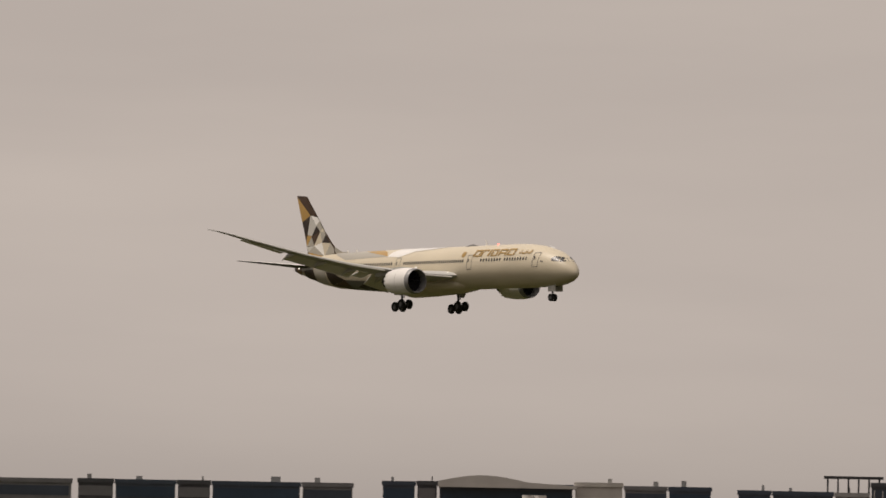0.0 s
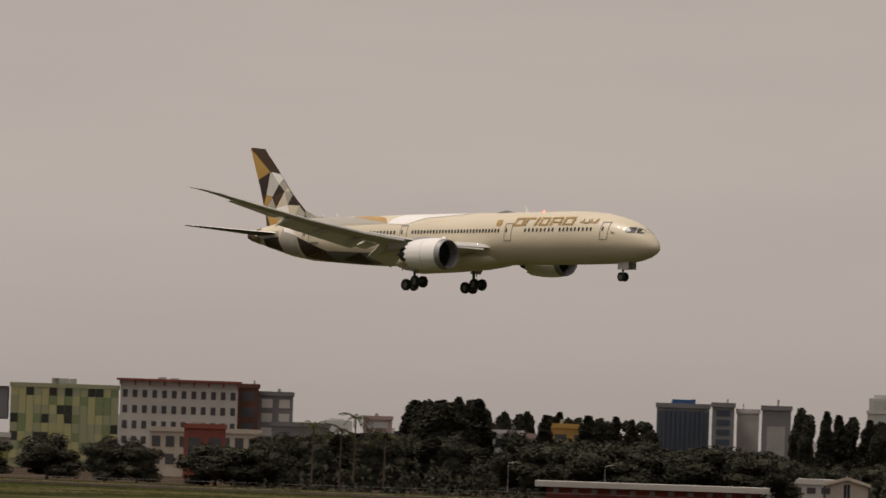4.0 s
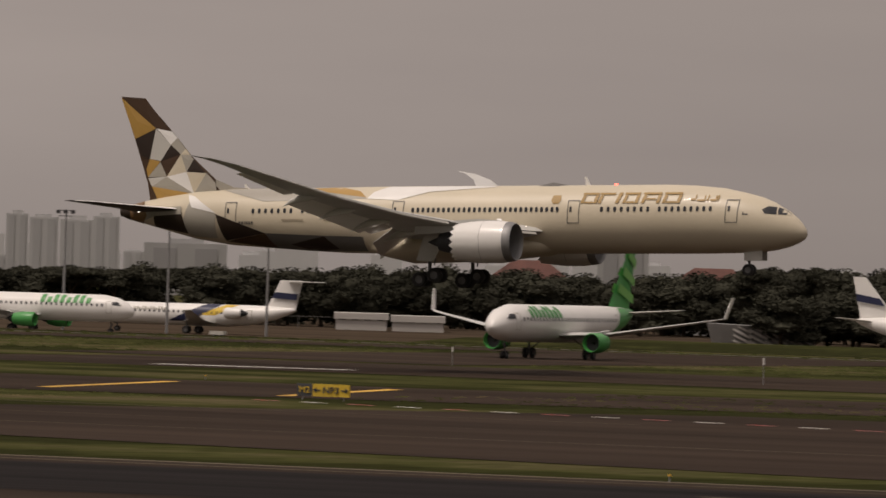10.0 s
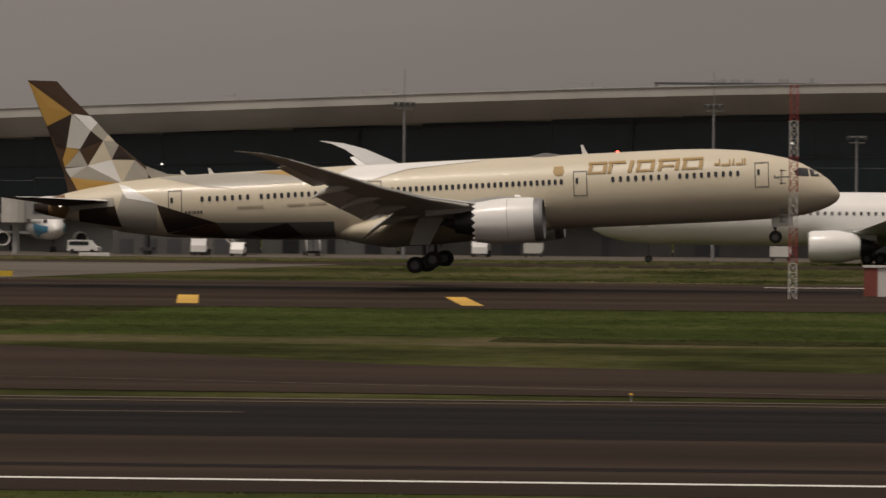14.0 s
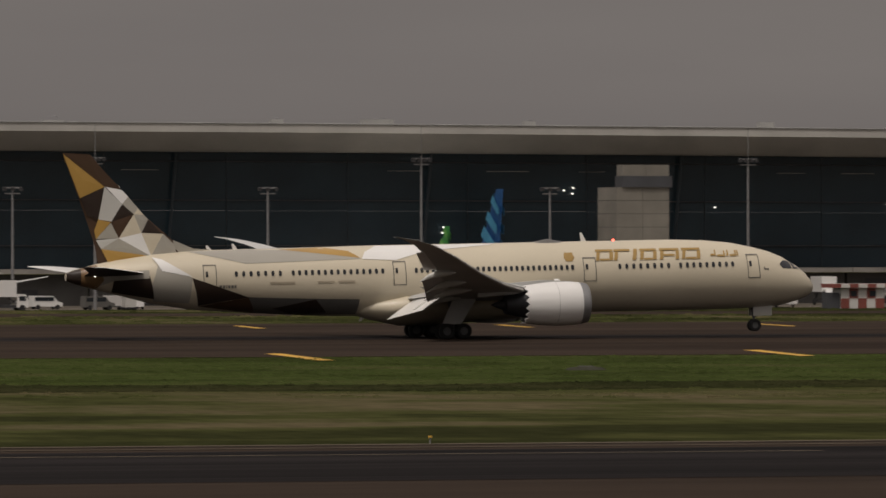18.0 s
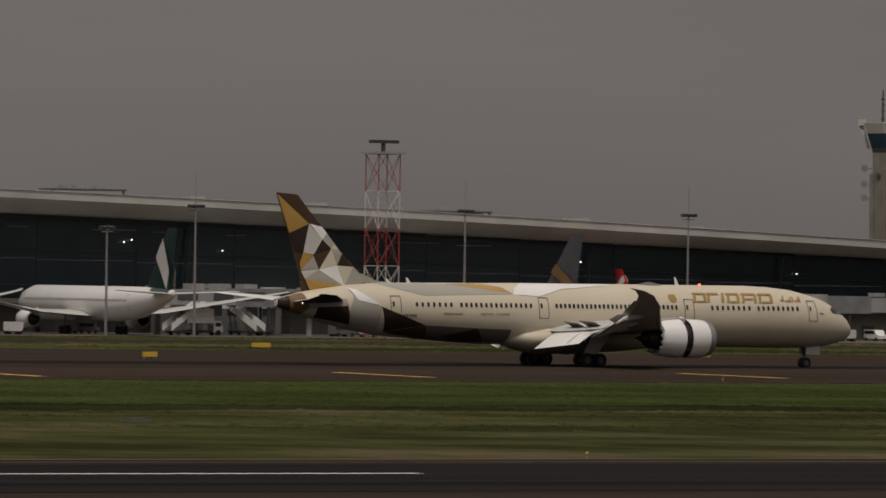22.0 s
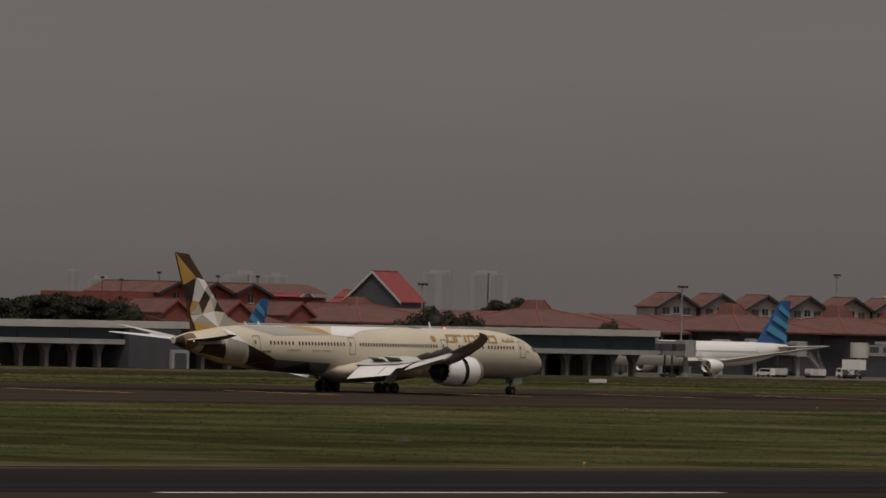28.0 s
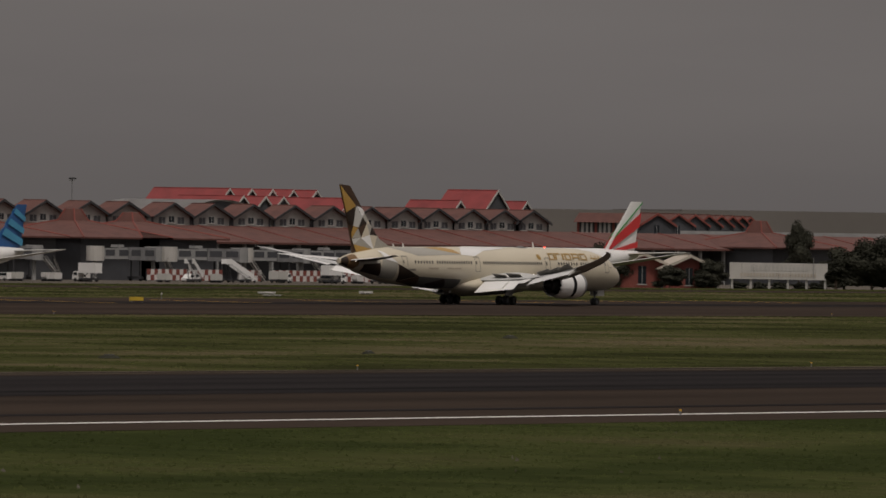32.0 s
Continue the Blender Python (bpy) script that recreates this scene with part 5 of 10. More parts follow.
parked_jet("wide", 1342, 1120, 180, "white wide-body jet with a striped blue tail at a jet bridge", fin="blue_paint", fin2=BLUE_FIN, title=("grey_paint", 0.16, 9.0, 0.7))
parked_jet("tall_tailed", 1169, 1110, 90, "white jet with a blue tail behind the concourse", fin="blue_paint", fin2=BLUE_FIN)
parked_jet("wide", 1264, 900, 178, "white wide-body jet with red and green tail swirls", fin="white_paint", fin2=[("red_paint", 0.52, 0.80, -0.5), ("green_paint", 0.96, 1.10, -0.72), ("red_paint", 0.12, 0.24, -0.2)], engines="white_paint", title=("navy_paint", 0.14, 11.0, 1.5))


# ---- main terminal ----
def vault(x):
    return 26.2 - 4.05e-5 * (x - 285) ** 2 + 1.1 * math.exp(-((x + 40) / 85) ** 2) - 0.85 * math.exp(-((x - 350) / 170) ** 2)


def fascia_depth(x):
    return 4.0 - 0.7 * min(1.0, max(0.0, (x - 430) / 280)) - 0.8 * min(1.0, max(0.0, (x - 710) / 120))


def main_terminal():
    hall = thing("main_terminal", pose(0, 0, 0), "long dark-glazed terminal under a pale curved roof", "terminal")
    xs = [-262 + 20 * k for k in range(58)]
    bm = bmesh.new()
    loft(bm, [[(x, 1138, vault(x) - 1.3), (x, 1138, vault(x)), (x, 1160, vault(x) + 0.05), (x, 1215, vault(x) - 2), (x, 1215, vault(x) - 4)] for x in xs])
    roof = part("roof", bm, "roof_white", hall, "pale curved roof edge", smooth=True)
    bm = bmesh.new()
    loft(bm, [[(x, 1142, vault(x) - fascia_depth(x)), (x, 1138.2, vault(x) - 1.35), (x, 1139, vault(x) - 1.35), (x, 1152, vault(x) - fascia_depth(x) - 0.1)] for x in xs])
    part("fascia", bm, "roof_white", hall, "pale sloping fascia under the roof", smooth=True)
    for k in range(57):
        x = xs[k]
        bm = bmesh.new()
        rod(bm, (x, 1137.9, vault(x) + 0.05), (x + 20, 1137.9, vault(x + 20) + 0.05), 0.09, sides=5)
        part("gutter", bm, "wall_grey", roof)
    for k in range(60):
        x = -258 + 19 * k
        top = min(vault(x), vault(x + 19)) - fascia_depth(x) + 0.4
        for z0, z1 in ((3.35, top * 0.55 + 0.5), (top * 0.55 + 0.52, top)):
            bm = bmesh.new()
            box(bm, x + 0.05, x + 18.95, 1152.5, 1152.7, z0, z1)
            part("glass_panel", bm, "curtain_glass", hall)
    for k in range(61):
        x = -258 + 19 * k
        bm = bmesh.new()
        box(bm, x - 0.055, x + 0.055, 1152.42, 1152.8, -1.8, vault(x) - fascia_depth(x) + 0.4)
        part("mullion", bm, "mullion_steel", hall)
    for k in range(29):
        x = -258 + 40 * k
        bm = bmesh.new()
        rod(bm, (x, 1151.5, -1.8), (x + 2.0, 1151.5, vault(x) - 3.8), 0.22, sides=8)
        part("column", bm, "mullion_steel", hall, "leaning dark column")
    for frac in (0.28, 0.55, 0.78):
        bm = bmesh.new()
        loft(bm, [[(x, 1152.0, vault(x) * frac), (x, 1152.45, vault(x) * frac), (x, 1152.45, vault(x) * frac + 0.16), (x, 1152.0, vault(x) * frac + 0.16)] for x in xs])
        part("transom", bm, "wall_dark", hall)
    rnd = random.Random(7)
    for k in range(46):
        x = -220 + 23.5 * k + rnd.uniform(-5, 5)
        z = vault(x) * rnd.choice((0.52, 0.60, 0.62, 0.36))
        for dx, dz in ((0, 0), (0.1, 0.85), (-1.4, 0.5)):
            if rnd.random() < 0.42:
                bm = bmesh.new()
                box(bm, x + dx - 0.11, x + dx + 0.11, 1151.7, 1151.9, z + dz - 0.1, z + dz + 0.1)
                part("hall_lamp", bm, "lamp_white", hall, "small glowing lamp")
    # pale solid bars imitate light strips mirrored in the glass
    for k in range(50):
        x = 20 + 14.5 * k + rnd.uniform(-3, 3)
        if rnd.random() < 0.7:
            bm = bmesh.new()
            z = vault(x) * 0.73
            box(bm, x, x + rnd.uniform(2, 9), 1151.8, 1151.95, z, z + 0.07)
            part("light_strip", bm, "roof_white", hall, "pale bar standing in for reflected light fittings")
    return hall


main_terminal()


def roof_plant(x0, x1, lift, units):
    """A low plate on short posts over the terminal roof, with small units on it."""
    z = (vault(x0) + vault(x1)) / 2 - 0.1
    plant = thing("roof_plant", Matrix.Translation((x0, 1149, z)), "low dark plant deck on the terminal roof", "roof plant", group="plant decks on the terminal roof")
    w = x1 - x0
    bm = bmesh.new()
    box(bm, 0, w, 0, 5, lift, lift + 0.28)
    deck = part("deck", bm, "wall_dark", plant)
    n = max(2, int(w / 8) + 1)
    for k in range(n):
        bm = bmesh.new()
        cx = 0.3 + (w - 0.6) * k / (n - 1)
        box(bm, cx - 0.12, cx + 0.12, 0.4, 0.7, 0, lift)
        part("post", bm, "dark_steel", plant)
    for cx, uw, uh in units:
        bm = bmesh.new()
        box(bm, cx, cx + uw, 1, 2.6, lift + 0.28, lift + 0.28 + uh)
        part("roof_unit", bm, "wall_grey", deck)


for x0, x1, lift, units in ((-53, -20, 0.35, ((9, 1.3, 0.5), (11, 1.3, 0.5), (13, 1.3, 0.5), (18, 1.4, 0.6), (22.5, 0.5, 0.9))), (0, 12, 0.7, ((1.0, 0.3, 1.3), (1.8, 1.0, 0.6))),
                             (26, 36, 1.6, ((0.3, 0.2, 0.7), (4, 0.2, 0.7))), (636, 650, 0.9, ((2, 1.4, 0.6), (5, 1.4, 0.6), (9, 1.8, 0.5))), (700, 722, 0.5, ((3, 2, 0.6), (12, 2, 0.6)))):
    roof_plant(x0, x1, lift, units)


def arch_hall(name, x0, x1, y0, y1, spring, apex, label, legs=1.3, bow=None):
    """A barrel-roofed hall with a glazed end that faces the airfield."""
    hall = thing(name, pose(0, 0, 0), label, "terminal hall")
    cx, hw = (x0 + x1) / 2, (x1 - x0) / 2
    def arc(hw2, top, n=24):
        if bow:
            return [(cx + hw2 * (2 * k / n - 1), spring + (top - spring) * (1 - abs(2 * k / n - 1) ** bow)) for k in range(n + 1)]
        return [(cx + hw2 * math.cos(math.pi - math.pi * k / n), spring + (top - spring) * math.sin(math.pi * k / n) ** 0.8) for k in range(n + 1)]
    outer, inner = arc(hw, apex), arc(hw - legs, apex - legs)
    bm = bmesh.new()
    ring = lambda y: [(x0, y, -1.8)] + [(x, y, z) for x, z in outer] + [(x1, y, -1.8), (x1 - legs, y, -1.8)] + [(x, y, z) for x, z in reversed(inner)] + [(x0 + legs, y, -1.8)]
    loft(bm, [ring(y0), ring(y0 + 3.0)], caps=False)
    vs0, vs1 = ring(y0), ring(y0 + 3.0)
    n = len(outer)
    for y, pts in ((y0, vs0),):
        a, b = pts[:n + 2], pts[n + 2:][::-1]
        va, vb = [bm.verts.new(p) for p in a], [bm.verts.new(p) for p in b]
        for k in range(n + 1):
            bm.faces.new((va[k], va[k + 1], vb[k + 1], vb[k]))
    part("arch_frame", bm, "roof_white", hall, "pale arched end frame")
    bm = bmesh.new()
    loft(bm, [[(x, y, z - 0.15) for x, z in outer] + [(x, y, z - 0.6) for x, z in reversed(outer)] for y in (y0 + 3.0, y1)])
    part("roof", bm, "roof_white", hall, "curved pale metal roof", smooth=True)
    rows = int((apex - 2) / 1.7)
    for k in range(rows):
        z0, z1 = -1.8 + (apex + 0.4) * k / rows, -1.8 + (apex + 0.4) * (k + 1) / rows - 0.15
        zz = max(z1, spring + 0.001)
        s = min(0.999, max(0.0, (zz - spring) / (apex - legs - spring))) ** 1.25
        w = (hw - legs) * (math.sqrt(max(0, 1 - s * s)) if z1 > spring else 1.0)
        if bow and z1 > spring:
            w = (hw - legs) * max(0.0, 1 - (zz - spring) / (apex - legs - spring)) ** (1 / bow)
        if w > 0.8:
            bm = bmesh.new()
            box(bm, cx - w, cx + w, y0 + 2.2, y0 + 2.4, z0, z1)
            part("glass_band", bm, "curtain_glass", hall)
            bm = bmesh.new()
            box(bm, cx - w, cx + w, y0 + 1.9, y0 + 2.25, z1, z1 + 0.15)
            part("transom", bm, "dark_steel", hall)
    bm = bmesh.new()
    box(bm, x0 + 0.5, x1 - 0.5, y0 + 4, y1, -1.8, spring)
    part("side_wall", bm, "wall_grey", hall)
    return hall


arch_hall("west_arch_hall", -323, -270, 1030, 1150, 15.0, 21.3, "arched terminal hall with dark glass and pale frame", 2.3, 2.8)
arch_hall("east_arch_hall", 999, 1045, 1046, 1120, 14.8, 18.7, "barrel-roofed hall with a dark glazed end", 1.7, 2.3)
bm = bmesh.new()
slope = lambda x: 20.3 - 0.078 * (x + 291)
loft(bm, [[(x, 1052, slope(x) - 4.5), (x, 1047, slope(x) - 1.0), (x, 1049, slope(x) - 0.1), (x, 1062, slope(x)), (x, 1150, slope(x) - 1)] for x in (-268, -255, -243, -226)])
tagged(part("link_roof", bm, "roof_grey", None, smooth=True), "grey sloping metal roof joining the halls", "roof", kind="structure")
for k in range(5):
    bm = bmesh.new()
    x = -290 + 8.5 * k
    rod(bm, (x, 1047 + 1.5 * k, slope(x) + 0.35), (x + 33, 1047 + 1.5 * k, slope(x + 33) + 0.1), 0.13, sides=5)
    tagged(part("roof_rib", bm, "dark_steel"), "dark raised roof rib", "roof rib", kind="structure")


def vaulted_terminal():
    """The older terminal: white roof rising from a long window band."""
    t = thing("vaulted_terminal", pose(0, 0, 0), "long white-roofed terminal with a band of windows", "terminal")
    x0, x1 = 799, 999
    prof = [(1049, 11.0), (1049, 11.5), (1056, 13.3), (1066, 15.0), (1080, 16.3), (1100, 17.0), (1120, 16.6), (1120, 11)]
    bm = bmesh.new()
    # the western end is cut on the slant
    loft(bm, [[(x0 + (y - 1049) * 0.98, y, z) for y, z in prof]] + [[(x, y, z) for y, z in prof] for x in [x0 + 80 + 20 * k for k in range(7)]])
    roof = part("roof", bm, "roof_white", t, "curved white metal roof", smooth=True)
    for k in range(14):
        x = x0 + 30 + 12.6 * k
        bm = bmesh.new()
        loft(bm, [[(x + dx, 1064 + 14 * s, 14.75 + 1.55 * s), (x + dx + 1.0, 1064 + 14 * s, 14.75 + 1.55 * s), (x + dx + 1.0, 1064 + 14 * s, 15.05 + 1.6 * s), (x + dx, 1064 + 14 * s, 15.05 + 1.6 * s)] for s, dx in ((0, 0), (1, 7))])
        part("skylight", bm, "wall_grey", roof, "low slanted skylight")
    for y, z in ((1056, 13.35), (1066, 15.05)):
        bm = bmesh.new()
        rod(bm, (x0 + (y - 1049) * 0.98, y, z), (x1, y, z), 0.12, sides=5)
        part("roof_seam", bm, "wall_grey", roof)
    bm = bmesh.new()
    loft(bm, [[(x, 1047.5, 10.9), (x, 1047.5, 11.2), (x, 1049.5, 11.4), (x, 1049.5, 10.9)] for x in (x0, x1)])
    part("gutter", bm, "pale_concrete", roof)
    for k in range(29):
        x = x0 + 6.85 * k
        bm = bmesh.new()
        loft(bm, [[(x - 0.25 + d, 1049.2, z), (x + 0.25 + d, 1049.2, z), (x + 0.25 + d, 1049.9, z), (x - 0.25 + d, 1049.9, z)] for z, d in ((8.2, -0.35), (11.0, 0.35))])
        part("mullion", bm, "pale_concrete", t, "slanted pale mullion")
        bm = bmesh.new()
        box(bm, x + 0.1, x + 6.75, 1050.2, 1050.4, 8.2, 10.9)
        part("window", bm, "window_glass", t)
        bm = bmesh.new()
        box(bm, x + 0.4, x + 6.5, 1051.2, 1051.4, 5.7, 7.3)
        part("window", bm, "band_pane", t)
        bm = bmesh.new()
        box(bm, x - 0.35, x + 0.35, 1049.6, 1051.5, 5.5, 7.5)
        part("pillar", bm, "pale_concrete", t)
        bm = bmesh.new()
        box(bm, x - 0.4, x + 0.4, 1050.5, 1051.5, -1.8, 4.6)
        part("column", bm, "concrete", t)
        if k % 3:
            bm = bmesh.new()
            box(bm, x + 0.9, x + 5.9, 1054.4, 1054.6, -1.7, 1.4 + 0.5 * (k % 2))
            part("service_door", bm, "wall_grey" if k % 2 else "roof_grey", t)
    # the lowest band's dark colour carries the shade of the ground-floor recess
    for y0, z0, z1, m in ((1049.4, 7.45, 8.15, "pale_concrete"), (1047.6, 4.6, 5.5, "concrete"), (1054.5, -1.8, 4.55, "wall_dark")):
        bm = bmesh.new()
        box(bm, x0, x1, y0, 1056, z0, z1)
        part("wall_band", bm, m, t)
    return t


vaulted_terminal()
bm = bmesh.new()
box(bm, 859.5, 867, 1118, 1126, 3, 17.2)
tagged(part("roof_block", bm, "wall_red"), "dark red plant block behind the roof", "plant room")


def control_tower():
    m = bearing(35.04, 2000, -1.8)
    t = thing("control_tower", m, "tall concrete control tower with a dark glazed cab", "control tower")
    oct8 = lambda r, z: [(r * math.cos(math.pi / 8 + math.pi / 4 * k), r * math.sin(math.pi / 8 + math.pi / 4 * k), z) for k in range(8)]
    bm = bmesh.new()
    loft(bm, [oct8(5.55, 0), oct8(5.65, 20), oct8(5.9, 42.6)])
    part("shaft", bm, "tower_concrete", t, "fluted concrete shaft")
    for k in range(8):
        a = math.pi / 8 + math.pi / 4 * k
        bm = bmesh.new()
        rod(bm, (5.6 * math.cos(a), 5.6 * math.sin(a), 0), (5.95 * math.cos(a), 5.95 * math.sin(a), 37), 0.6, 0.6, 6)
        part("rib", bm, "tower_concrete", t)
        bm = bmesh.new()
        a2 = a + math.pi / 8
        rod(bm, (5.3 * math.cos(a2), 5.3 * math.sin(a2), 36.6), (5.75 * math.cos(a2), 5.75 * math.sin(a2), 36.6), 0.7, 0.7, 8)
        part("opening", bm, "wall_dark", t)
    bm = bmesh.new()
    loft(bm, [oct8(5.9, 42.4), oct8(6.2, 43.5)])
    part("cab_base", bm, "wall_dark", t)
    bm = bmesh.new()
    loft(bm, [oct8(6.2, 43.5), oct8(7.4, 47.2)])
    part("cab_glazing", bm, "blue_glass", t, "dark sloping cab windows")
    bm = bmesh.new()
    loft(bm, [oct8(7.4, 47.2), oct8(8.2, 49.8), oct8(8.2, 50.0)])
    part("cab_roof", bm, "pale_concrete", t, "pale flared parapet")
    bm = bmesh.new()
    rod(bm, (-3.0, 0, 50), (-3.0, 0, 58.2), 0.3, 0.15)
    for z in (51, 53, 54.5, 56):
        rod(bm, (-3.5, 0, z), (-2.5, 0, z), 0.2)
    part("antenna_mast", bm, "dark_steel", t)
    rnd = random.Random(3)
    for k in range(9):
        x = -6 + 1.6 * k
        bm = bmesh.new()
        rod(bm, (x, rnd.uniform(-3, 3), 49.9), (x, 0, 51.5 + rnd.uniform(0, 2.2)), 0.07)
        part("whip_antenna", bm, "steel_grey", t)
    bm = bmesh.new()
    box(bm, -9.2, -7.2, -1, 1, 49.2, 50.8)
    loft(bm, [[(-8.8, -0.5, 49.2), (-7.8, -0.5, 49.2), (-7.8, 0.5, 49.2), (-8.8, 0.5, 49.2)], [(-6.8, -0.5, 43.4), (-6.0, -0.5, 43.4), (-6.0, 0.5, 43.4), (-6.8, 0.5, 43.4)]])
    part("side_ladder", bm, "pale_concrete", t)
    for z in (31, 34.5, 38.5):
        bm = bmesh.new()
        rod(bm, (-7.4, -1, z), (-7.4, 1, z), 0.9)
        rod(bm, (-7.4, 0, z), (-5.4, 0, z), 0.15)
        part("dish", bm, "steel_grey", t)


control_tower()


def light_mast(x, y, top, heads, label):
    mast = thing("light_mast", Matrix.Translation((x, y, ground_z(x, y))), label, "floodlight mast", group="apron floodlight masts")
    h = top - ground_z(x, y)
    bm = bmesh.new()
    rod(bm, (0, 0, 0), (0, 0, h), 0.24, 0.13)
    part("pole", bm, "steel_grey", mast)
    bm = bmesh.new()
    box(bm, -1.4, 1.4, -0.15, 0.15, h - 0.25, h - 0.05)
    box(bm, -1.1, 1.1, -0.15, 0.15, h - 1.05, h - 0.9)
    part("crossbar", bm, "steel_grey", mast)
    for k in range(heads):
        for z in (h - 0.3,):
            bm = bmesh.new()
            cx = -1.2 + 2.4 * k / (heads - 1)
            box(bm, cx - 0.24, cx + 0.24, -0.45, 0.1, z - 0.3, z + 0.2)
            part("lamp_head", bm, "dark_steel", mast)
    if heads > 3:
        bm = bmesh.new()
        rod(bm, (0, 0, h), (0, 0, h + 4.5), 0.05)
        part("lightning_rod", bm, "steel_grey", mast)


for x in (-330, -322, -262.7, -254.3, -246.7, -239.2, -232.7, -84, -41.7, 1.6, 46, 95, 145, 187.3, 230.5, 273.3, 321.1, 370.2, 420.5, 478, 540, 577.4, 623.5, 673.5, 716.5, 757.6, 800.7, 843.2):
    light_mast(x, 1080, 19.8 if x < 500 else 19.2, 4, "tall grey floodlight mast on the apron")
for x in (-22.5, 10.6, 60, 113, 161.5, 196.6, 265, 302.6, 345, 402, 455, 545, 616):
    light_mast(x, 1095, 15.7, 3, "short grey floodlight mast on the apron")
for x in (925.5, 956.3, 990, 1027, 1060, 1083.2):
    light_mast(x * 1030 / 1080, 1030, 13.2, 3, "short grey floodlight mast on the apron")
for az, r, el in ((50.077, 1750, 0.296), (51.19, 2300, 0.405), (48.198, 1800, 0.269), (40.0, 1900, 0.5), (37.0, 1700, 0.52), (46.3, 2000, 0.21)):
    a = radians(az)
    light_mast(r * math.sin(a), r * math.cos(a), EYE + r * math.tan(radians(el)), 3, "grey light mast beyond the stands")


def lattice_mast(x, y, top, w, bands, label, paints=("mast_red", "pale_grey_paint")):
    """Four legs with rungs and cross braces, painted in red and white bands."""
    z0 = ground_z(x, y)
    m = thing("lattice_mast", Matrix.Translation((x, y, z0)), label, "lattice mast")
    h = top - z0
    for k in range(bands):
        a, b = h * k / bands, h * (k + 1) / bands
        bm = bmesh.new()
        cs = [(-w / 2, -w / 2), (w / 2, -w / 2), (w / 2, w / 2), (-w / 2, w / 2)]
        for i in range(4):
            p, q = cs[i], cs[(i + 1) % 4]
            rod(bm, (*p, a), (*p, b), 0.03 + w * 0.016, sides=5)
            n = max(1, int((b - a) / w))
            for j in range(n):
                z1, z2 = a + (b - a) * j / n, a + (b - a) * (j + 1) / n
                rod(bm, (*p, z1), (*q, z2), 0.014 + w * 0.009, sides=4)
                rod(bm, (*q, z1), (*p, z2), 0.014 + w * 0.009, sides=4)
                rod(bm, (*p, z2), (*q, z2), 0.014 + w * 0.009, sides=4)
        part("mast_section", bm, paints[(bands - 1 - k) % 2], m)
    return m, h


mast, h = lattice_mast(645.7, 1060, 27.4, 3.9, 5, "red and white radar lattice tower")
bm = bmesh.new()
box(bm, -2.6, 2.6, -2.6, 2.6, h, h + 0.35)
part("platform", bm, "wall_grey", mast)
bm = bmesh.new()
rod(bm, (0, 0, h), (0, 0, h + 1.8), 0.35)
box(bm, -2.6, 2.6, -0.5, 0.1, h + 1.7, h + 2.2)
part("radar_antenna", bm, "dark_steel", mast, "dark radar antenna bar")
mast, h = lattice_mast(-17.7, 622, 16.8, 0.6, 6, "slender red and white antenna mast by the runway")
for z in (6.6, 9.6):
    bm = bmesh.new()
    rod(bm, (-0.3, -0.3, z), (-0.95, -0.3, z), 0.05, sides=5)
    for dz in (-0.5, 0.0, 0.5):
        rod(bm, (-1.1, -0.3, z + dz), (-0.6, -0.3, z + dz), 0.04, sides=5)
    rod(bm, (-0.95, -0.3, z - 0.6), (-0.95, -0.3, z + 0.6), 0.05, sides=5)
    part("dipole_array", bm, "dark_steel", mast, "small dark dipole array")


# ---- trees ----
def leaf_cloud(bm, rnd, centre, size, count, leaf):
    """Small leaf sprays scattered over the skin of an uneven clump."""
    cx, cy, cz = centre
    for k in range(count):
        u, v = rnd.uniform(0, 2 * math.pi), rnd.uniform(-0.75, 1.0)
        q = math.sqrt(1 - v * v)
        s = rnd.uniform(0.72, 1.06)
        p = Vector((cx + size[0] * s * q * math.cos(u), cy + size[1] * s * q * math.sin(u), cz + size[2] * s * v))
        a = Vector((rnd.uniform(-1, 1), rnd.uniform(-1, 1), rnd.uniform(-0.5, 0.5))).normalized() * leaf * rnd.uniform(0.6, 1.3)
        b = Vector((rnd.uniform(-1, 1), rnd.uniform(-1, 1), rnd.uniform(-1, 1))).normalized() * leaf * rnd.uniform(0.4, 0.9)
        bm.faces.new([bm.verts.new(w) for w in (p - a, p - b * 0.7, p + a, p + b)])


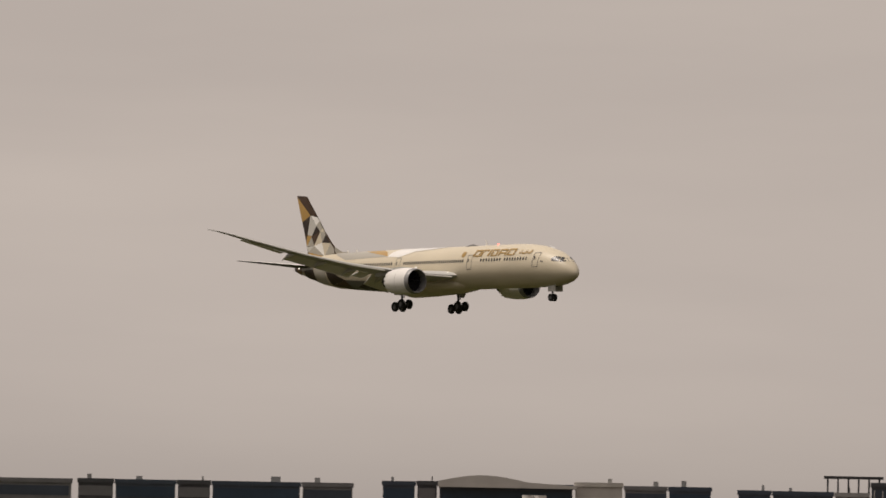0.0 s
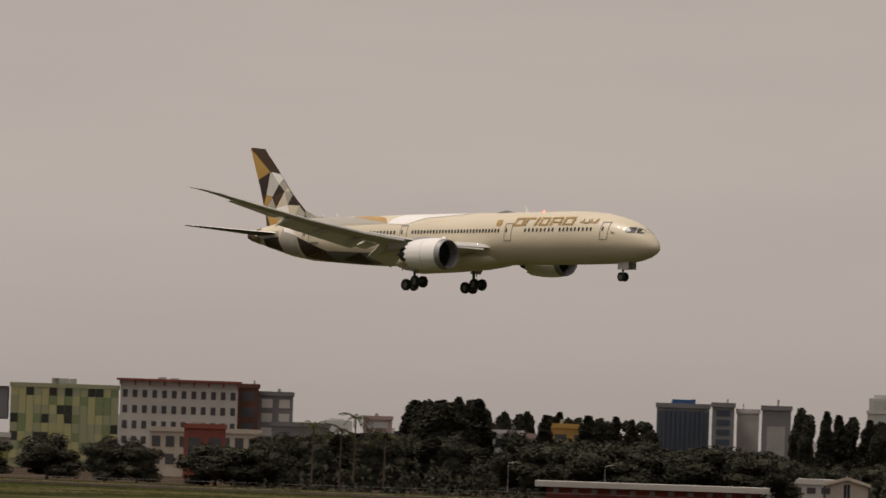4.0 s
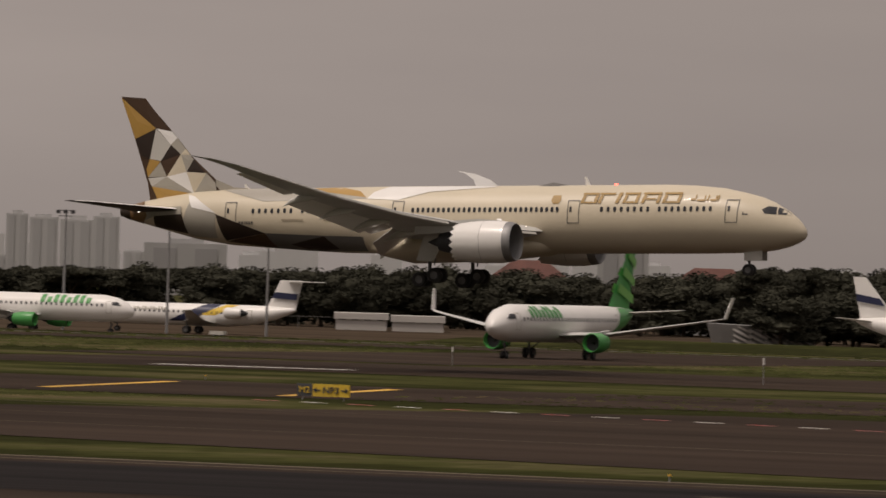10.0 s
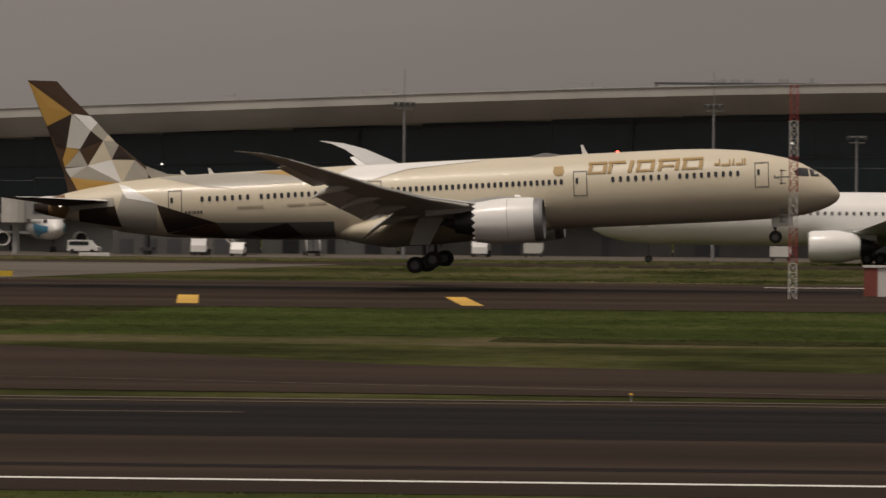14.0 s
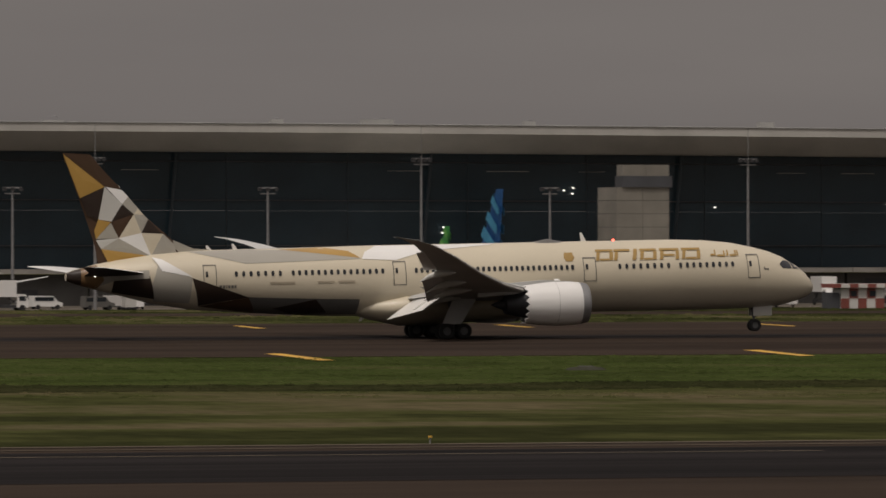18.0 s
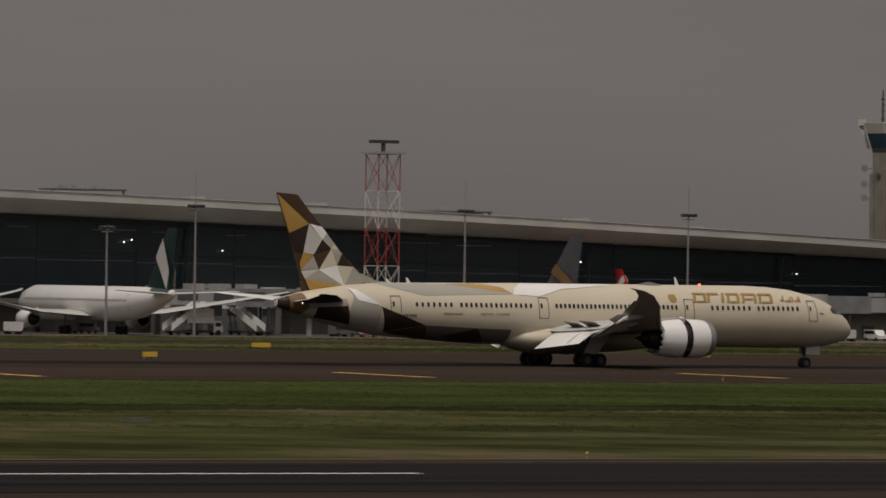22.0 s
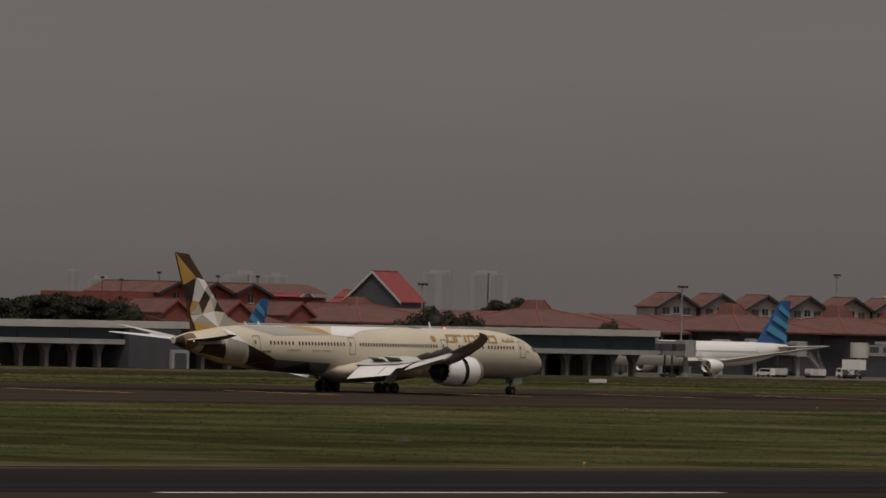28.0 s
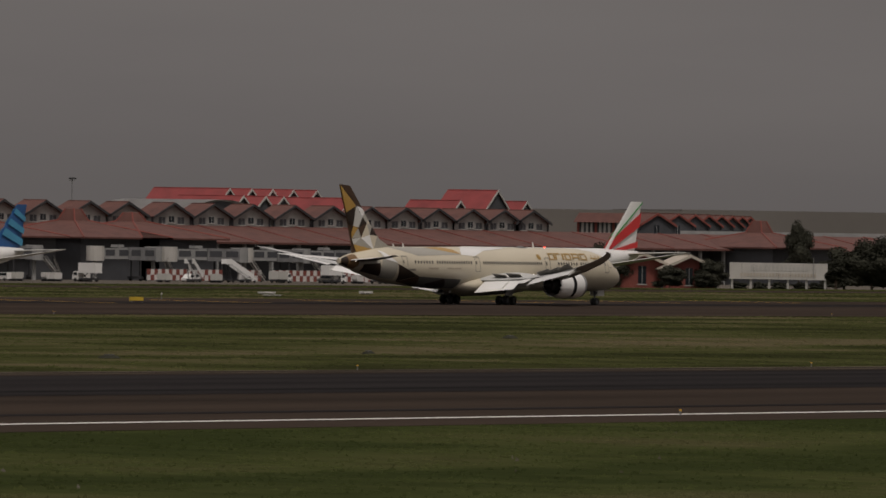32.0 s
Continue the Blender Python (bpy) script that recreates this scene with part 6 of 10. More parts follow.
def make_tree(m, seed, h, w, style, leafy, label, name="tree", clumps=18, count=420):
    """Trunk, limbs and a crown of leaf clumps: round, flat like an umbrella, tall or pointed."""
    rnd = random.Random(seed)
    t = thing(name, m, label, "tree", group="trees round the airfield")
    bm = bmesh.new()
    th = h * {"round": 0.28, "flat": 0.55, "tall": 0.5, "cone": 0.9}[style]
    rod(bm, (0, 0, -0.4), (rnd.uniform(-0.3, 0.3), 0, th), 0.035 * h, 0.016 * h, 7)
    trunk = bm
    crown = bmesh.new()
    spots = []
    for k in range(clumps):
        a = 2 * math.pi * k / clumps + rnd.uniform(-0.4, 0.4)
        f = (k + 0.5) / clumps
        if style == "round":
            rr = w * rnd.uniform(0.08, 0.33)
            spots.append((rr * math.cos(a), rr * math.sin(a), h * (0.2 + 0.58 * ((k * 0.618) % 1.0)) + (0.12 * h if rr < 0.16 * w else 0), w * rnd.uniform(0.17, 0.25), h * rnd.uniform(0.13, 0.19)))
        elif style == "flat":
            rr = w * rnd.uniform(0.05, 0.38)
            spots.append((rr * math.cos(a), rr * math.sin(a), h * rnd.uniform(0.66, 0.9), w * rnd.uniform(0.13, 0.2), h * rnd.uniform(0.06, 0.11)))
        elif style == "tall":
            rr = w * rnd.uniform(0.03, 0.28) * (1.15 - f * 0.5)
            spots.append((rr * math.cos(a), rr * math.sin(a), h * (0.28 + 0.62 * f), w * rnd.uniform(0.16, 0.26) * (1.1 - 0.35 * f), h * rnd.uniform(0.08, 0.12)))
        else:
            spots.append((rnd.uniform(-0.05, 0.05) * w, rnd.uniform(-0.05, 0.05) * w, h * (0.12 + 0.84 * f), w * 0.5 * (1.02 - f) * rnd.uniform(0.75, 1.1) + 0.15, h * 0.07))
    for k, (x, y, z, a, b) in enumerate(spots):
        leaf_cloud(crown, rnd, (x, y, z), (a, a, b), int(count * rnd.uniform(0.7, 1.2)), 0.30)
        # a solid heart keeps the clump dense
        heart = bmesh.ops.create_icosphere(crown, subdivisions=2, radius=1.0)["verts"]
        for v in heart:
            d = rnd.uniform(0.55, 0.85)
            v.co = Vector((x + v.co.x * a * d, y + v.co.y * a * d, z + v.co.z * b * d))
        if style != "cone" and k % 4 == 2:
            rod(trunk, (0, 0, th * rnd.uniform(0.5, 0.95)), (x, y, z), 0.014 * h, 0.006 * h, 5)
    part("trunk", trunk, "bark", t)
    me = bpy.data.meshes.new("crown")
    crown.to_mesh(me)
    crown.free()
    me.materials.append(M[leafy])
    ob = new("crown", me)
    ob.parent = t
    return t


def make_palm(m, seed, h, label="slender coconut palm with drooping fronds"):
    rnd = random.Random(seed)
    t = thing("palm_tree", m, label, "palm tree", group="palms by the hotel")
    bm = bmesh.new()
    rod(bm, (0, 0, -0.3), (0.3, 0, h), 0.22, 0.13, 7)
    part("trunk", bm, "bark", t)
    for k in range(13):
        a = 2 * math.pi * k / 13 + rnd.uniform(-0.2, 0.2)
        up = rnd.uniform(0.1, 0.9)
        bm = bmesh.new()
        pts = [Vector((0.3 + d * math.cos(a), d * math.sin(a), h + up * d - 0.22 * d * d * (1.2 - 0.4 * up))) for d in (0, 0.9, 1.8, 2.7, 3.4)]
        side = Vector((-math.sin(a), math.cos(a), 0))
        for i, (p, q) in enumerate(zip(pts, pts[1:])):
            for j in range(3):
                s = p.lerp(q, j / 3)
                for sg in (-1, 1):
                    tip = s + side * sg * 0.62 * (1 - i * 0.15) + (q - p) * 0.5 + Vector((0, 0, -0.28))
                    bm.faces.new([bm.verts.new(c) for c in (s, s + (q - p) * 0.24, tip)])
            rod(bm, p, q, 0.035, 0.03, 4)
        part("frond", bm, "leaf_olive", t)
    return t


FAR = Matrix.Translation((0, 0, 0))
TREES = {}


def tree(az, el, r, style, width=None, leafy="leaf_dark", turn=0.0):
    """A tree at a bearing, as tall as its top's elevation asks, copied from one of its kind."""
    a = radians(az)
    x, y = r * math.sin(a), r * math.cos(a)
    z = ground_z(x, y)
    h = EYE + r * math.tan(radians(el)) - z
    names = {"round": "broad round-crowned tree with dark dense leaves", "flat": "umbrella-shaped tree with a flat dark crown", "tall": "tall slim tree with uneven dark foliage", "cone": "pointed dark conifer with a narrow crown"}
    key = (style, leafy, round(turn * 3) % 3)
    w = width or h * {"round": 1.15, "flat": 1.5, "tall": 0.55, "cone": 0.38}[style]
    if key not in TREES:
        base = {"round": 1.15, "flat": 1.5, "tall": 0.55, "cone": 0.38}[style] * 10
        t = make_tree(Matrix.Translation((x, y, z)), 11 + len(TREES), 10.0, base, style, leafy, names[style])
        TREES[key] = t
    else:
        t = copy_thing(TREES[key], Matrix.Translation((x, y, z)))
    s = w / ({"round": 1.15, "flat": 1.5, "tall": 0.55, "cone": 0.38}[style] * 10)
    t.matrix_basis = Matrix.Translation((x, y, z)) @ pose(0, 0, 0, 0, 0, turn * 360)
    t.scale = (s, s, h / 10.0)
    return t


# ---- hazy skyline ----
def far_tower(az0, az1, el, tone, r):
    """A tower block kilometres away, its walls painted haze grey, with its floors and window bays."""
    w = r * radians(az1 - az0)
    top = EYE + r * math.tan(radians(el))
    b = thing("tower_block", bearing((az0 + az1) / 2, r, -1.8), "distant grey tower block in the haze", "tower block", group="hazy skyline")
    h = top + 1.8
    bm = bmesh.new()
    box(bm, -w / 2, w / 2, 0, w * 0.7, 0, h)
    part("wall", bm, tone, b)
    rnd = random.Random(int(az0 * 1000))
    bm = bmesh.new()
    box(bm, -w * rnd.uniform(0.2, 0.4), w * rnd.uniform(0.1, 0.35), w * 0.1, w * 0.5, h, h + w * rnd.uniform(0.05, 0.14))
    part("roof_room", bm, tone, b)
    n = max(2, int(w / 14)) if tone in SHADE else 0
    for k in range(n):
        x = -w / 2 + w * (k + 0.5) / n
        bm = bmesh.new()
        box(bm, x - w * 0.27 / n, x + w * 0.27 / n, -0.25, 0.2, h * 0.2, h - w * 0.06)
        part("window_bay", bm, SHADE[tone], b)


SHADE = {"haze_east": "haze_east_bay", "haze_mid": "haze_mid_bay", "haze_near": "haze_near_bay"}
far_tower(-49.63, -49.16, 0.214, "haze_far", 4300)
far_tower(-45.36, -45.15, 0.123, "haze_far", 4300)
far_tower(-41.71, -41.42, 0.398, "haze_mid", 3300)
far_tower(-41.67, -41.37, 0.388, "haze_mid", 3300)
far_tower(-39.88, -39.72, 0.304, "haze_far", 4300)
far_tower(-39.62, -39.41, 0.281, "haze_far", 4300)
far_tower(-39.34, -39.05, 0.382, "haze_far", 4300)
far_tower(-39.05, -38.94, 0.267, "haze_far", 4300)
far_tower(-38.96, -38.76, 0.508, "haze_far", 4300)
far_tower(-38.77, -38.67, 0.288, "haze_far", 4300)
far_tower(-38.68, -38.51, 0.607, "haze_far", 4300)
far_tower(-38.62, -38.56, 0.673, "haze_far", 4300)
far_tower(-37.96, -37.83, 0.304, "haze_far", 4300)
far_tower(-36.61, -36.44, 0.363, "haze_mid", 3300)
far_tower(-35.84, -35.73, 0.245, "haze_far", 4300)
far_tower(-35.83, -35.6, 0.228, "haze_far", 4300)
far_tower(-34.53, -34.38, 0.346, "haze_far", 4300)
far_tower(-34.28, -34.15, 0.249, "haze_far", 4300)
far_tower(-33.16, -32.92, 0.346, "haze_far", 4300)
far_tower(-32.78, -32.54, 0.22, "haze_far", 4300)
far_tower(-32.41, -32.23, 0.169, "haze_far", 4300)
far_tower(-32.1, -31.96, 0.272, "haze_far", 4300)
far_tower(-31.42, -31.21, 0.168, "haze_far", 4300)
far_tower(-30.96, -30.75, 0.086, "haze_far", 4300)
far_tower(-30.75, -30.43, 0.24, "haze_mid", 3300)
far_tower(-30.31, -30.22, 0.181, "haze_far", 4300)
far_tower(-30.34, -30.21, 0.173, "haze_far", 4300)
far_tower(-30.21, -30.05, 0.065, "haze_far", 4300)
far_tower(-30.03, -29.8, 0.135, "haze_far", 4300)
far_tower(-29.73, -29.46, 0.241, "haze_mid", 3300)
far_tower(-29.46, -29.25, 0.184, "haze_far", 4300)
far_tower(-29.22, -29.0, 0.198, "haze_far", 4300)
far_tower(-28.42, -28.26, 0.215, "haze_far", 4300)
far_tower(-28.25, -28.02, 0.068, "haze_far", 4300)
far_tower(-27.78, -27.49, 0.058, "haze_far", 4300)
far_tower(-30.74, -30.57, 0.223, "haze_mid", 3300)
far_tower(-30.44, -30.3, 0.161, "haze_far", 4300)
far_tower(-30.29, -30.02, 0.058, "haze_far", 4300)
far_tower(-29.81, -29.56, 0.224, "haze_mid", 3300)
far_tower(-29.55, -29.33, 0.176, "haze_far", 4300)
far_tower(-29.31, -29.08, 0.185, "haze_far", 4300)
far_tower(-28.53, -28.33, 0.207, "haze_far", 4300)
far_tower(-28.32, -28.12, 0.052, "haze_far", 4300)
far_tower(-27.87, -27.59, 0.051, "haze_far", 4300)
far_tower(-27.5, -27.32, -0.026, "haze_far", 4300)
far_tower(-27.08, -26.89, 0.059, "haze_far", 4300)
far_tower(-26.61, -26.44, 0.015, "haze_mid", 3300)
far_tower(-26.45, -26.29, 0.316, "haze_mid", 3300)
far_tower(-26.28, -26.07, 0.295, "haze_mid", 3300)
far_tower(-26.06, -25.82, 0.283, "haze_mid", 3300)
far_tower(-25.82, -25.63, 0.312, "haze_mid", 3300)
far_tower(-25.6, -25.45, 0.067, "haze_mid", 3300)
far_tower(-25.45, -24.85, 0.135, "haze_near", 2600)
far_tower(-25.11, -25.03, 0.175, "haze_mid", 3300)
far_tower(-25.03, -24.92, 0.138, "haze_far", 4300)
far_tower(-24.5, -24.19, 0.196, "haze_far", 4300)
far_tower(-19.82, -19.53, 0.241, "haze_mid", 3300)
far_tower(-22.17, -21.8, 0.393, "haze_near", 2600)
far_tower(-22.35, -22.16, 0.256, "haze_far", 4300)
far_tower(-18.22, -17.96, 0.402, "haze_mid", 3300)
far_tower(-17.89, -17.34, 0.39, "haze_mid", 3300)
far_tower(45.62, 45.72, 0.298, "haze_east", 4300)
far_tower(45.78, 46.0, 0.241, "haze_east", 4300)
far_tower(46.88, 47.02, 0.299, "haze_east", 4300)
far_tower(47.06, 47.23, 0.294, "haze_east", 4300)
far_tower(46.76, 47.1, 0.298, "haze_east", 4300)
far_tower(48.2, 48.43, 0.346, "haze_east", 4300)
far_tower(48.55, 48.79, 0.346, "haze_east", 4300)
far_tower(45.88, 45.95, 0.224, "haze_east", 4300)
far_tower(48.36, 48.43, 0.357, "haze_east", 4300)
far_tower(48.58, 48.81, 0.352, "haze_east", 4300)
far_tower(40.15, 40.58, 0.342, "haze_east", 4300)

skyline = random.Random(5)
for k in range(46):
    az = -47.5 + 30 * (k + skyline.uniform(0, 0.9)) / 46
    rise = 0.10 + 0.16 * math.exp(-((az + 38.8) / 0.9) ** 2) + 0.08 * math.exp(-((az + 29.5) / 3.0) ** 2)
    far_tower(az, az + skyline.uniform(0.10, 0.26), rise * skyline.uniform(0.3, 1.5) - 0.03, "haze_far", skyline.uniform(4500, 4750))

# ---- older terminal and its red roofs ----
mat("roof_brick", (0.27, 0.07, 0.045), 0.75, dark=0.7, scale=3, bump=0.3)
def gable_house(x, y, turn, w, d, z0, eave, ridge, wall, roof, trim, windows=0, over=0.8, label="grey gabled terminal bay with a red roof", name="gabled_house", group="gabled terminal bays"):
    """A gabled house whose front looks along its own -y; the ridge runs back."""
    h = thing(name, Matrix.Translation((x, y, 0)) @ pose(0, 0, 0, 0, 0, turn), label, "house", group=group)
    k = (ridge - eave) / (w / 2)
    bm = bmesh.new()
    prism(bm, [(-w / 2, -1.85), (w / 2, -1.85), (w / 2, eave), (0, ridge - 0.05), (-w / 2, eave)], 0, d)
    part("wall", bm, wall, h)
    for s in (-1, 1):
        bm = bmesh.new()
        e = w / 2 + over * 0.6
        prism(bm, [(0, ridge + 0.25), (s * e, eave - k * over * 0.6 + 0.25), (s * e, eave - k * over * 0.6), (0, ridge)], -over, d + 0.3)
        slope = part("roof_slope", bm, roof, h)
        bm = bmesh.new()
        prism(bm, [(0, ridge + 0.34), (s * e, eave - k * over * 0.6 + 0.34), (s * e, eave - k * over * 0.6 - 0.3), (0, ridge - 0.3)], -over - 0.14, -over)
        part("barge_board", bm, trim, h)
    bm = bmesh.new()
    rod(bm, (0, -over, ridge + 0.28), (0, d, ridge + 0.28), 0.16, sides=6)
    part("ridge_cap", bm, roof, h)
    hw = eave - z0
    for i in range(windows):
        cx = w * (i + 1) / (windows + 1) - w / 2
        ww = w * (0.14 if i == windows // 2 else 0.17)
        zb = z0 + hw * (0.35 if i == windows // 2 else 0.2)
        zt = z0 + hw * (1.02 if i == windows // 2 else 0.92)
        bm = bmesh.new()
        box(bm, cx - ww / 2, cx + ww / 2, -0.06, 0.1, zb, zt)
        win = part("window", bm, "window_glass" if i == windows // 2 else "wall_dark", h)
        bm = bmesh.new()
        box(bm, cx - ww / 2 - 0.15, cx + ww / 2 + 0.15, -0.16, 0, zb - 0.18, zb)
        part("sill", bm, "pale_concrete", win)
        bm = bmesh.new()
        box(bm, cx - 0.06, cx + 0.06, -0.1, 0, zb, zt)
        part("glazing_bar", bm, "wall_grey", win)
    for s in (-1, 1):
        bm = bmesh.new()
        box(bm, s * w / 2 - 0.22, s * w / 2 + 0.22, -0.25, 0.2, z0, eave - 0.2)
        part("corner_post", bm, "wall_dark", h)
    return h


mat("bay_grey", (0.30, 0.29, 0.27), 0.85, dark=0.75, scale=2.5)
BAY_X = (1432, 1448, 1465, 1481, 1498, 1513, 1531, 1547, 1563, 1580, 1596, 1612, 1627, 1641, 1656, 1670, 1683)
for k, x in enumerate(BAY_X):
    gable_house(x, 1200, 0, 15.0, 6.0 if x < 1620 else 9.0, 11.4, 13.7, 16.8, "bay_grey", "roof_tile_red", "dark_steel", 3, 1.0)

# long low tiled roof in front of the bays, over a dark recess
bm = bmesh.new()
loft(bm, [[(x, 1199.2, 11.6), (x, 1180, 7.7), (x, 1180, 7.2), (x, 1199.2, 10.9)] for x in (1236, 1330, 1430, 1530, 1640, 1760, 1900)])
tagged(part("skirt_roof", bm, "roof_tile_red"), "long low red tiled roof along the terminal", "roof", kind="structure")
for k in range(34):
    x = 1240 + 20 * k
    bm = bmesh.new()
    rod(bm, (x, 1199, 11.68), (x, 1180, 7.78), 0.13, sides=5)
    tagged(part("roof_hip_line", bm, "wall_red"), "raised tile seam down the roof", "roof seam", kind="structure")
# the shade under the skirt roof is put into this wall's dark colour
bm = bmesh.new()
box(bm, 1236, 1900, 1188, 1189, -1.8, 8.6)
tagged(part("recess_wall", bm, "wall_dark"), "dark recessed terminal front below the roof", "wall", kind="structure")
rnd = random.Random(5)
for k in range(60):
    x = 1240 + 11 * k
    bm = bmesh.new()
    box(bm, x - 0.35, x + 0.35, 1181.5, 1182.3, -1.8, 7.4)
    tagged(part("pillar", bm, "wall_grey"), "grey square pillar under the roof", "pillar", group="terminal pillars", kind="structure")


def joglo(x, y, base, mid, zb, zm, zt, label="stepped red tiled pavilion roof"):
    """A wide low hip with a steep little hip on top."""
    r = thing("pavilion_roof", Matrix.Translation((x, y, 0)), label, "roof", group="pavilion roofs")
    sq = lambda a, z: [(-a, -a, z), (a, -a, z), (a, a, z), (-a, a, z)]
    bm = bmesh.new()
    loft(bm, [sq(base, zb - 0.4), sq(base, zb), sq(mid, zm)])
    part("lower_hip", bm, "roof_tile_red", r)
    bm = bmesh.new()
    loft(bm, [sq(mid, zm + 0.02), sq(mid * 0.5, zt), sq(mid * 0.42, zt + 0.05)])
    part("upper_hip", bm, "roof_tile_red", r)
    for sx in (-1, 1):
        for sy in (-1, 1):
            bm = bmesh.new()
            rod(bm, (sx * base, sy * base, zb + 0.05), (sx * mid, sy * mid, zm + 0.05), 0.2, sides=5)
            rod(bm, (sx * mid, sy * mid, zm + 0.05), (sx * mid * 0.5, sy * mid * 0.5, zt + 0.05), 0.2, sides=5)
            part("hip_ridge", bm, "wall_red", r)
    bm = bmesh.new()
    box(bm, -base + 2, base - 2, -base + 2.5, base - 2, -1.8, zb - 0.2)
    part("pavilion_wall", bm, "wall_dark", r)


for az, top in ((47.72, 14.0), (49.02, 14.5), (50.44, 14.9), (51.2, 15.2), (51.62, 14.6), (56.16, 15.6)):
    joglo(1182 * math.tan(radians(az)), 1182, 17, 2.6, 8.4, 12.2, top - 0.2)

# dark red block with three small gables beside the trees
bm = bmesh.new()
box(bm, 1244, 1312, 1202, 1225, 8, 13.6)
tagged(part("red_block", bm, "wall_red"), "dark red terminal block with low gables", "building", kind="structure")
for x in (1262, 1274, 1286):
    gable_house(x, 1201, 0, 11.5, 22, 11.0, 13.8, 16.0, "wall_red", "roof_tile_red", "dark_steel", 1, 1.0, "dark red gabled bay with a tiled roof")
bm = bmesh.new()
loft(bm, [[(x, 1200, 14.3), (x, 1207, 16.4), (x, 1214, 16.4), (x, 1224, 14.3)] for x in (1290, 1300, 1311)])
tagged(part("ridge_roof", bm, "roof_tile_red"), "long red tiled ridge roof", "roof", kind="structure")
for x, z, h in ((1250, 13.6, 3.4), (1256, 13.6, 3.0), (1268, 16, 2.4), (1287, 16.4, 1.6), (1300, 16.4, 1.8)):
    bm = bmesh.new()
    rod(bm, (x, 1212, z - 1), (x, 1212, z + h), 0.09)
    box(bm, x - 0.5, x + 0.5, 1211.8, 1212.2, z + h - 0.5, z + h)
    tagged(part("roof_antenna", bm, "dark_steel"), "small dark antenna on the roof", "antenna", group="roof antennas")
for az in (46.3, 46.75, 47.2, 47.55):
    gable_house(1186 * math.tan(radians(az)), 1181, 0, 9, 12, 7, 9.4, 12.2, "wall_red", "roof_tile_red", "wall_red", 0, 0.5, "small red tiled dormer roof")

# tall green-sided gable with white barge boards, and its small neighbours
gable_house(1349.5, 1222, -70, 14.0, 15, 8, 13.2, 19.9, "wall_dark", "roof_bright_red", "roof_white", 0, 0.5, "steep red roof over a dark green gable end", group="bright red roofs")
for x, y, w, ridge in ((1327, 1222, 7, 15.2), (1352, 1224, 8, 13.6), (1368, 1236, 9, 15.4), (1380, 1240, 9, 15.3)):
    gable_house(x, y, 0, w, 12, 8, ridge - 2.6, ridge, "wall_cream", "roof_bright_red", "roof_white", 0, 0.5, "small bright red roof with white edges", group="bright red roofs")

# bright red saw-toothed roofs behind the bays
for k, az in enumerate((52.32, 52.48, 52.63, 52.78, 52.95)):
    y = 1335.0
    gable_house(y * math.tan(radians(az)), y, 0, 10.5, 26 if k == 0 else 16, 12, 17.4, 22.0, "wall_dark", "roof_bright_red", "roof_white", 0, 0.5, "bright red roof gable with white edges", group="bright red roofs")
for az, d in ((52.42, 22), (52.58, 12), (52.71, 12), (53.2, 40)):
    y = 1310.0
    gable_house(y * math.tan(radians(az)), y, 0, 9.5, d, 10, 16, 19.8, "wall_dark", "roof_bright_red", "roof_white", 0, 0.5, "bright red roof gable with white edges", group="bright red roofs")
for az, w, ridge, d, y in ((54.26, 20, 23.0, 17, 1310), (53.99, 9, 19.8, 17, 1300), (54.47, 8, 20.0, 9, 1308)):
    gable_house(y * math.tan(radians(az)), y, 0, w, d, 10, ridge - 0.47 * w, ridge, "wall_dark", "roof_bright_red", "roof_white", 0, 0.5, "bright red roof gable with white edges", group="bright red roofs")
bm = bmesh.new()
loft(bm, [[(1640 + 17 * math.cos(math.pi - math.pi * k / 14), y, 12 + 6.6 * math.sin(math.pi * k / 14)) for k in range(15)] for y in (1268, 1300)], closed=False)
bmesh.ops.solidify(bm, geom=bm.faces[:], thickness=0.5)
tagged(part("curved_roof", bm, "roof_grey", smooth=True), "grey curved metal roof behind the gables", "roof", kind="structure")
bm = bmesh.new()
prism(bm, [(1640 + 16.4 * math.cos(math.pi - math.pi * k / 14), 12 + 6.1 * math.sin(math.pi * k / 14)) for k in range(15)], 1269, 1270)
tagged(part("curved_gable", bm, "wall_dark"), "dark wall below the curved roof", "wall", kind="structure")

# far row of small gables that curves away
for k, (az, w) in enumerate(((55.42, 12), (55.57, 11), (55.69, 10), (55.79, 9.5), (55.88, 9), (55.96, 8.5), (56.03, 8), (56.09, 8))):
    r = 2160 + 40 * k
    a = radians(az)
    gable_house(r * math.sin(a), r * math.cos(a), -20, w * 1.0, 14, 8, EYE + r * math.tan(radians(0.125)), EYE + r * math.tan(radians(0.207 - 0.002 * k)), "wall_dark", "roof_tile_red", "wall_red", 1, 0.6, "small dark gable with a red tiled roof", group="far gables")
b = thing("striped_pavilion", bearing(55.03, 2150, -1.8, 0), "red-roofed block with white and red columns", "building")
bm = bmesh.new()
loft(bm, [[(-8, -5, 16.2), (9, -5, 16.2), (9, 5, 16.2), (-8, 5, 16.2)], [(-6.5, -3, 18.8), (8, -3, 18.8), (8, 3, 18.8), (-6.5, 3, 18.8)]])
part("roof", bm, "roof_tile_red", b)
bm = bmesh.new()
box(bm, -7, 8.5, -3, 4, 0, 16.2)
part("wall", bm, "wall_dark", b)
for k in range(13):
    bm = bmesh.new()
    box(bm, -7 + 1.2 * k, -6.35 + 1.2 * k, -3.6, -3.05, 9, 16.2)
    part("column", bm, "roof_white" if k % 4 else "wall_red", b)
bm = bmesh.new()
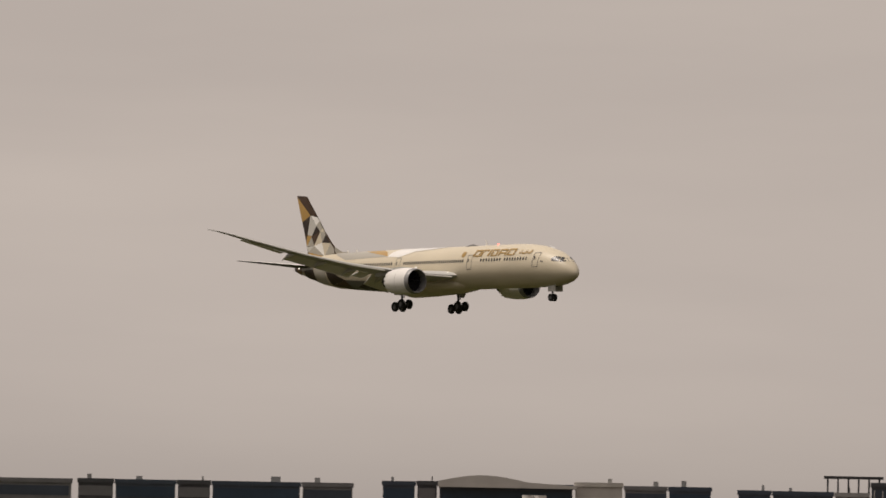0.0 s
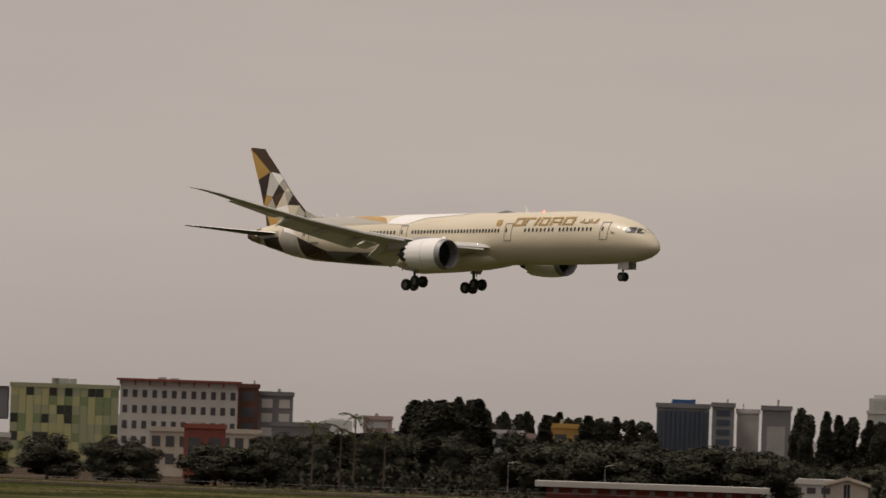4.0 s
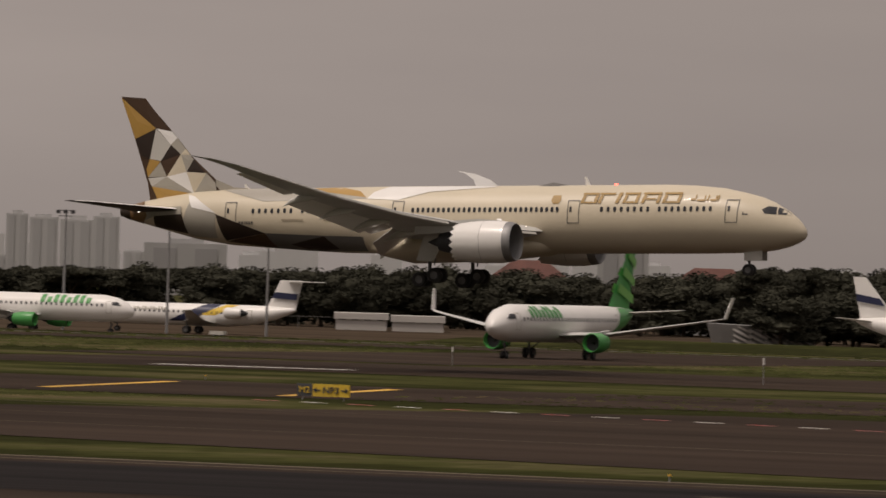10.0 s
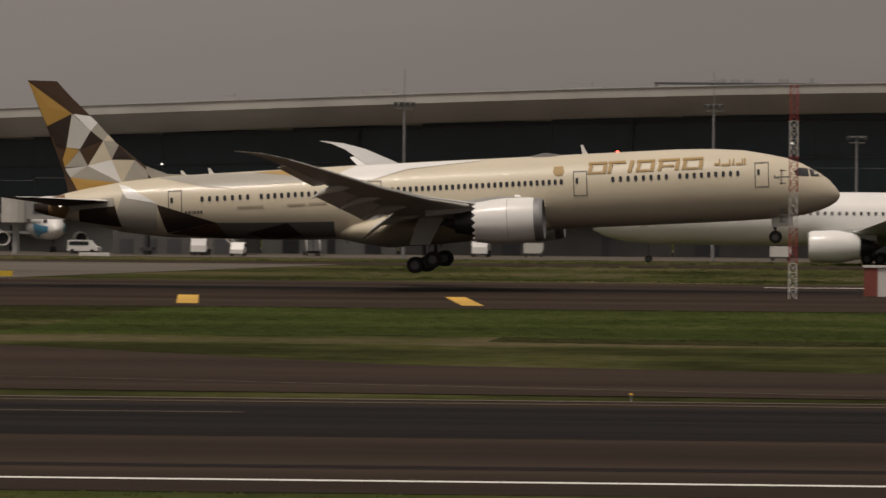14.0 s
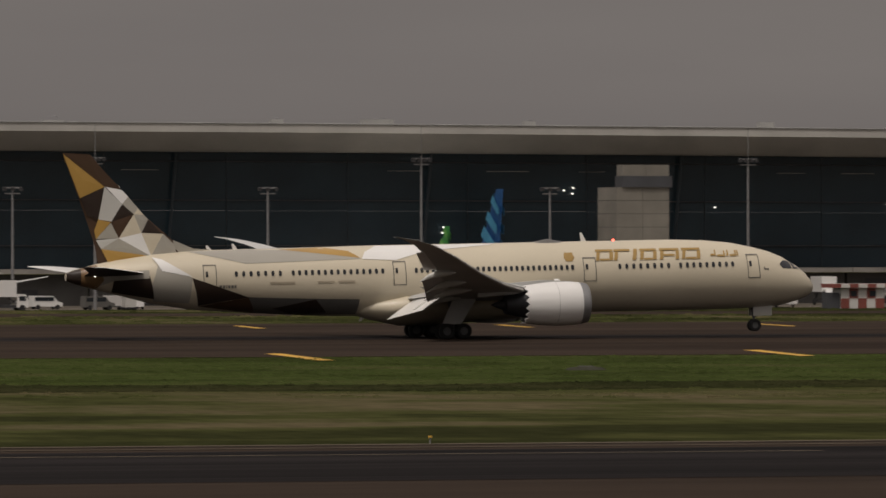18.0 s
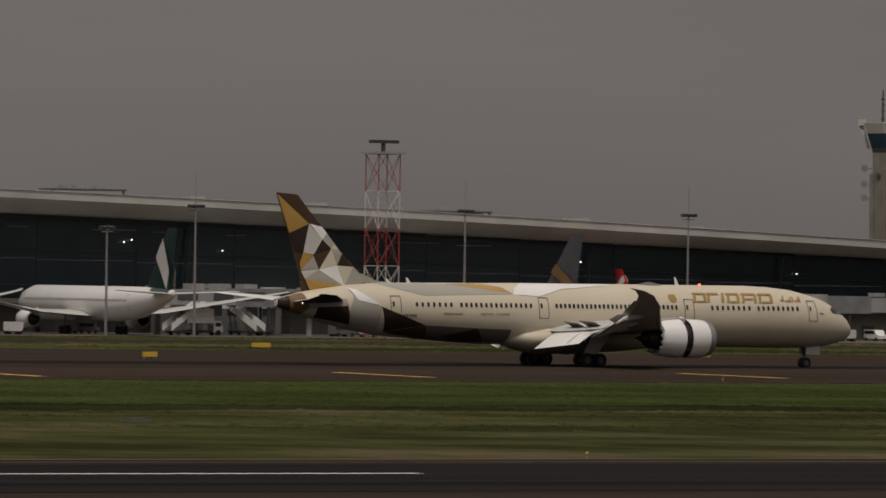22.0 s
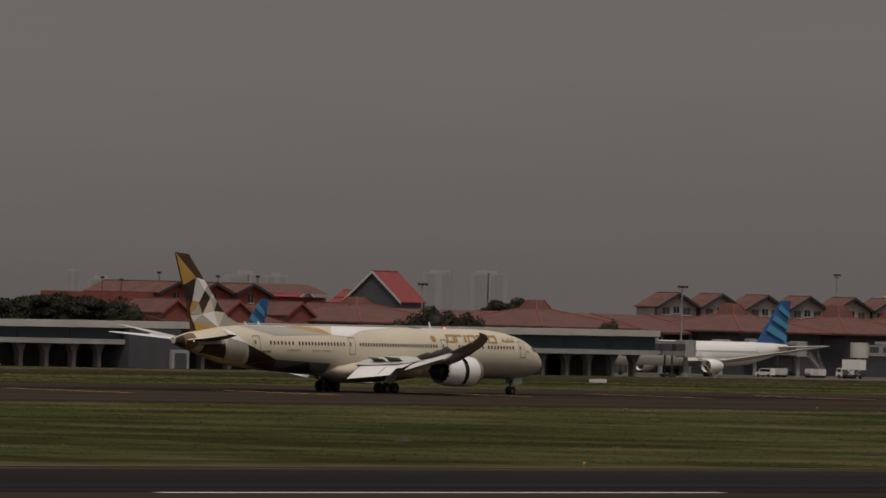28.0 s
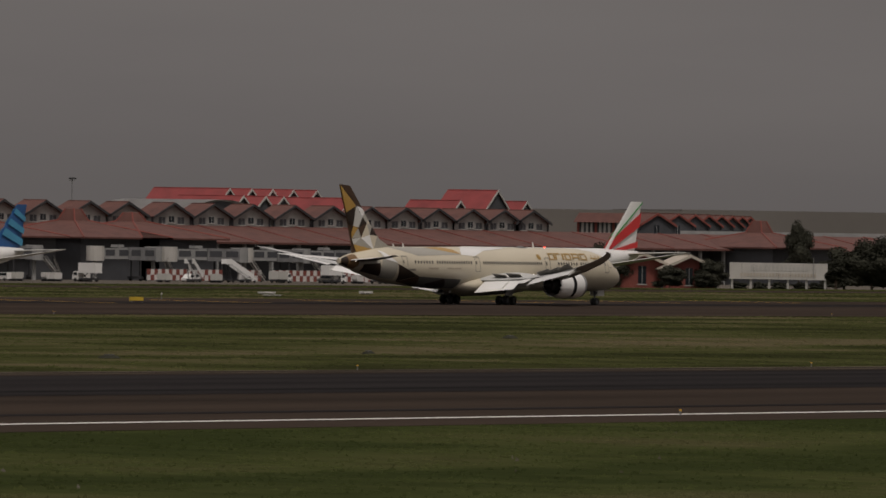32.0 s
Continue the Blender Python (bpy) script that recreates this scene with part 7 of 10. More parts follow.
for az0, az1, el in ((54.45, 55.6, 0.232), (55.6, 58.8, 0.243)):
    p = [3000 * math.sin(radians(a)) for a in (az0, az1)], [3000 * math.cos(radians(a)) for a in (az0, az1)]
    z = EYE + 3000 * math.tan(radians(el))
    loft(bm, [[(p[0][i], p[1][i], -1.8), (p[0][i] + 40, p[1][i] + 60, -1.8), (p[0][i] + 40, p[1][i] + 60, z), (p[0][i], p[1][i], z)] for i in (0, 1)])
tagged(part("far_hangar_wall", bm, "hill_brown"), "long dull brown hangar in the haze", "hangar", kind="structure")
bm = bmesh.new()
box(bm, -60, 140, 0, 30, 0, 14.4)
ob = part("far_shed", bm, "wall_grey")
ob.matrix_basis = bearing(56.9, 2200, -1.8)
tagged(ob, "long grey shed beyond the trees", "shed")

# concourse that runs out along the apron
con = thing("concourse", Matrix.Translation((0, 1040, 0)), "flat-roofed concourse on pillars with dark glass", "concourse")
for k in range(14):
    x0, x1 = 1036 + 14.2 * k, 1050.2 + 14.2 * k
    z = 7.35 + 0.06 * k
    bm = bmesh.new()
    box(bm, x0, x1 - 0.04, -1.2, 16, z - 1.25, z)
    part("roof_edge", bm, "roof_white", con)
    bm = bmesh.new()
    box(bm, x0, x1 - 0.15, 0, 15, 4.1, z - 1.3)
    part("glass_panel", bm, "curtain_glass", con)
    if k not in (3, 9):
        bm = bmesh.new()
        box(bm, x0, x1 - 0.05, -0.6, 15, 3.1, 4.05)
        part("spandrel", bm, "wall_grey", con)
        for dx in (2.2, 9.0):
            bm = bmesh.new()
            loft(bm, [[(x0 + dx - w, 1.0, zz), (x0 + dx + w, 1.0, zz), (x0 + dx + w, 2.4, zz), (x0 + dx - w, 2.4, zz)] for w, zz in ((0.45, -1.8), (0.45, 1.4), (1.5, 3.1))])
            part("pillar", bm, "dark_concrete", con)
    else:
        bm = bmesh.new()
        box(bm, x0, x1, -1.6, 14, -1.7, z - 1.4)
        part("stair_core", bm, "wall_dark", con, "dark enclosed stair block")
        bm = bmesh.new()
        box(bm, x1 - 3, x1 + 1.8, -2.2, -0.5, -1.8, 2.3)
        part("entrance_frame", bm, "wall_grey", con)
        bm = bmesh.new()
        box(bm, x1 - 2.2, x1 + 1.0, -2.3, -2.1, -1.8, 1.7)
        part("door", bm, "wall_dark", con)
# back walls are coloured dark for the shade beneath the concourse
for x in (1037, 1060, 1083, 1106, 1129, 1152, 1175, 1198, 1214):
    bm = bmesh.new()
    box(bm, x, x + 20, 11, 15, -1.8, 2.9)
    part("ground_floor_wall", bm, "wall_dark", con)


def jet_bridge(x, y, turn, length, zc, label="grey jet bridge on a wheeled column", stairs=True):
    """A tunnel that slopes to a round cab, on a column, with a service stair."""
    b = thing("jet_bridge", Matrix.Translation((x, y, 0)) @ pose(0, 0, 0, 0, 0, turn), label, "jet bridge", group="jet bridges")
    g0 = ground_z(x, y)
    for k, (a, c, hw) in enumerate(((0, 0.52, 1.35), (0.48, 1.0, 1.6))):
        bm = bmesh.new()
        x0, x1 = a * length, c * length
        loft(bm, [[(px, -hw, zc - 1.4 * hw / 1.5), (px, hw, zc - 1.4 * hw / 1.5), (px, hw, zc + 1.4 * hw / 1.5), (px, -hw, zc + 1.4 * hw / 1.5)] for px in (x0, x1)])
        tun = part("tunnel", bm, "steel_grey" if k else "wall_grey", b)
        n = max(2, int((x1 - x0) / 5))
        for i in range(n):
            bm = bmesh.new()
            xx = x0 + (x1 - x0) * (i + 0.5) / n
            box(bm, xx - 1.9, xx + 1.9, -hw - 0.06, -hw + 0.02, zc - 0.5, zc + 0.9)
            part("tunnel_window", bm, "wall_dark", tun)
    for px in (-1.4, length + 1.2):
        bm = bmesh.new()
        rod(bm, (px, 0, zc - 1.75), (px, 0, zc + 1.75), 2.1, sides=14)
        cab = part("cab", bm, "pale_concrete" if px < 0 else "wall_grey", b)
        bm = bmesh.new()
        rod(bm, (px, 0, g0), (px, 0, zc - 1.7), 0.5, sides=8)
        part("column", bm, "wall_grey", b)
    bm = bmesh.new()
    px = length * 0.72
    for s in (-1, 1):
        rod(bm, (px, s * 1.3, g0 + 0.9), (px, s * 1.3, zc - 1.2), 0.22)
    box(bm, px - 0.9, px + 0.9, -1.7, 1.7, g0 + 0.6, g0 + 1.1)
    lift = part("lift_frame", bm, "dark_steel", b)
    for s in (-1, 1):
        bm = bmesh.new()
        rod(bm, (px, s * 1.2, g0 + 0.55), (px, s * 1.6, g0 + 0.55), 0.55, sides=12)
        part("wheel", bm, "tyre_rubber", lift)
    if stairs:
        bm = bmesh.new()
        x0 = length + 1.5
        n = 10
        for i in range(n):
            z = g0 + (zc - 1.6 - g0) * (i + 1) / n
            xx = x0 + 5.5 - 4.4 * i / n
            box(bm, xx - 0.5, xx, -3.1, -2.1, z - 0.12, z)
        stair = part("stair", bm, "steel_grey", b)
        for s in (-3.15, -2.05):
            bm = bmesh.new()
            rod(bm, (x0 + 5.4, s, g0 + 0.9), (x0 + 0.9, s, zc - 0.6), 0.06)
            rod(bm, (x0 + 5.4, s, g0 + 0.2), (x0 + 0.9, s, zc - 1.5), 0.1)
            part("stair_rail", bm, "roof_white", stair)
    bm = bmesh.new()
    box(bm, length * 0.3, length * 0.42, -1.0, 1.0, zc + 1.45, zc + 2.1)
    part("roof_unit", bm, "wall_grey", b)
    return b


for x, y, turn, length in ((1236, 1046, -15, 11), (1400, 1158, -20, 18), (1440, 1150, 5, 22), (1468, 1150, -10, 20), (1497, 1150, 0, 20), (1522, 1152, -8, 18), (1552, 1154, 0, 20), (1420, 1165, 12, 22)):
    jet_bridge(x, y, turn, length, 4.6)

# red and white chequered blast fence
fence = thing("blast_fence", Matrix.Translation((1452, 1145, ground_z(0, 1145))), "red and white chequered blast fence", "fence")
cells = {}
for c in ("wall_red", "banner_white"):
    bm = bmesh.new()
    box(bm, 0, 1.34, 0, 0.12, 0, 1.28)
    cells[c] = mesh_of("panel", bm, c)
for i in range(74):
    for j in range(2):
        if 21 <= i <= 25 or 32 <= i <= 34:
            continue
        o = new("panel", cells["wall_red" if (i + j) % 2 else "banner_white"])
        o.parent = fence
        o.matrix_basis = Matrix.Translation((1.37 * i, 0, 0.3 + 1.32 * j))
for i in range(26):
    bm = bmesh.new()
    box(bm, 4 * i, 4 * i + 0.15, 0.13, 0.4, 0, 3.0)
    part("post", bm, "dark_steel", fence)

# control building with a red hip roof behind the white terminal
b = thing("hip_roofed_tower", bearing(42.63, 1600, -1.8), "round control building under a red hip roof", "building")
ring = lambda r, z, n=16: [(r * math.cos(2 * math.pi * k / n), r * math.sin(2 * math.pi * k / n) * 0.8, z) for k in range(n)]
e = lambda el: EYE + 1.8 + 1600 * math.tan(radians(el))
bm = bmesh.new()
loft(bm, [ring(15.5, 0), ring(15.5, e(0.37))])
part("wall", bm, "wall_dark", b)
bm = bmesh.new()
loft(bm, [ring(18.2, e(0.385)), ring(18.7, e(0.395)), ring(18.7, e(0.42)), ring(17.8, e(0.42))])
part("gallery", bm, "roof_grey", b, "pale projecting gallery slab", smooth=True)
bm = bmesh.new()
loft(bm, [ring(14.5, e(0.42)), ring(15.0, e(0.455))])
part("window_band", bm, "wall_dark", b)
sq = lambda a, c, z: [(-a, -c, z), (a, -c, z), (a + 0, c, z), (-a, c, z)]
bm = bmesh.new()
loft(bm, [sq(16.2, 13, e(0.43)), sq(11.2, 6, e(0.545)), sq(10.8, 5.6, e(0.55))])
part("roof", bm, "roof_brick", b, "brick-red hip roof")
bm = bmesh.new()
box(bm, -7.5, 7.0, -4, 4, e(0.55), e(0.556))
box(bm, -6.5, 6.0, -3.5, 3.5, e(0.556), e(0.572))
part("roof_cap", bm, "wall_dark", b)
for k, x in enumerate((-18, -17, -15.6, -14.5, 16.5, 18.2)):
    bm = bmesh.new()
    rod(bm, (x, -5, e(0.42)), (x, -5, e(0.455 + 0.01 * (k % 3))), 0.3, 0.2, 6)
    part("rail_antenna", bm, "steel_grey", b)
a = radians(43.81)
mast, h = lattice_mast(1650 * math.sin(a), 1650 * math.cos(a), EYE + 1650 * math.tan(radians(0.55)), 1.6, 6, "weathered lattice antenna mast behind the roof", ("dark_steel", "steel_grey"))
for z in (h - 2, h - 3.5, h - 5.5, h - 7):
    for s in (-1, 1):
        bm = bmesh.new()
        box(bm, s * 0.9 - 0.3, s * 0.9 + 0.3, -1.2, -0.8, z - 0.9, z + 0.9)
        part("antenna_panel", bm, "wall_grey", mast)

# cream sheds and the airport's name board on the grass
for az, w, top in ((55.32, 13, -0.085), (55.66, 12, -0.095)):
    a = radians(az)
    gable_house(1700 * math.sin(a), 1700 * math.cos(a), -55 + 15, w, 10, -1.8, EYE + 1700 * math.tan(radians(top)) - 2.6, EYE + 1700 * math.tan(radians(top)), "wall_red", "wall_cream", "wall_cream", 1, 1.4, "cream-roofed open shed by the trees", name="open_shed", group="cream sheds")
sign = thing("name_board", bearing(56.305, 1800, -1.6), "weathered grey name board on concrete posts", "sign")
W = 1800 * math.tan(radians(0.355))
z0, z1 = EYE + 1.6 + 1800 * math.tan(radians(-0.252)), EYE + 1.6 + 1800 * math.tan(radians(-0.133))
for k in range(8):
    bm = bmesh.new()
    box(bm, -W + 2 * W * k / 8 + 0.02, -W + 2 * W * (k + 1) / 8 - 0.02, 0, 0.35, z0, z1)
    part("board_panel", bm, "pale_concrete", sign)
for k in range(6):
    bm = bmesh.new()
    box(bm, -W + 0.4 + (2 * W - 1.2) * k / 5, -W + 0.9 + (2 * W - 1.2) * k / 5, 0.36, 0.8, 0, z1 - 0.4)
    part("post", bm, "roof_white", sign)


for k in range(14):
    bm = bmesh.new()
    box(bm, -6.3 + 0.95 * k, -5.65 + 0.95 * k, -0.06, 0, z0 + (z1 - z0) * 0.52, z0 + (z1 - z0) * 0.88)
    part("writing_bar", bm, "roof_white", sign)
for k in range(24):
    bm = bmesh.new()
    box(bm, -8.6 + 0.72 * k, -8.1 + 0.72 * k, -0.06, 0, z0 + (z1 - z0) * 0.16, z0 + (z1 - z0) * 0.38)
    part("writing_bar", bm, "wall_cream", sign)
bm = bmesh.new()
rod(bm, (W - 3.2, -0.3, z0), (W - 3.2, -0.3, z1 + 1.6), 0.05)
part("flag_pole", bm, "steel_grey", sign)
for az, el, r, style, w in ((44.98, 0.09, 1640, "round", 12), (45.2, 0.10, 1640, "flat", 15), (45.36, 0.085, 1640, "round", 12), (45.55, 0.13, 1640, "flat", 17), (45.72, 0.115, 1640, "flat", 16), (45.98, 0.12, 1640, "round", 10), (46.1, 0.07, 1640, "round", 9), (48.02, -0.0, 1640, "round", 8), (48.25, 0.1, 1700, "round", 13), (48.42, 0.07, 1700, "round", 10), (48.55, 0.06, 1720, "round", 9), (48.82, 0.19, 1900, "flat", 12), (48.72, 0.12, 1900, "flat", 10), (49.55, 0.04, 1700, "round", 7), (55.0, -0.0, 1720, "round", 9), (55.15, -0.05, 1700, "round", 8), (55.52, -0.16, 1690, "round", 8), (55.82, -0.11, 1700, "round", 9), (55.78, -0.2, 1690, "round", 6), (56.45, 0.16, 2100, "round", 9), (56.72, -0.1, 1750, "tall", 6), (56.78, -0.01, 1850, "round", 14), (56.98, 0.04, 1850, "round", 13), (57.12, 0.06, 1850, "round", 14), (57.3, 0.03, 1850, "round", 14), (56.02, -0.27, 1815, "round", 4.5), (56.17, -0.27, 1815, "round", 4.5), (56.31, -0.27, 1815, "round", 5), (56.46, -0.27, 1815, "round", 4.5), (56.58, -0.27, 1815, "round", 5)):
    tree(az, el, r, style, w, "leaf_dark", turn=(az * 7.3) % 1.0)


# ---- offices, hotel and works beyond the fence ----
def block(az0, az1, el, r, wall, floors, bays, label, glass="window_glass", name="office_block", depth=18, pane=(0.62, 0.6), parapet=0.8, trim=None, band=None, group="buildings beyond the fence", category="building", rooms=1):
    """A flat-roofed block that faces the airfield, with a grid of window panes."""
    w = r * radians(az1 - az0)
    b = thing(name, bearing((az0 + az1) / 2, r, -1.8), label, category, group=group)
    h = EYE + 1.8 + r * math.tan(radians(el))
    bm = bmesh.new()
    box(bm, -w / 2, w / 2, 0, depth, 0, h - 0.3)
    part("wall", bm, wall, b)
    bm = bmesh.new()
    box(bm, -w / 2 - 0.3, w / 2 + 0.3, -0.3, depth + 0.3, h - 0.3 - parapet, h)
    part("parapet", bm, trim or wall, b)
    z0 = 2.0
    fh = (h - parapet - z0 - 0.5) / max(1, floors)
    bw = w / max(1, bays)
    if (pane[0] > 0.8 or r > 2250) and bays > 1:
        bays, bw = 1, w * 1.12
    bm = bmesh.new()
    box(bm, -bw * pane[0] / 2, bw * pane[0] / 2, -0.08, 0.1, 0, fh * pane[1])
    me = mesh_of("window", bm, glass)
    for i in range(bays):
        for j in range(floors):
            o = new("window", me)
            o.parent = b
            o.matrix_basis = Matrix.Translation((-w / 2 + w / bays * (i + 0.5), 0, z0 + fh * j + fh * (1 - pane[1]) * 0.5))
    if band:
        for j in range(floors + 1):
            bm = bmesh.new()
            box(bm, -w / 2, w / 2, -0.35, 0.05, z0 + fh * j - fh * 0.13, z0 + fh * j + fh * 0.13)
            part("floor_band", bm, band, b)
    rnd = random.Random(int(abs(az0) * 991))
    for k in range(rooms):
        x = w * rnd.uniform(-0.4, 0.3)
        bm = bmesh.new()
        box(bm, x, x + w * rnd.uniform(0.05, 0.14), 3, 8, h, h + rnd.uniform(0.7, 1.6))
        part("roof_unit", bm, "wall_grey", b)
    return b, w, h


for az0, az1, el, wall, fl, by, gl in ((-57.6, -56.6, 0.285, "office_grey", 5, 8, "office_blue"), (-56.55, -56.3, 0.29, "wall_dark", 5, 2, "office_grey"), (-56.28, -55.85, 0.288, "office_blue", 5, 5, "office_grey"), (-55.83, -55.6, 0.29, "wall_dark", 5, 2, "office_grey"), (-55.58, -54.95, 0.288, "office_blue", 5, 6, "office_grey"), (-54.93, -54.57, 0.289, "office_grey", 5, 3, "office_blue"),
                                        (-54.35, -54.12, 0.31, "office_blue", 5, 2, "hotel_white"), (-54.1, -53.96, 0.315, "wall_dark", 5, 1, "office_grey"), (-53.94, -52.98, 0.305, "office_blue", 5, 9, "office_blue"), (-52.96, -52.62, 0.325, "pale_concrete", 1, 1, "pale_concrete"), (-52.6, -52.3, 0.305, "office_grey", 5, 4, "office_blue"), (-52.28, -51.98, 0.305, "office_blue", 5, 3, "office_grey"),
                                        (-51.78, -51.55, 0.29, "office_blue", 6, 2, "office_grey"), (-51.53, -51.1, 0.288, "office_blue", 6, 4, "office_grey"), (-51.08, -50.84, 0.285, "wall_grey", 6, 3, "wall_dark"), (-50.82, -50.49, 0.36, "wall_dark", 7, 4, "office_blue"), (-50.47, -50.23, 0.405, "wall_dark", 8, 2, "office_blue"), (-50.22, -50.08, 0.304, "hotel_white", 6, 2, "office_grey")):
    gl = "office_pane" if wall == "office_blue" else gl
    block(az0, az1, el, 2000, wall, fl, by, {"office_blue": "dark blue glass office block", "wall_dark": "dark charcoal office block", "office_grey": "grey office block with blue glass"}.get(wall, "pale concrete office block") + " across the highway", gl, pane=(0.86, 0.7))
for k in range(6):
    bm = bmesh.new()
    box(bm, -0.12, 0.12, -0.3, 0.1, 0, 21.5)
    ob = part("pale_fin", bm, "hotel_white")
    ob.matrix_basis = bearing(-50.8 + 0.06 * k, 1999, -1.8)
    tagged(ob, "pale vertical fin on the dark office", "facade fin", group="facade fins")
bm = bmesh.new()
w = 2000 * radians(1.0)
loft(bm, [[(w * (k / 14 - 0.5), y, 22.0 + 1.6 * math.sin(math.pi * min(1, k / 9)) + (0 if k < 10 else -0.15 * (k - 9))) for k in range(15)] + [(w * 0.5, y, 20.5), (-w * 0.5, y, 20.5)] for y in (-2, 16)])
ob = part("arched_roof", bm, "hotel_white")
ob.matrix_basis = bearing(-53.45, 1999, -1.8)
tagged(ob, "pale arched roof edge of an office", "roof", kind="structure")
b = thing("roof_pergola", bearing(-50.98, 2001, 0), "dark steel pergola on an office roof", "pergola")
z1 = EYE + 2000 * math.tan(radians(0.383))
for k in range(6):
    bm = bmesh.new()
    rod(bm, (-5.5 + 2.6 * k, 2, 8), (-5.5 + 2.6 * k, 2, z1), 0.22)
    part("post", bm, "dark_steel", b)
bm = bmesh.new()
box(bm, -6.5, 8.5, 0, 5, z1, z1 + 0.7)
part("beam", bm, "dark_steel", b)

# white banner drums before the blue office
for az, el in ((-53.30, 0.225), (-53.21, 0.225), (-53.12, 0.165)):
    top = EYE + 1.8 + 1940 * math.tan(radians(el))
    d = thing("banner_drum", bearing(az, 1940, -1.8), "tall white drum with small dark marks", "drum", group="white banner drums")
    bm = bmesh.new()
    rod(bm, (0, 0, 0), (0, 0, top), 1.42, 1.42, 16)
    part("drum", bm, "banner_white", d, smooth=True)
    for z in (top - 2.2, top - 5.0, top - 7.8):
        bm = bmesh.new()
        loft(bm, [[(-0.5 + 0.9 * q, -1.5, z - 0.15 + 0.4 * q * q), (-0.5 + 0.9 * q, -1.4, z - 0.15 + 0.4 * q * q), (-0.5 + 0.9 * q, -1.4, z + 0.1 + 0.3 * q), (-0.5 + 0.9 * q, -1.5, z + 0.1 + 0.3 * q)] for q in (0, 0.5, 1)])
        part("mark", bm, "wall_dark", d)

# elevated road
A0, A1 = -53.5, -47.9
road = thing("elevated_highway", pose(0, 0, 0), "pale concrete elevated highway on piers", "highway", kind="structure")
n = 18
pt = lambda az, r: (r * math.sin(radians(az)), r * math.cos(radians(az)))
deck = lambda az: 9.0 - 2.2 * max(0.0, (az + 50.8) / 2.9) ** 1.3
for k in range(n):
    a, c = A0 + (A1 - A0) * k / n, A0 + (A1 - A0) * (k + 1) / n
    for r, z0, z1, m, nm, th in ((1500, -1.5, -0.2, "concrete", "girder", 9), (1499.5, -0.2, 0.75, "pale_concrete", "barrier", 0.4)):
        bm = bmesh.new()
        p, q, p2, q2 = pt(a, r), pt(c, r), pt(a, r + th), pt(c, r + th)
        loft(bm, [[(*p, deck(a) + z0), (*p2, deck(a) + z0), (*p2, deck(a) + z1), (*p, deck(a) + z1)], [(*q, deck(c) + z0), (*q2, deck(c) + z0), (*q2, deck(c) + z1), (*q, deck(c) + z1)]])
        part(nm, bm, m, road)
    bm = bmesh.new()
    p = pt(a, 1504)
    rod(bm, (*p, -1.8), (*p, deck(a) - 1.4), 0.9, sides=8)
    part("pier", bm, "concrete", road)
for az, l, m in ((-52.55, 5, "white_paint"), (-51.6, 9, "white_paint"), (-52.15, 4.5, "dark_grey_paint")):
    v = thing("highway_vehicle", bearing(az, 1503, deck(az)), "pale vehicle on the elevated highway", "vehicle")
    bm = bmesh.new()
    box(bm, -l / 2, l / 2, -1, 1, 0.3, 1.2 if l < 6 else 2.4)
    if l < 6:
        box(bm, -l * 0.3, l * 0.25, -0.9, 0.9, 1.15, 1.75)
    part("body", bm, m, v)
    for s in (-0.32, 0.32):
        bm = bmesh.new()
        rod(bm, (s * l, -1.02, 0.33), (s * l, -0.8, 0.33), 0.33, sides=10)
        part("wheel", bm, "tyre_rubber", v)

# masts and antennas at bearings
def pole(az, el, r, label, style="lamp", width=0.25):
    a = radians(az)
    x, y = r * math.sin(a), r * math.cos(a)
    z = ground_z(x, y)
    h = EYE + r * math.tan(radians(el)) - z
    p = thing("mast", bearing(az, r, z), label, "mast", group="masts and poles")
    bm = bmesh.new()
    rod(bm, (0, 0, 0), (0, 0, h), width, width * 0.55, 7)
    part("pole", bm, "steel_grey", p)
    if style == "lamp":
        bm = bmesh.new()
        loft(bm, [[(1.3 * math.cos(q), 1.3 * math.sin(q), z2) for q in [2 * math.pi * i / 10 for i in range(10)]] for z2 in (h - 0.5, h)])
        part("lamp_ring", bm, "dark_steel", p)
    elif style == "dishes":
        for i in range(6):
            bm = bmesh.new()
            box(bm, (-1) ** i * 0.55 - 0.25, (-1) ** i * 0.55 + 0.25, -0.5, -0.2, h - 1.3 * i - 1.4, h - 1.3 * i - 0.3)
            part("antenna_panel", bm, "pale_concrete" if i % 3 else "wall_red", p)
    elif style == "street":
        bm = bmesh.new()
        rod(bm, (0, 0, h), (1.4, 0, h + 0.25), 0.06)
        box(bm, 1.1, 1.9, -0.15, 0.15, h + 0.2, h + 0.32)
        part("lamp_arm", bm, "pale_concrete", p)
    return p


a = radians(-49.53)
mast, h = lattice_mast(1560 * math.sin(a), 1560 * math.cos(a), EYE + 1560 * math.tan(radians(0.46)), 1.5, 9, "red and white lattice antenna by the highway")
for z in (h - 1, h - 2.6, h - 4.5, h - 7):
    bm = bmesh.new()
    box(bm, -1.3, 1.3, -1.1, -0.8, z - 0.7, z + 0.7)
    part("antenna_panel", bm, "pale_concrete", mast)
pole(-49.3, 0.365, 1600, "tall ring-headed highway lamp mast", width=0.3)
pole(-49.23, 0.23, 1650, "antenna pole hung with panels", "dishes", 0.3)
pole(-48.36, 0.467, 1600, "tall ring-headed highway lamp mast", width=0.3)
pole(-50.08, 0.19, 1450, "dark weathered post by the highway", "none", 0.3)
pole(-39.52, 0.134, 1480, "ring-headed lamp mast beyond the fence", width=0.28)
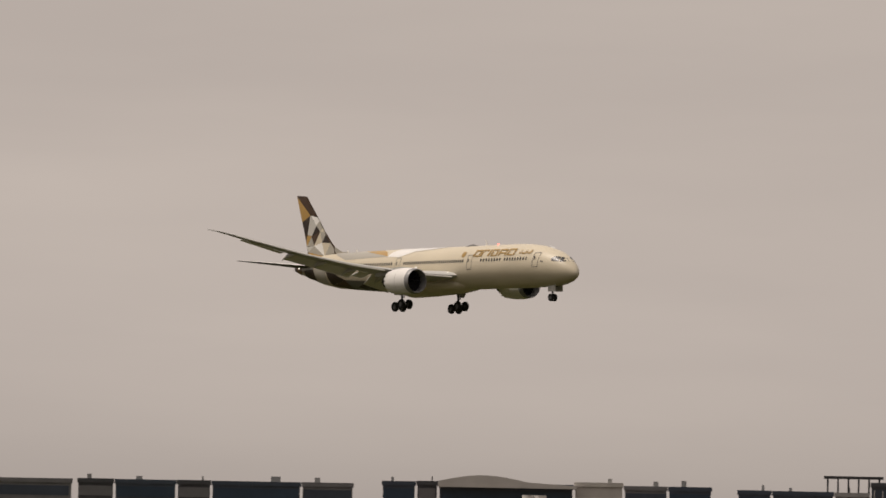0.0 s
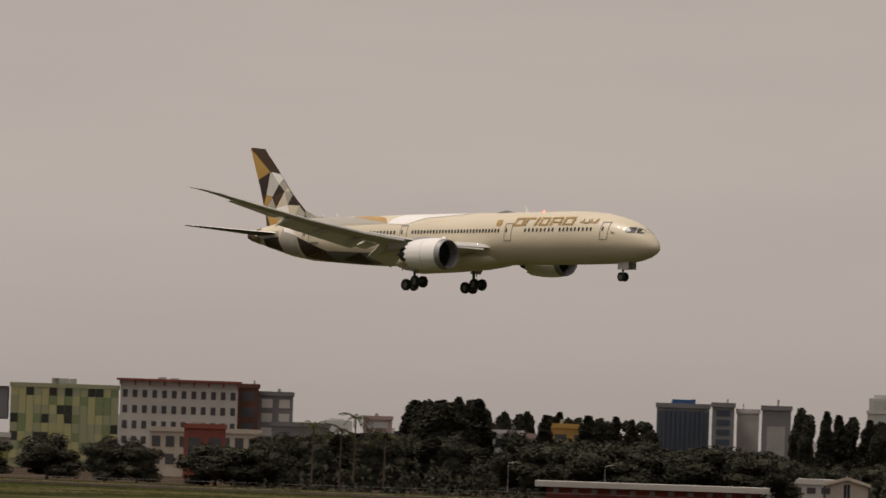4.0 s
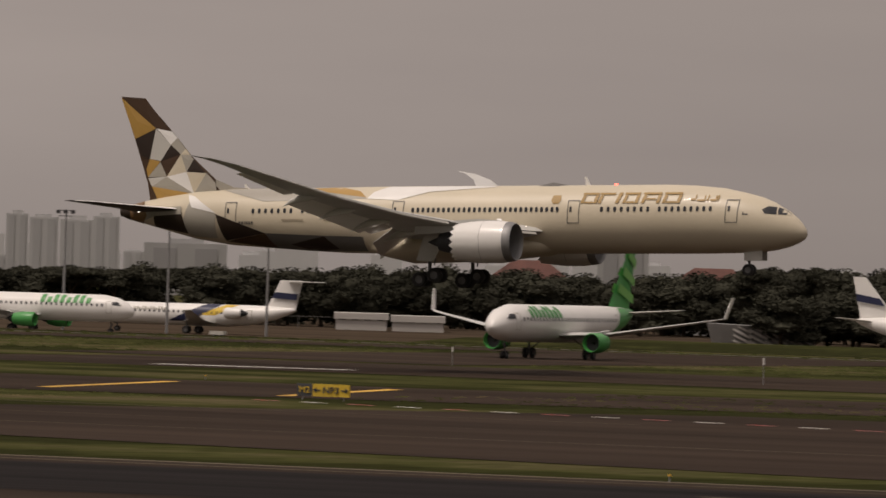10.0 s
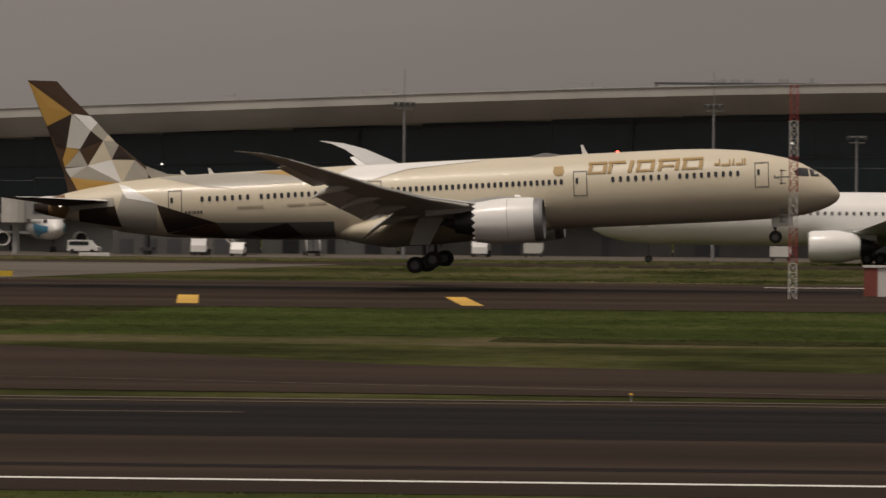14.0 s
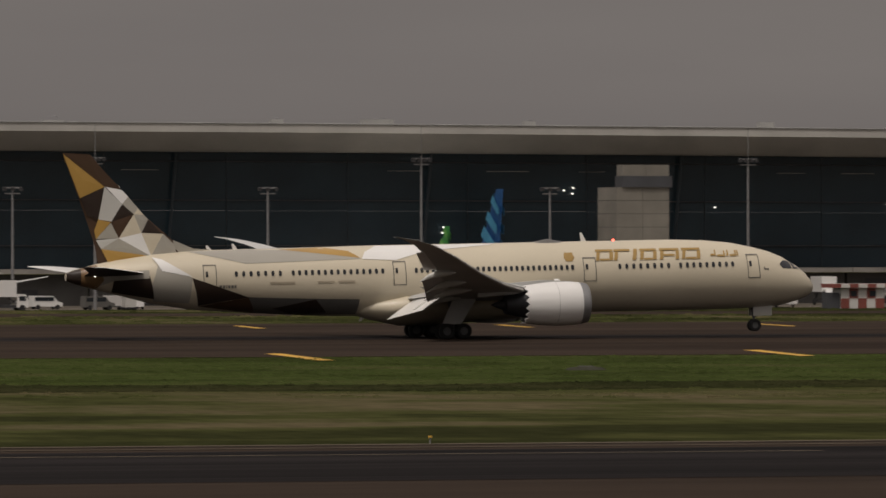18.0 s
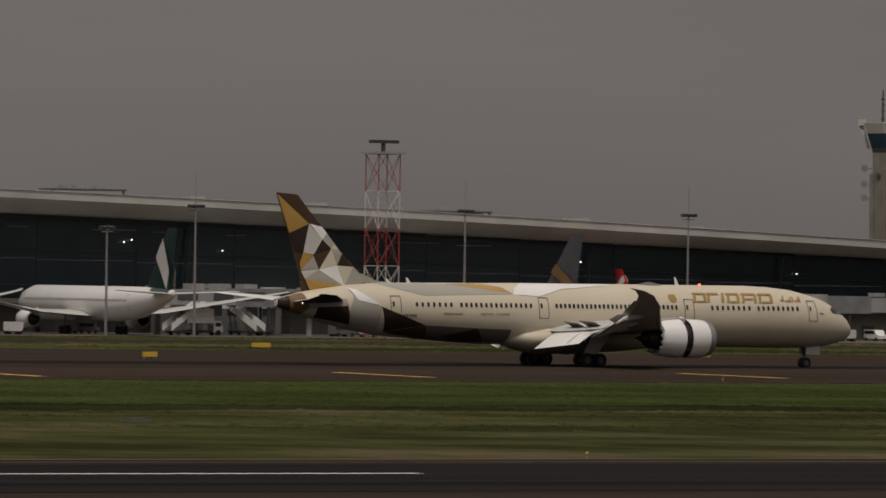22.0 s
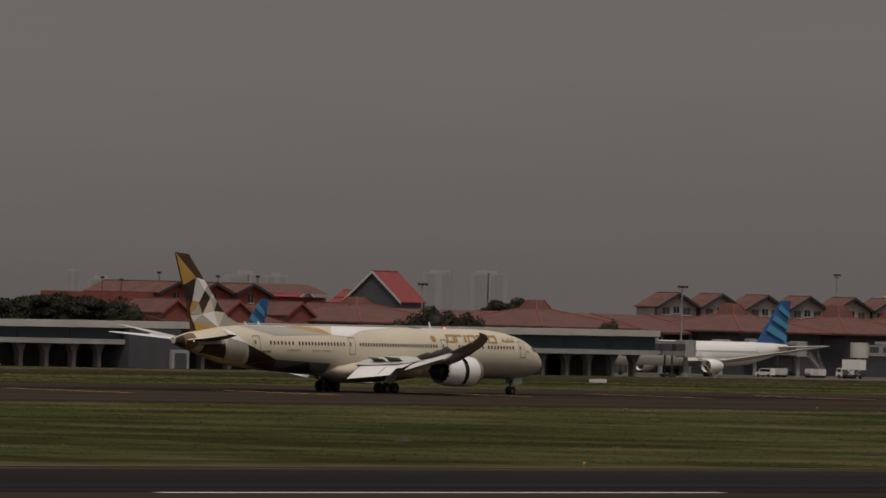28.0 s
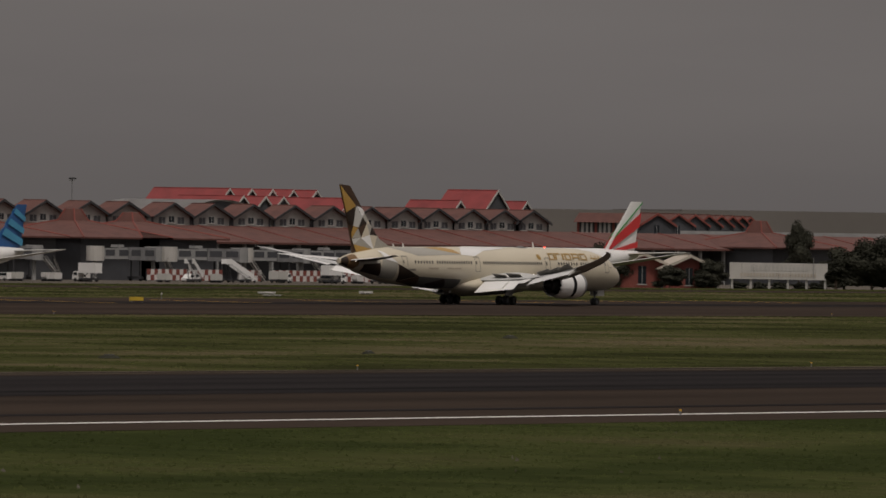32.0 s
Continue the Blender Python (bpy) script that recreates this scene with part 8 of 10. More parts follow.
pole(-28.44, 0.2, 1500, "antenna pole hung with panels", "dishes", 0.35)
pole(-28.99, 0.9, 1300, "very tall thin mast", "none", 0.3)
for az, el in ((-26.86, 0.27), (-26.02, 0.354), (-25.27, 0.33), (-24.55, 0.317)):
    a = radians(az)
    light_mast(1180 * math.sin(a), 1180 * math.cos(a), EYE + 1180 * math.tan(radians(el)), 3, "grey floodlight mast beyond the taxiway")
a = radians(-30.13)
lattice_mast(1400 * math.sin(a), 1400 * math.cos(a), EYE + 1400 * math.tan(radians(0.367)), 0.7, 7, "thin rusty and grey lattice mast", ("wall_red", "steel_grey"))
for az in (-33.55, -32.9, -32.05, -31.85, -31.3, -35.62, -34.1, -40.9, -38.2, -37.8, -36.6, -44.3, -43.6, -39.9):
    pole(az, -0.12 if az > -36 else -0.16, 1330 if az > -36 else 1450, "thin street lamp by the fence", "street", 0.09)

# billboard with its steel frame
def billboard(az0, az1, e0, e1, r, face, label, posts=2):
    w = r * radians(az1 - az0)
    b = thing("billboard", bearing((az0 + az1) / 2, r, -1.8), label, "billboard")
    z0, z1 = (EYE + 1.8 + r * math.tan(radians(q)) for q in (e0, e1))
    bm = bmesh.new()
    box(bm, -w / 2, w / 2, 0, 1.2, z0, z1)
    part("panel", bm, face, b)
    bm = bmesh.new()
    for x0, x1, p, q in ((-w / 2 - 0.2, w / 2 + 0.2, z1, z1 + 0.25), (-w / 2 - 0.2, w / 2 + 0.2, z0 - 0.25, z0), (-w / 2 - 0.25, -w / 2, z0, z1), (w / 2, w / 2 + 0.25, z0, z1)):
        box(bm, x0, x1, -0.15, 1.3, p, q)
    part("frame", bm, "dark_steel", b)
    for k in range(posts):
        bm = bmesh.new()
        x = (k - (posts - 1) / 2) * w * 0.28
        rod(bm, (x, 0.8, 0), (x, 0.8, z0), 0.45)
        part("post", bm, "dark_steel", b)
    return b, w, z0, z1


b, w, z0, z1 = billboard(-48.37, -47.93, 0.045, 0.265, 1620, "office_grey", "grey billboard with a small white notice")
bm = bmesh.new()
box(bm, -0.5, 2.4, -0.1, 0, z0 + 1.6, z0 + 4.4)
notice = part("notice", bm, "banner_white", b)
for k, (x0, x1, z, m) in enumerate(((0.0, 1.9, 3.6, "red_paint"), (0.0, 1.9, 2.9, "dark_grey_paint"), (0.2, 1.7, 2.3, "dark_grey_paint"))):
    bm = bmesh.new()
    box(bm, x0, x1, -0.14, -0.1, z0 + z, z0 + z + 0.35)
    part("notice_bar", bm, m, notice)
b, w, z0, z1 = billboard(-38.6, -38.31, 0.118, 0.354, 1500, "wall_dark", "dark blank billboard on a steel frame")
for k in range(7):
    bm = bmesh.new()
    rod(bm, (-w / 2 - 1.4, 0.5, z0 + (z1 - z0) * k / 6), (-w / 2, 0.5, z0 + (z1 - z0) * k / 6), 0.06)
    part("frame_rung", bm, "steel_grey", b)
bm = bmesh.new()
rod(bm, (-w / 2 - 1.4, 0.5, 0), (-w / 2 - 1.4, 0.5, z1), 0.12)
part("frame_post", bm, "steel_grey", b)
b, w, z0, z1 = billboard(-38.5, -38.31, -0.03, 0.083, 1495, "banner_white", "white billboard with a red brush stroke")
bm = bmesh.new()
loft(bm, [[(w * (k / 10 - 0.45), y, z0 + 1.6 + 0.5 * math.sin(k * 0.7) + q) for y, q in ((-0.12, -0.45), (-0.12, 0.45), (-0.02, 0.45), (-0.02, -0.45))] for k in range(10)])
part("red_stroke", bm, "red_paint", b)

# patchwork building, hotel and neighbours
b, w, h = block(-47.91, -47.13, 0.305, 2050, "haze_green", 1, 1, "green and yellow patchwork office building", "haze_green", pane=(0.1, 0.1), rooms=3)
rnd = random.Random(21)
me = {}
for m in ("haze_lime", "haze_green", "leaf_grey", "wall_green"):
    bm = bmesh.new()
    box(bm, -w / 30, w / 30, -0.2, 0.1, 0, h / 9.4)
    me[m] = mesh_of("cladding_panel", bm, m)
for i in range(14):
    for j in range(8):
        o = new("cladding_panel", me[rnd.choice(("haze_lime", "haze_lime", "haze_green", "haze_green", "wall_green", "leaf_grey"))])
        o.parent = b
        o.matrix_basis = Matrix.Translation((-w / 2 + w * (i + 0.5) / 14, 0, h * 0.1 + j * h / 9.3))
b, w, h = block(-47.12, -46.27, 0.345, 2050, "hotel_white", 5, 12, "white hotel with a grid of small windows", "wall_dark", pane=(0.5, 0.5), rooms=2)
bm = bmesh.new()
box(bm, -w / 2 - 1, w / 2 + 1, -1.4, 2, h, h + 0.6)
part("roof_beam", bm, "wall_red", b, "reddish projecting roof beam")
for k in range(9):
    bm = bmesh.new()
    box(bm, -w / 2 + w * k / 8 - 0.2, -w / 2 + w * k / 8 + 0.2, -1.2, -0.6, h - 1.1, h)
    part("roof_post", bm, "wall_red", b)
block(-46.27, -46.12, 0.35, 2055, "stripe_brown", 5, 1, "narrow brown stair tower of the hotel", "wall_dark")
block(-46.12, -45.87, 0.30, 2060, "office_grey", 5, 2, "grey block beside the hotel", "hotel_white")
block(-46.02, -45.6, 0.085, 1900, "office_grey", 1, 1, "blank grey wall behind the palms", "office_grey", rooms=0)
block(-46.9, -46.1, 0.02, 1850, "wall_cream", 2, 8, "low cream building below the hotel", "wall_dark")
block(-46.65, -46.35, 0.05, 1800, "wall_red", 1, 2, "small red-roofed house by the hotel", "wall_dark", rooms=0)
block(-44.6, -44.45, 0.06, 1800, "banner_white", 3, 2, "small white house above the trees", "window_glass")
block(-44.42, -44.2, 0.08, 1800, "banner_white", 3, 2, "small white house above the trees", "window_glass")
block(-44.2, -44.02, 0.06, 1810, "haze_rose", 2, 2, "small rose-coloured house above the trees", "window_glass")
block(-44.0, -43.72, 0.14, 1820, "gold_paint", 2, 2, "ochre building with a sloping wall", "wall_dark")
block(-45.35, -45.15, 0.15, 2300, "haze_rose", 5, 4, "pale rose apartment block in the haze", "haze_window")
# blue glass office
b, w, h = block(-43.24, -42.86, 0.315, 1900, "office_grey", 1, 1, "glass office tower with grey piers", "office_blue", pane=(0.8, 0.95), rooms=1)
for k in range(11):
    bm = bmesh.new()
    box(bm, -w / 2 + w * (k + 0.15) / 11, -w / 2 + w * (k + 0.85) / 11, -0.3, 0, 2, h - 2)
    part("glass_strip", bm, "office_blue", b)
bm = bmesh.new()
box(bm, -w * 0.22, w * 0.22, -0.2, 4, h, h + 0.9)
part("blue_sign", bm, "blue_paint", b)
block(-42.84, -42.68, 0.33, 1890, "office_grey", 8, 1, "grey pier of the glass office", "office_blue")
block(-42.66, -42.5, 0.29, 1900, "hotel_white", 1, 1, "pale blank pier of the office", "pale_concrete")
block(-42.48, -42.27, 0.32, 1890, "office_grey", 1, 1, "grey blank wall of the office", "wall_grey")
# unfinished frame building
b, w, h = block(-41.37, -40.07, 0.50, 2400, "wall_dark", 8, 16, "dark unfinished eight-storey building with a cream frame", "wall_dark", pane=(0.7, 0.72), rooms=4, trim="frame_grey", parapet=1.2)
for k, (x0, x1) in enumerate(((-0.5, -0.30), (0.08, 0.14), (0.42, 0.5))):
    bm = bmesh.new()
    for j in range(8):
        box(bm, w * x0, w * x1, -0.6, 0.1, 1 + (h - 3) * j / 8, 1.55 + (h - 3) * j / 8)
    part("floor_slabs", bm, "frame_grey", b)
    for i in range(3 if k == 0 else 2):
        bm = bmesh.new()
        xx = w * (x0 + (x1 - x0) * i / (2 if k == 0 else 1))
        box(bm, xx - 0.3, xx + 0.3, -0.62, 0.1, 0, h - 1.5)
        part("frame_column", bm, "frame_grey", b)
for k in range(13):
    bm = bmesh.new()
    xx = -w * 0.28 + w * 0.76 * k / 12
    box(bm, xx - 0.35, xx + 0.35, -0.4, 0.1, h - 4.4, h - 1.2)
    part("attic_pier", bm, "frame_grey", b)
bm = bmesh.new()
box(bm, w * 0.28, w * 0.335, -0.7, -0.4, h * 0.22, h * 0.58)
part("banner", bm, "banner_white", b, "long white hanging banner")
for x0, x1, z in ((-0.27, -0.1, 2.8), (0.0, 0.07, 2.5), (0.12, 0.26, 2.6)):
    bm = bmesh.new()
    box(bm, w * x0, w * x1, 4, 10, h, h + z)
    part("roof_block", bm, "wall_cream", b)
bm = bmesh.new()
rod(bm, (-w * 0.38, 5, h), (-w * 0.38, 5, h + 4.2), 0.25)
rod(bm, (-w * 0.43, 5, h + 4.0), (-w * 0.2, 5, h + 3.6), 0.18)
part("roof_crane", bm, "wall_grey", b)
block(-41.72, -41.45, 0.31, 2700, "hotel_white", 6, 5, "pale apartment block in the haze", "haze_window")
block(-41.55, -41.4, 0.22, 2600, "hotel_white", 3, 3, "pale apartment block in the haze", "haze_window")
# low airport buildings inside the fence
b, w, h = block(-44.02, -42.49, -0.30, 1394, "wall_red", 1, 11, "red brick shed under a thick white roof", "wall_grey", name="brick_shed", pane=(0.3, 0.6), parapet=0.01, rooms=0)
bm = bmesh.new()
box(bm, -w / 2 - 2, w / 2 + 2, -2, 16, h - 0.45, h + 0.55)
part("roof_slab", bm, "roof_white", b, "thick white roof slab")
b, w, h = block(-42.47, -41.95, -0.20, 1600, "hotel_white", 1, 5, "cream single-storey airport house", "wall_dark", name="cream_house", rooms=0)
gable_house(*[c * 1600 for c in (math.sin(radians(-41.85)), math.cos(radians(-41.85)))], 42, 9, 8, -1.8, 2.6, 3.9, "wall_cream", "roof_grey", "wall_cream", 1, 0.5, "cream gabled house with a grey roof", group="cream houses")
block(-42.1, -41.2, -0.32, 1620, "pale_concrete", 1, 12, "long low pale boundary wall", "wall_dark", name="boundary_wall", pane=(0.3, 0.2), rooms=0)


def striped_block(az0, az1, el, r, storeys, bays, label):
    b, w, h = block(az0, az1, el, r, "hotel_white", 1, 1, label, "hotel_white", name="striped_building", pane=(0.05, 0.05), rooms=0, trim="wall_cream", parapet=0.35)
    bm = bmesh.new()
    box(bm, -w / bays * 0.27, w / bays * 0.27, -0.1, 0.1, 0, (h - 1.0) / storeys * (0.86 if storeys == 1 else 0.7))
    me = mesh_of("brown_panel", bm, "stripe_brown")
    for i in range(bays):
        for j in range(storeys):
            o = new("brown_panel", me)
            o.parent = b
            o.matrix_basis = Matrix.Translation((-w / 2 + w * (i + 0.5) / bays, 0, 0.5 + (h - 1.0) / storeys * j))
    for j in range(storeys):
        bm = bmesh.new()
        box(bm, -w / 2 - 0.5, w / 2 + 0.5, -1.0, 0.1, (h - 1.0) / storeys * (j + 1) - 0.25, (h - 1.0) / storeys * (j + 1) - 0.05)
        part("ledge", bm, "pale_concrete", b)


striped_block(-41.23, -39.69, -0.22, 1568, 2, 17, "cream two-storey building with brown panels")
striped_block(-37.36, -36.14, -0.235, 1480, 1, 12, "cream low building with brown panels")
b = thing("pyramid_roof_house", bearing(-39.34, 1900, -1.8), "steep dark pyramid roof with pale ribs", "house")
z1 = EYE + 1.8 + 1900 * math.tan(radians(0.15))
bm = bmesh.new()
loft(bm, [[(-5.6, -4, 9), (5.6, -4, 9), (5.6, 4, 9), (-5.6, 4, 9)], [(-0.2, -0.2, z1), (0.2, -0.2, z1), (0.2, 0.2, z1), (-0.2, 0.2, z1)]])
part("roof", bm, "office_grey", b)
bm = bmesh.new()
box(bm, -4.5, 4.5, -3.5, 3.5, 0, 9)
part("wall", bm, "wall_grey", b)
for k in range(7):
    bm = bmesh.new()
    rod(bm, (-5.4 + 1.8 * k, -4.1, 9), (0, -0.3, z1), 0.1, sides=4)
    part("roof_rib", bm, "pale_concrete", b)
# dark red and grey works
block(-37.59, -37.05, 0.195, 1800, "office_blue", 3, 6, "dark blue-grey works building with grey windows", "office_grey", rooms=2)
block(-37.3, -37.1, 0.30, 1810, "office_grey", 2, 1, "grey works tower with a rounded top", "wall_dark")
block(-37.1, -36.62, 0.27, 1800, "maroon_wall", 3, 5, "dark maroon works building with dark windows", "wall_dark", rooms=2)
block(-36.62, -36.43, 0.25, 1805, "wall_green", 3, 2, "dull green works building with dark windows", "wall_dark")
b, w, h = block(-36.45, -36.1, 0.355, 1790, "hotel_white", 1, 1, "works block with pale blank panels", "hotel_white", pane=(0.9, 0.3), rooms=0)
for z in (h * 0.28, h * 0.72):
    bm = bmesh.new()
    box(bm, -w * 0.28, w * 0.25, -0.15, 0, z, z + 1.0)
    part("writing_bar", bm, "office_grey", b)
bm = bmesh.new()
box(bm, -w / 2 - 0.4, w / 2 + 0.4, -0.5, 3, h * 0.46, h * 0.54)
part("dark_band", bm, "wall_dark", b)
block(-36.1, -35.67, 0.16, 1800, "wall_dark", 3, 4, "dark works building with grey windows", "office_grey", rooms=2)
block(-35.74, -35.09, 0.10, 1750, "wall_green", 2, 6, "dark green-edged works shed", "wall_dark", trim="light_green_paint")
b, w, h = block(-36.0, -35.44, -0.36, 1372, "hotel_white", 1, 5, "small white hut with a blue upper part", "wall_grey", name="hut", rooms=0, parapet=0.2, pane=(0.3, 0.4))
bm = bmesh.new()
box(bm, -w / 2 + 1, w / 2 - 0.3, 1, 6, h, h + 2.1)
top = part("blue_tank", bm, "blue_paint", b, "blue ribbed tank")
for k in range(8):
    bm = bmesh.new()
    box(bm, -w / 2 + 1 + k * (w - 1.3) / 8, -w / 2 + 1.15 + k * (w - 1.3) / 8, 0.85, 1, h, h + 2.1)
    part("tank_rib", bm, "light_blue_paint", top)


def chimney(az, el, r, w, label, m="concrete"):
    a = radians(az)
    h = EYE + 1.8 + r * math.tan(radians(el))
    c = thing("chimney", bearing(az, r, -1.8), label, "chimney", group="power station chimneys")
    bm = bmesh.new()
    rod(bm, (0, 0, 0), (0, 0, h), w * 0.55, w * 0.5, 14)
    part("shaft", bm, m, c, smooth=True)
    for k in range(4):
        z = h * (0.55 + 0.15 * k)
        bm = bmesh.new()
        rod(bm, (0, 0, z), (0, 0, z + 0.5), w * 0.6, sides=14)
        part("ring", bm, "dark_concrete", c)
    bm = bmesh.new()
    rod(bm, (0, 0, h), (0, 0, h + 1.0), w * 0.6, w * 0.6, 14)
    part("cap", bm, "wall_dark", c)


for az in (-35.44, -35.01, -34.74):
    chimney(az, 0.255, 1700, 2.1, "wide concrete chimney with a dark cap")
for az, el in ((-34.5, 0.19), (-34.26, 0.178)):
    chimney(az, el, 1680, 1.2, "slim dark steel chimney", "wall_dark")
b = thing("tower_crane", bearing(-35.17, 1900, -1.8), "small tower crane above the works", "crane")
bm = bmesh.new()
rod(bm, (0, 0, 0), (0, 0, 21.5), 0.5)
part("crane_mast", bm, "yellow_paint", b)
bm = bmesh.new()
rod(bm, (-3, 0, 20.2), (9, 0, 20.4), 0.28)
rod(bm, (0, 0, 22.5), (8, 0, 20.5), 0.08)
part("crane_jib", bm, "yellow_paint", b)
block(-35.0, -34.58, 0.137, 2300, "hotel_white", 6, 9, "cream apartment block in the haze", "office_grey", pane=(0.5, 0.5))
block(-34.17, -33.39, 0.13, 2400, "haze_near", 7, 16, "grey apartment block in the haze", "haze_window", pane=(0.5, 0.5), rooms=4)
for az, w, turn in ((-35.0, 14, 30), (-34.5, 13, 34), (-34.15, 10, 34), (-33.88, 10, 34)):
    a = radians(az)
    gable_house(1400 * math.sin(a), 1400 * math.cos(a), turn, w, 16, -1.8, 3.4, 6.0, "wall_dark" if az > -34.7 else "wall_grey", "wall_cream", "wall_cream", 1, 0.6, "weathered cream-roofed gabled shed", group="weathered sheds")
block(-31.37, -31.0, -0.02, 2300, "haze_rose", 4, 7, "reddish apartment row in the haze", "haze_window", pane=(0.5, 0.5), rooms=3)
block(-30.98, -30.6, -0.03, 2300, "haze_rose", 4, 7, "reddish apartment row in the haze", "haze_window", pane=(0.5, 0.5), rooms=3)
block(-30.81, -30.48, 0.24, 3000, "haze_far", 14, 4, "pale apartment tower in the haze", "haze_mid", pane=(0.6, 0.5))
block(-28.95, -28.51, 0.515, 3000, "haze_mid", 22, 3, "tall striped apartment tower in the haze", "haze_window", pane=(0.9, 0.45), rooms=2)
for k in range(4):
    a = radians(-31.4 + 0.3 * k)
    gable_house(1560 * math.sin(a), 1560 * math.cos(a), 30, 11, 18, -1.8, 0.2, 2.2, "wall_dark", "roof_white", "roof_white", 0, 0.4, "white-roofed gabled hangar shed", group="white sheds")
for k in range(3):
    a = radians(-30.3 + 0.22 * k)
    gable_house(1500 * math.sin(a), 1500 * math.cos(a), 30, 7, 20, -1.8, 0.2, 2.0, "wall_dark", "roof_white", "roof_white", 0, 0.4, "white-roofed gabled hangar shed", group="white sheds")
block(-29.94, -29.4, -0.17, 1650, "office_grey", 2, 10, "low grey building behind the trees", "wall_dark")
block(-29.35, -28.89, -0.18, 1650, "office_grey", 2, 9, "low grey building behind the trees", "wall_dark")
for az0, az1, el in ((-22.86, -22.46, 0.09), (-21.56, -21.1, 0.07)):
    b = thing("tiled_roof_house", bearing((az0 + az1) / 2, 1500, -1.8), "house with a steep red tiled hip roof", "house", group="red-roofed houses")
    w = 1500 * radians(az1 - az0)
    h = EYE + 1.8 + 1500 * math.tan(radians(el))
    bm = bmesh.new()
    box(bm, -w * 0.6, w * 0.6, 0, 10, 0, h - 5)
    part("wall", bm, "wall_grey", b)
    bm = bmesh.new()
    loft(bm, [[(-w * 0.95, -2, h - 5.2), (w * 0.95, -2, h - 5.2), (w * 0.95, 12, h - 5.2), (-w * 0.95, 12, h - 5.2)], [(-w * 0.3, 4, h), (w * 0.3, 4, h), (w * 0.3, 6, h), (-w * 0.3, 6, h)]])
    part("roof", bm, "roof_tile_red", b)
block(-24.05, -23.68, -0.33, 1380, "hotel_white", 1, 4, "low white airfield building", "wall_dark", name="airfield_hut", rooms=0, pane=(0.5, 0.5))
block(-23.64, -23.27, -0.34, 1380, "hotel_white", 1, 4, "low white airfield building", "wall_dark", name="airfield_hut", rooms=0, pane=(0.5, 0.5))
b = thing("patterned_hangar", bearing(-20.95, 1300, -1.8), "low hangar with a patterned white front", "hangar")
bm = bmesh.new()
loft(bm, [[(-8.5, 0, 0), (8.5, 0, 0), (8.5, 12, 0), (-8.5, 12, 0)], [(-9.5, -1, 3.6), (8, -1, 3.0), (8, 12, 3.0), (-9.5, 12, 3.6)]])
part("wall", bm, "wall_grey", b)
bm = bmesh.new()
box(bm, -1.2, 1.2, -0.1, 0.1, -0.16, 0.16)
me = mesh_of("pattern_panel", bm, "banner_white")
for i in range(5):
    for j in range(6):
        o = new("pattern_panel", me)
        o.parent = b
        o.matrix_basis = Matrix.Translation((-4 + 2.6 * i + (j % 2) * 0.8, -0.4 - 0.15 * j, 0.4 + 0.45 * j)) @ pose(0, 0, 0, 0, 25, 0)

# greenery beyond the fence
rnd = random.Random(77)


def wood(az0, az1, el0, el1, r0, r1, n, styles, leafy, w0, w1):
    for k in range(n):
        f = (k + rnd.uniform(0.1, 0.9)) / n
        tree(az0 + (az1 - az0) * f, el0 + (el1 - el0) * f + rnd.uniform(-0.025, 0.02), rnd.uniform(r0, r1), rnd.choice(styles), rnd.uniform(w0, w1), leafy, rnd.random())


wood(-52.5, -46.0, -0.06, -0.07, 1400, 1470, 18, ("round",), "leaf_dark", 9, 16)
wood(-50.6, -49.4, 0.0, -0.02, 1420, 1450, 5, ("round",), "leaf_dark", 12, 17)
wood(-45.05, -44.5, 0.25, 0.31, 1750, 1800, 10, ("tall", "cone"), "leaf_dark", 8, 13)
wood(-44.5, -43.3, 0.22, 0.17, 1780, 1850, 18, ("tall", "cone"), "leaf_dark", 6, 10)
wood(-46.1, -44.6, 0.0, 0.05, 1600, 1700, 14, ("round", "tall"), "leaf_dark", 9, 14)
wood(-44.2, -42.3, 0.05, 0.0, 1550, 1650, 12, ("round",), "leaf_dark", 14, 20)
wood(-42.26, -41.38, 0.30, 0.22, 1800, 1850, 9, ("cone", "tall"), "leaf_dark", 6, 9)
wood(-46.2, -42.0, -0.12, -0.1, 1660, 1720, 20, ("round",), "leaf_dark", 9, 14)
wood(-42.3, -39.2, -0.08, -0.06, 1640, 1720, 17, ("round",), "leaf_dark", 9, 14)
wood(-40.05, -39.55, 0.2, 0.15, 1850, 1900, 6, ("tall", "round"), "leaf_dark", 6, 9)
wood(-39.7, -36.2, -0.04, -0.06, 1560, 1640, 18, ("round",), "leaf_dark", 9, 14)
wood(-39.9, -36.0, -0.16, -0.17, 1670, 1720, 16, ("round",), "leaf_dark", 8, 12)
wood(-38.3, -36.4, 0.07, 0.09, 1620, 1680, 12, ("round", "tall"), "leaf_dark", 10, 15)
wood(-36.3, -35.4, -0.05, -0.05, 1450, 1500, 6, ("round",), "leaf_dark", 9, 13)
wood(-35.9, -35.1, 0.03, 0.06, 1480, 1520, 4, ("round",), "leaf_dark", 13, 17)
wood(-34.9, -33.6, -0.26, -0.22, 1330, 1360, 7, ("round",), "leaf_dark", 5, 8)
for az, el, w in ((-33.55, 0.06, 15), (-33.25, 0.13, 18), (-32.95, 0.145, 20), (-32.65, 0.12, 18), (-32.42, 0.02, 13), (-33.1, -0.05, 17), (-32.75, -0.05, 17), (-31.98, 0.02, 13), (-31.78, 0.043, 14), (-31.6, -0.01, 11), (-31.85, -0.1, 13)):
    tree(az, el, 1330, "round", w, "leaf_dark", (az * 3.7) % 1)
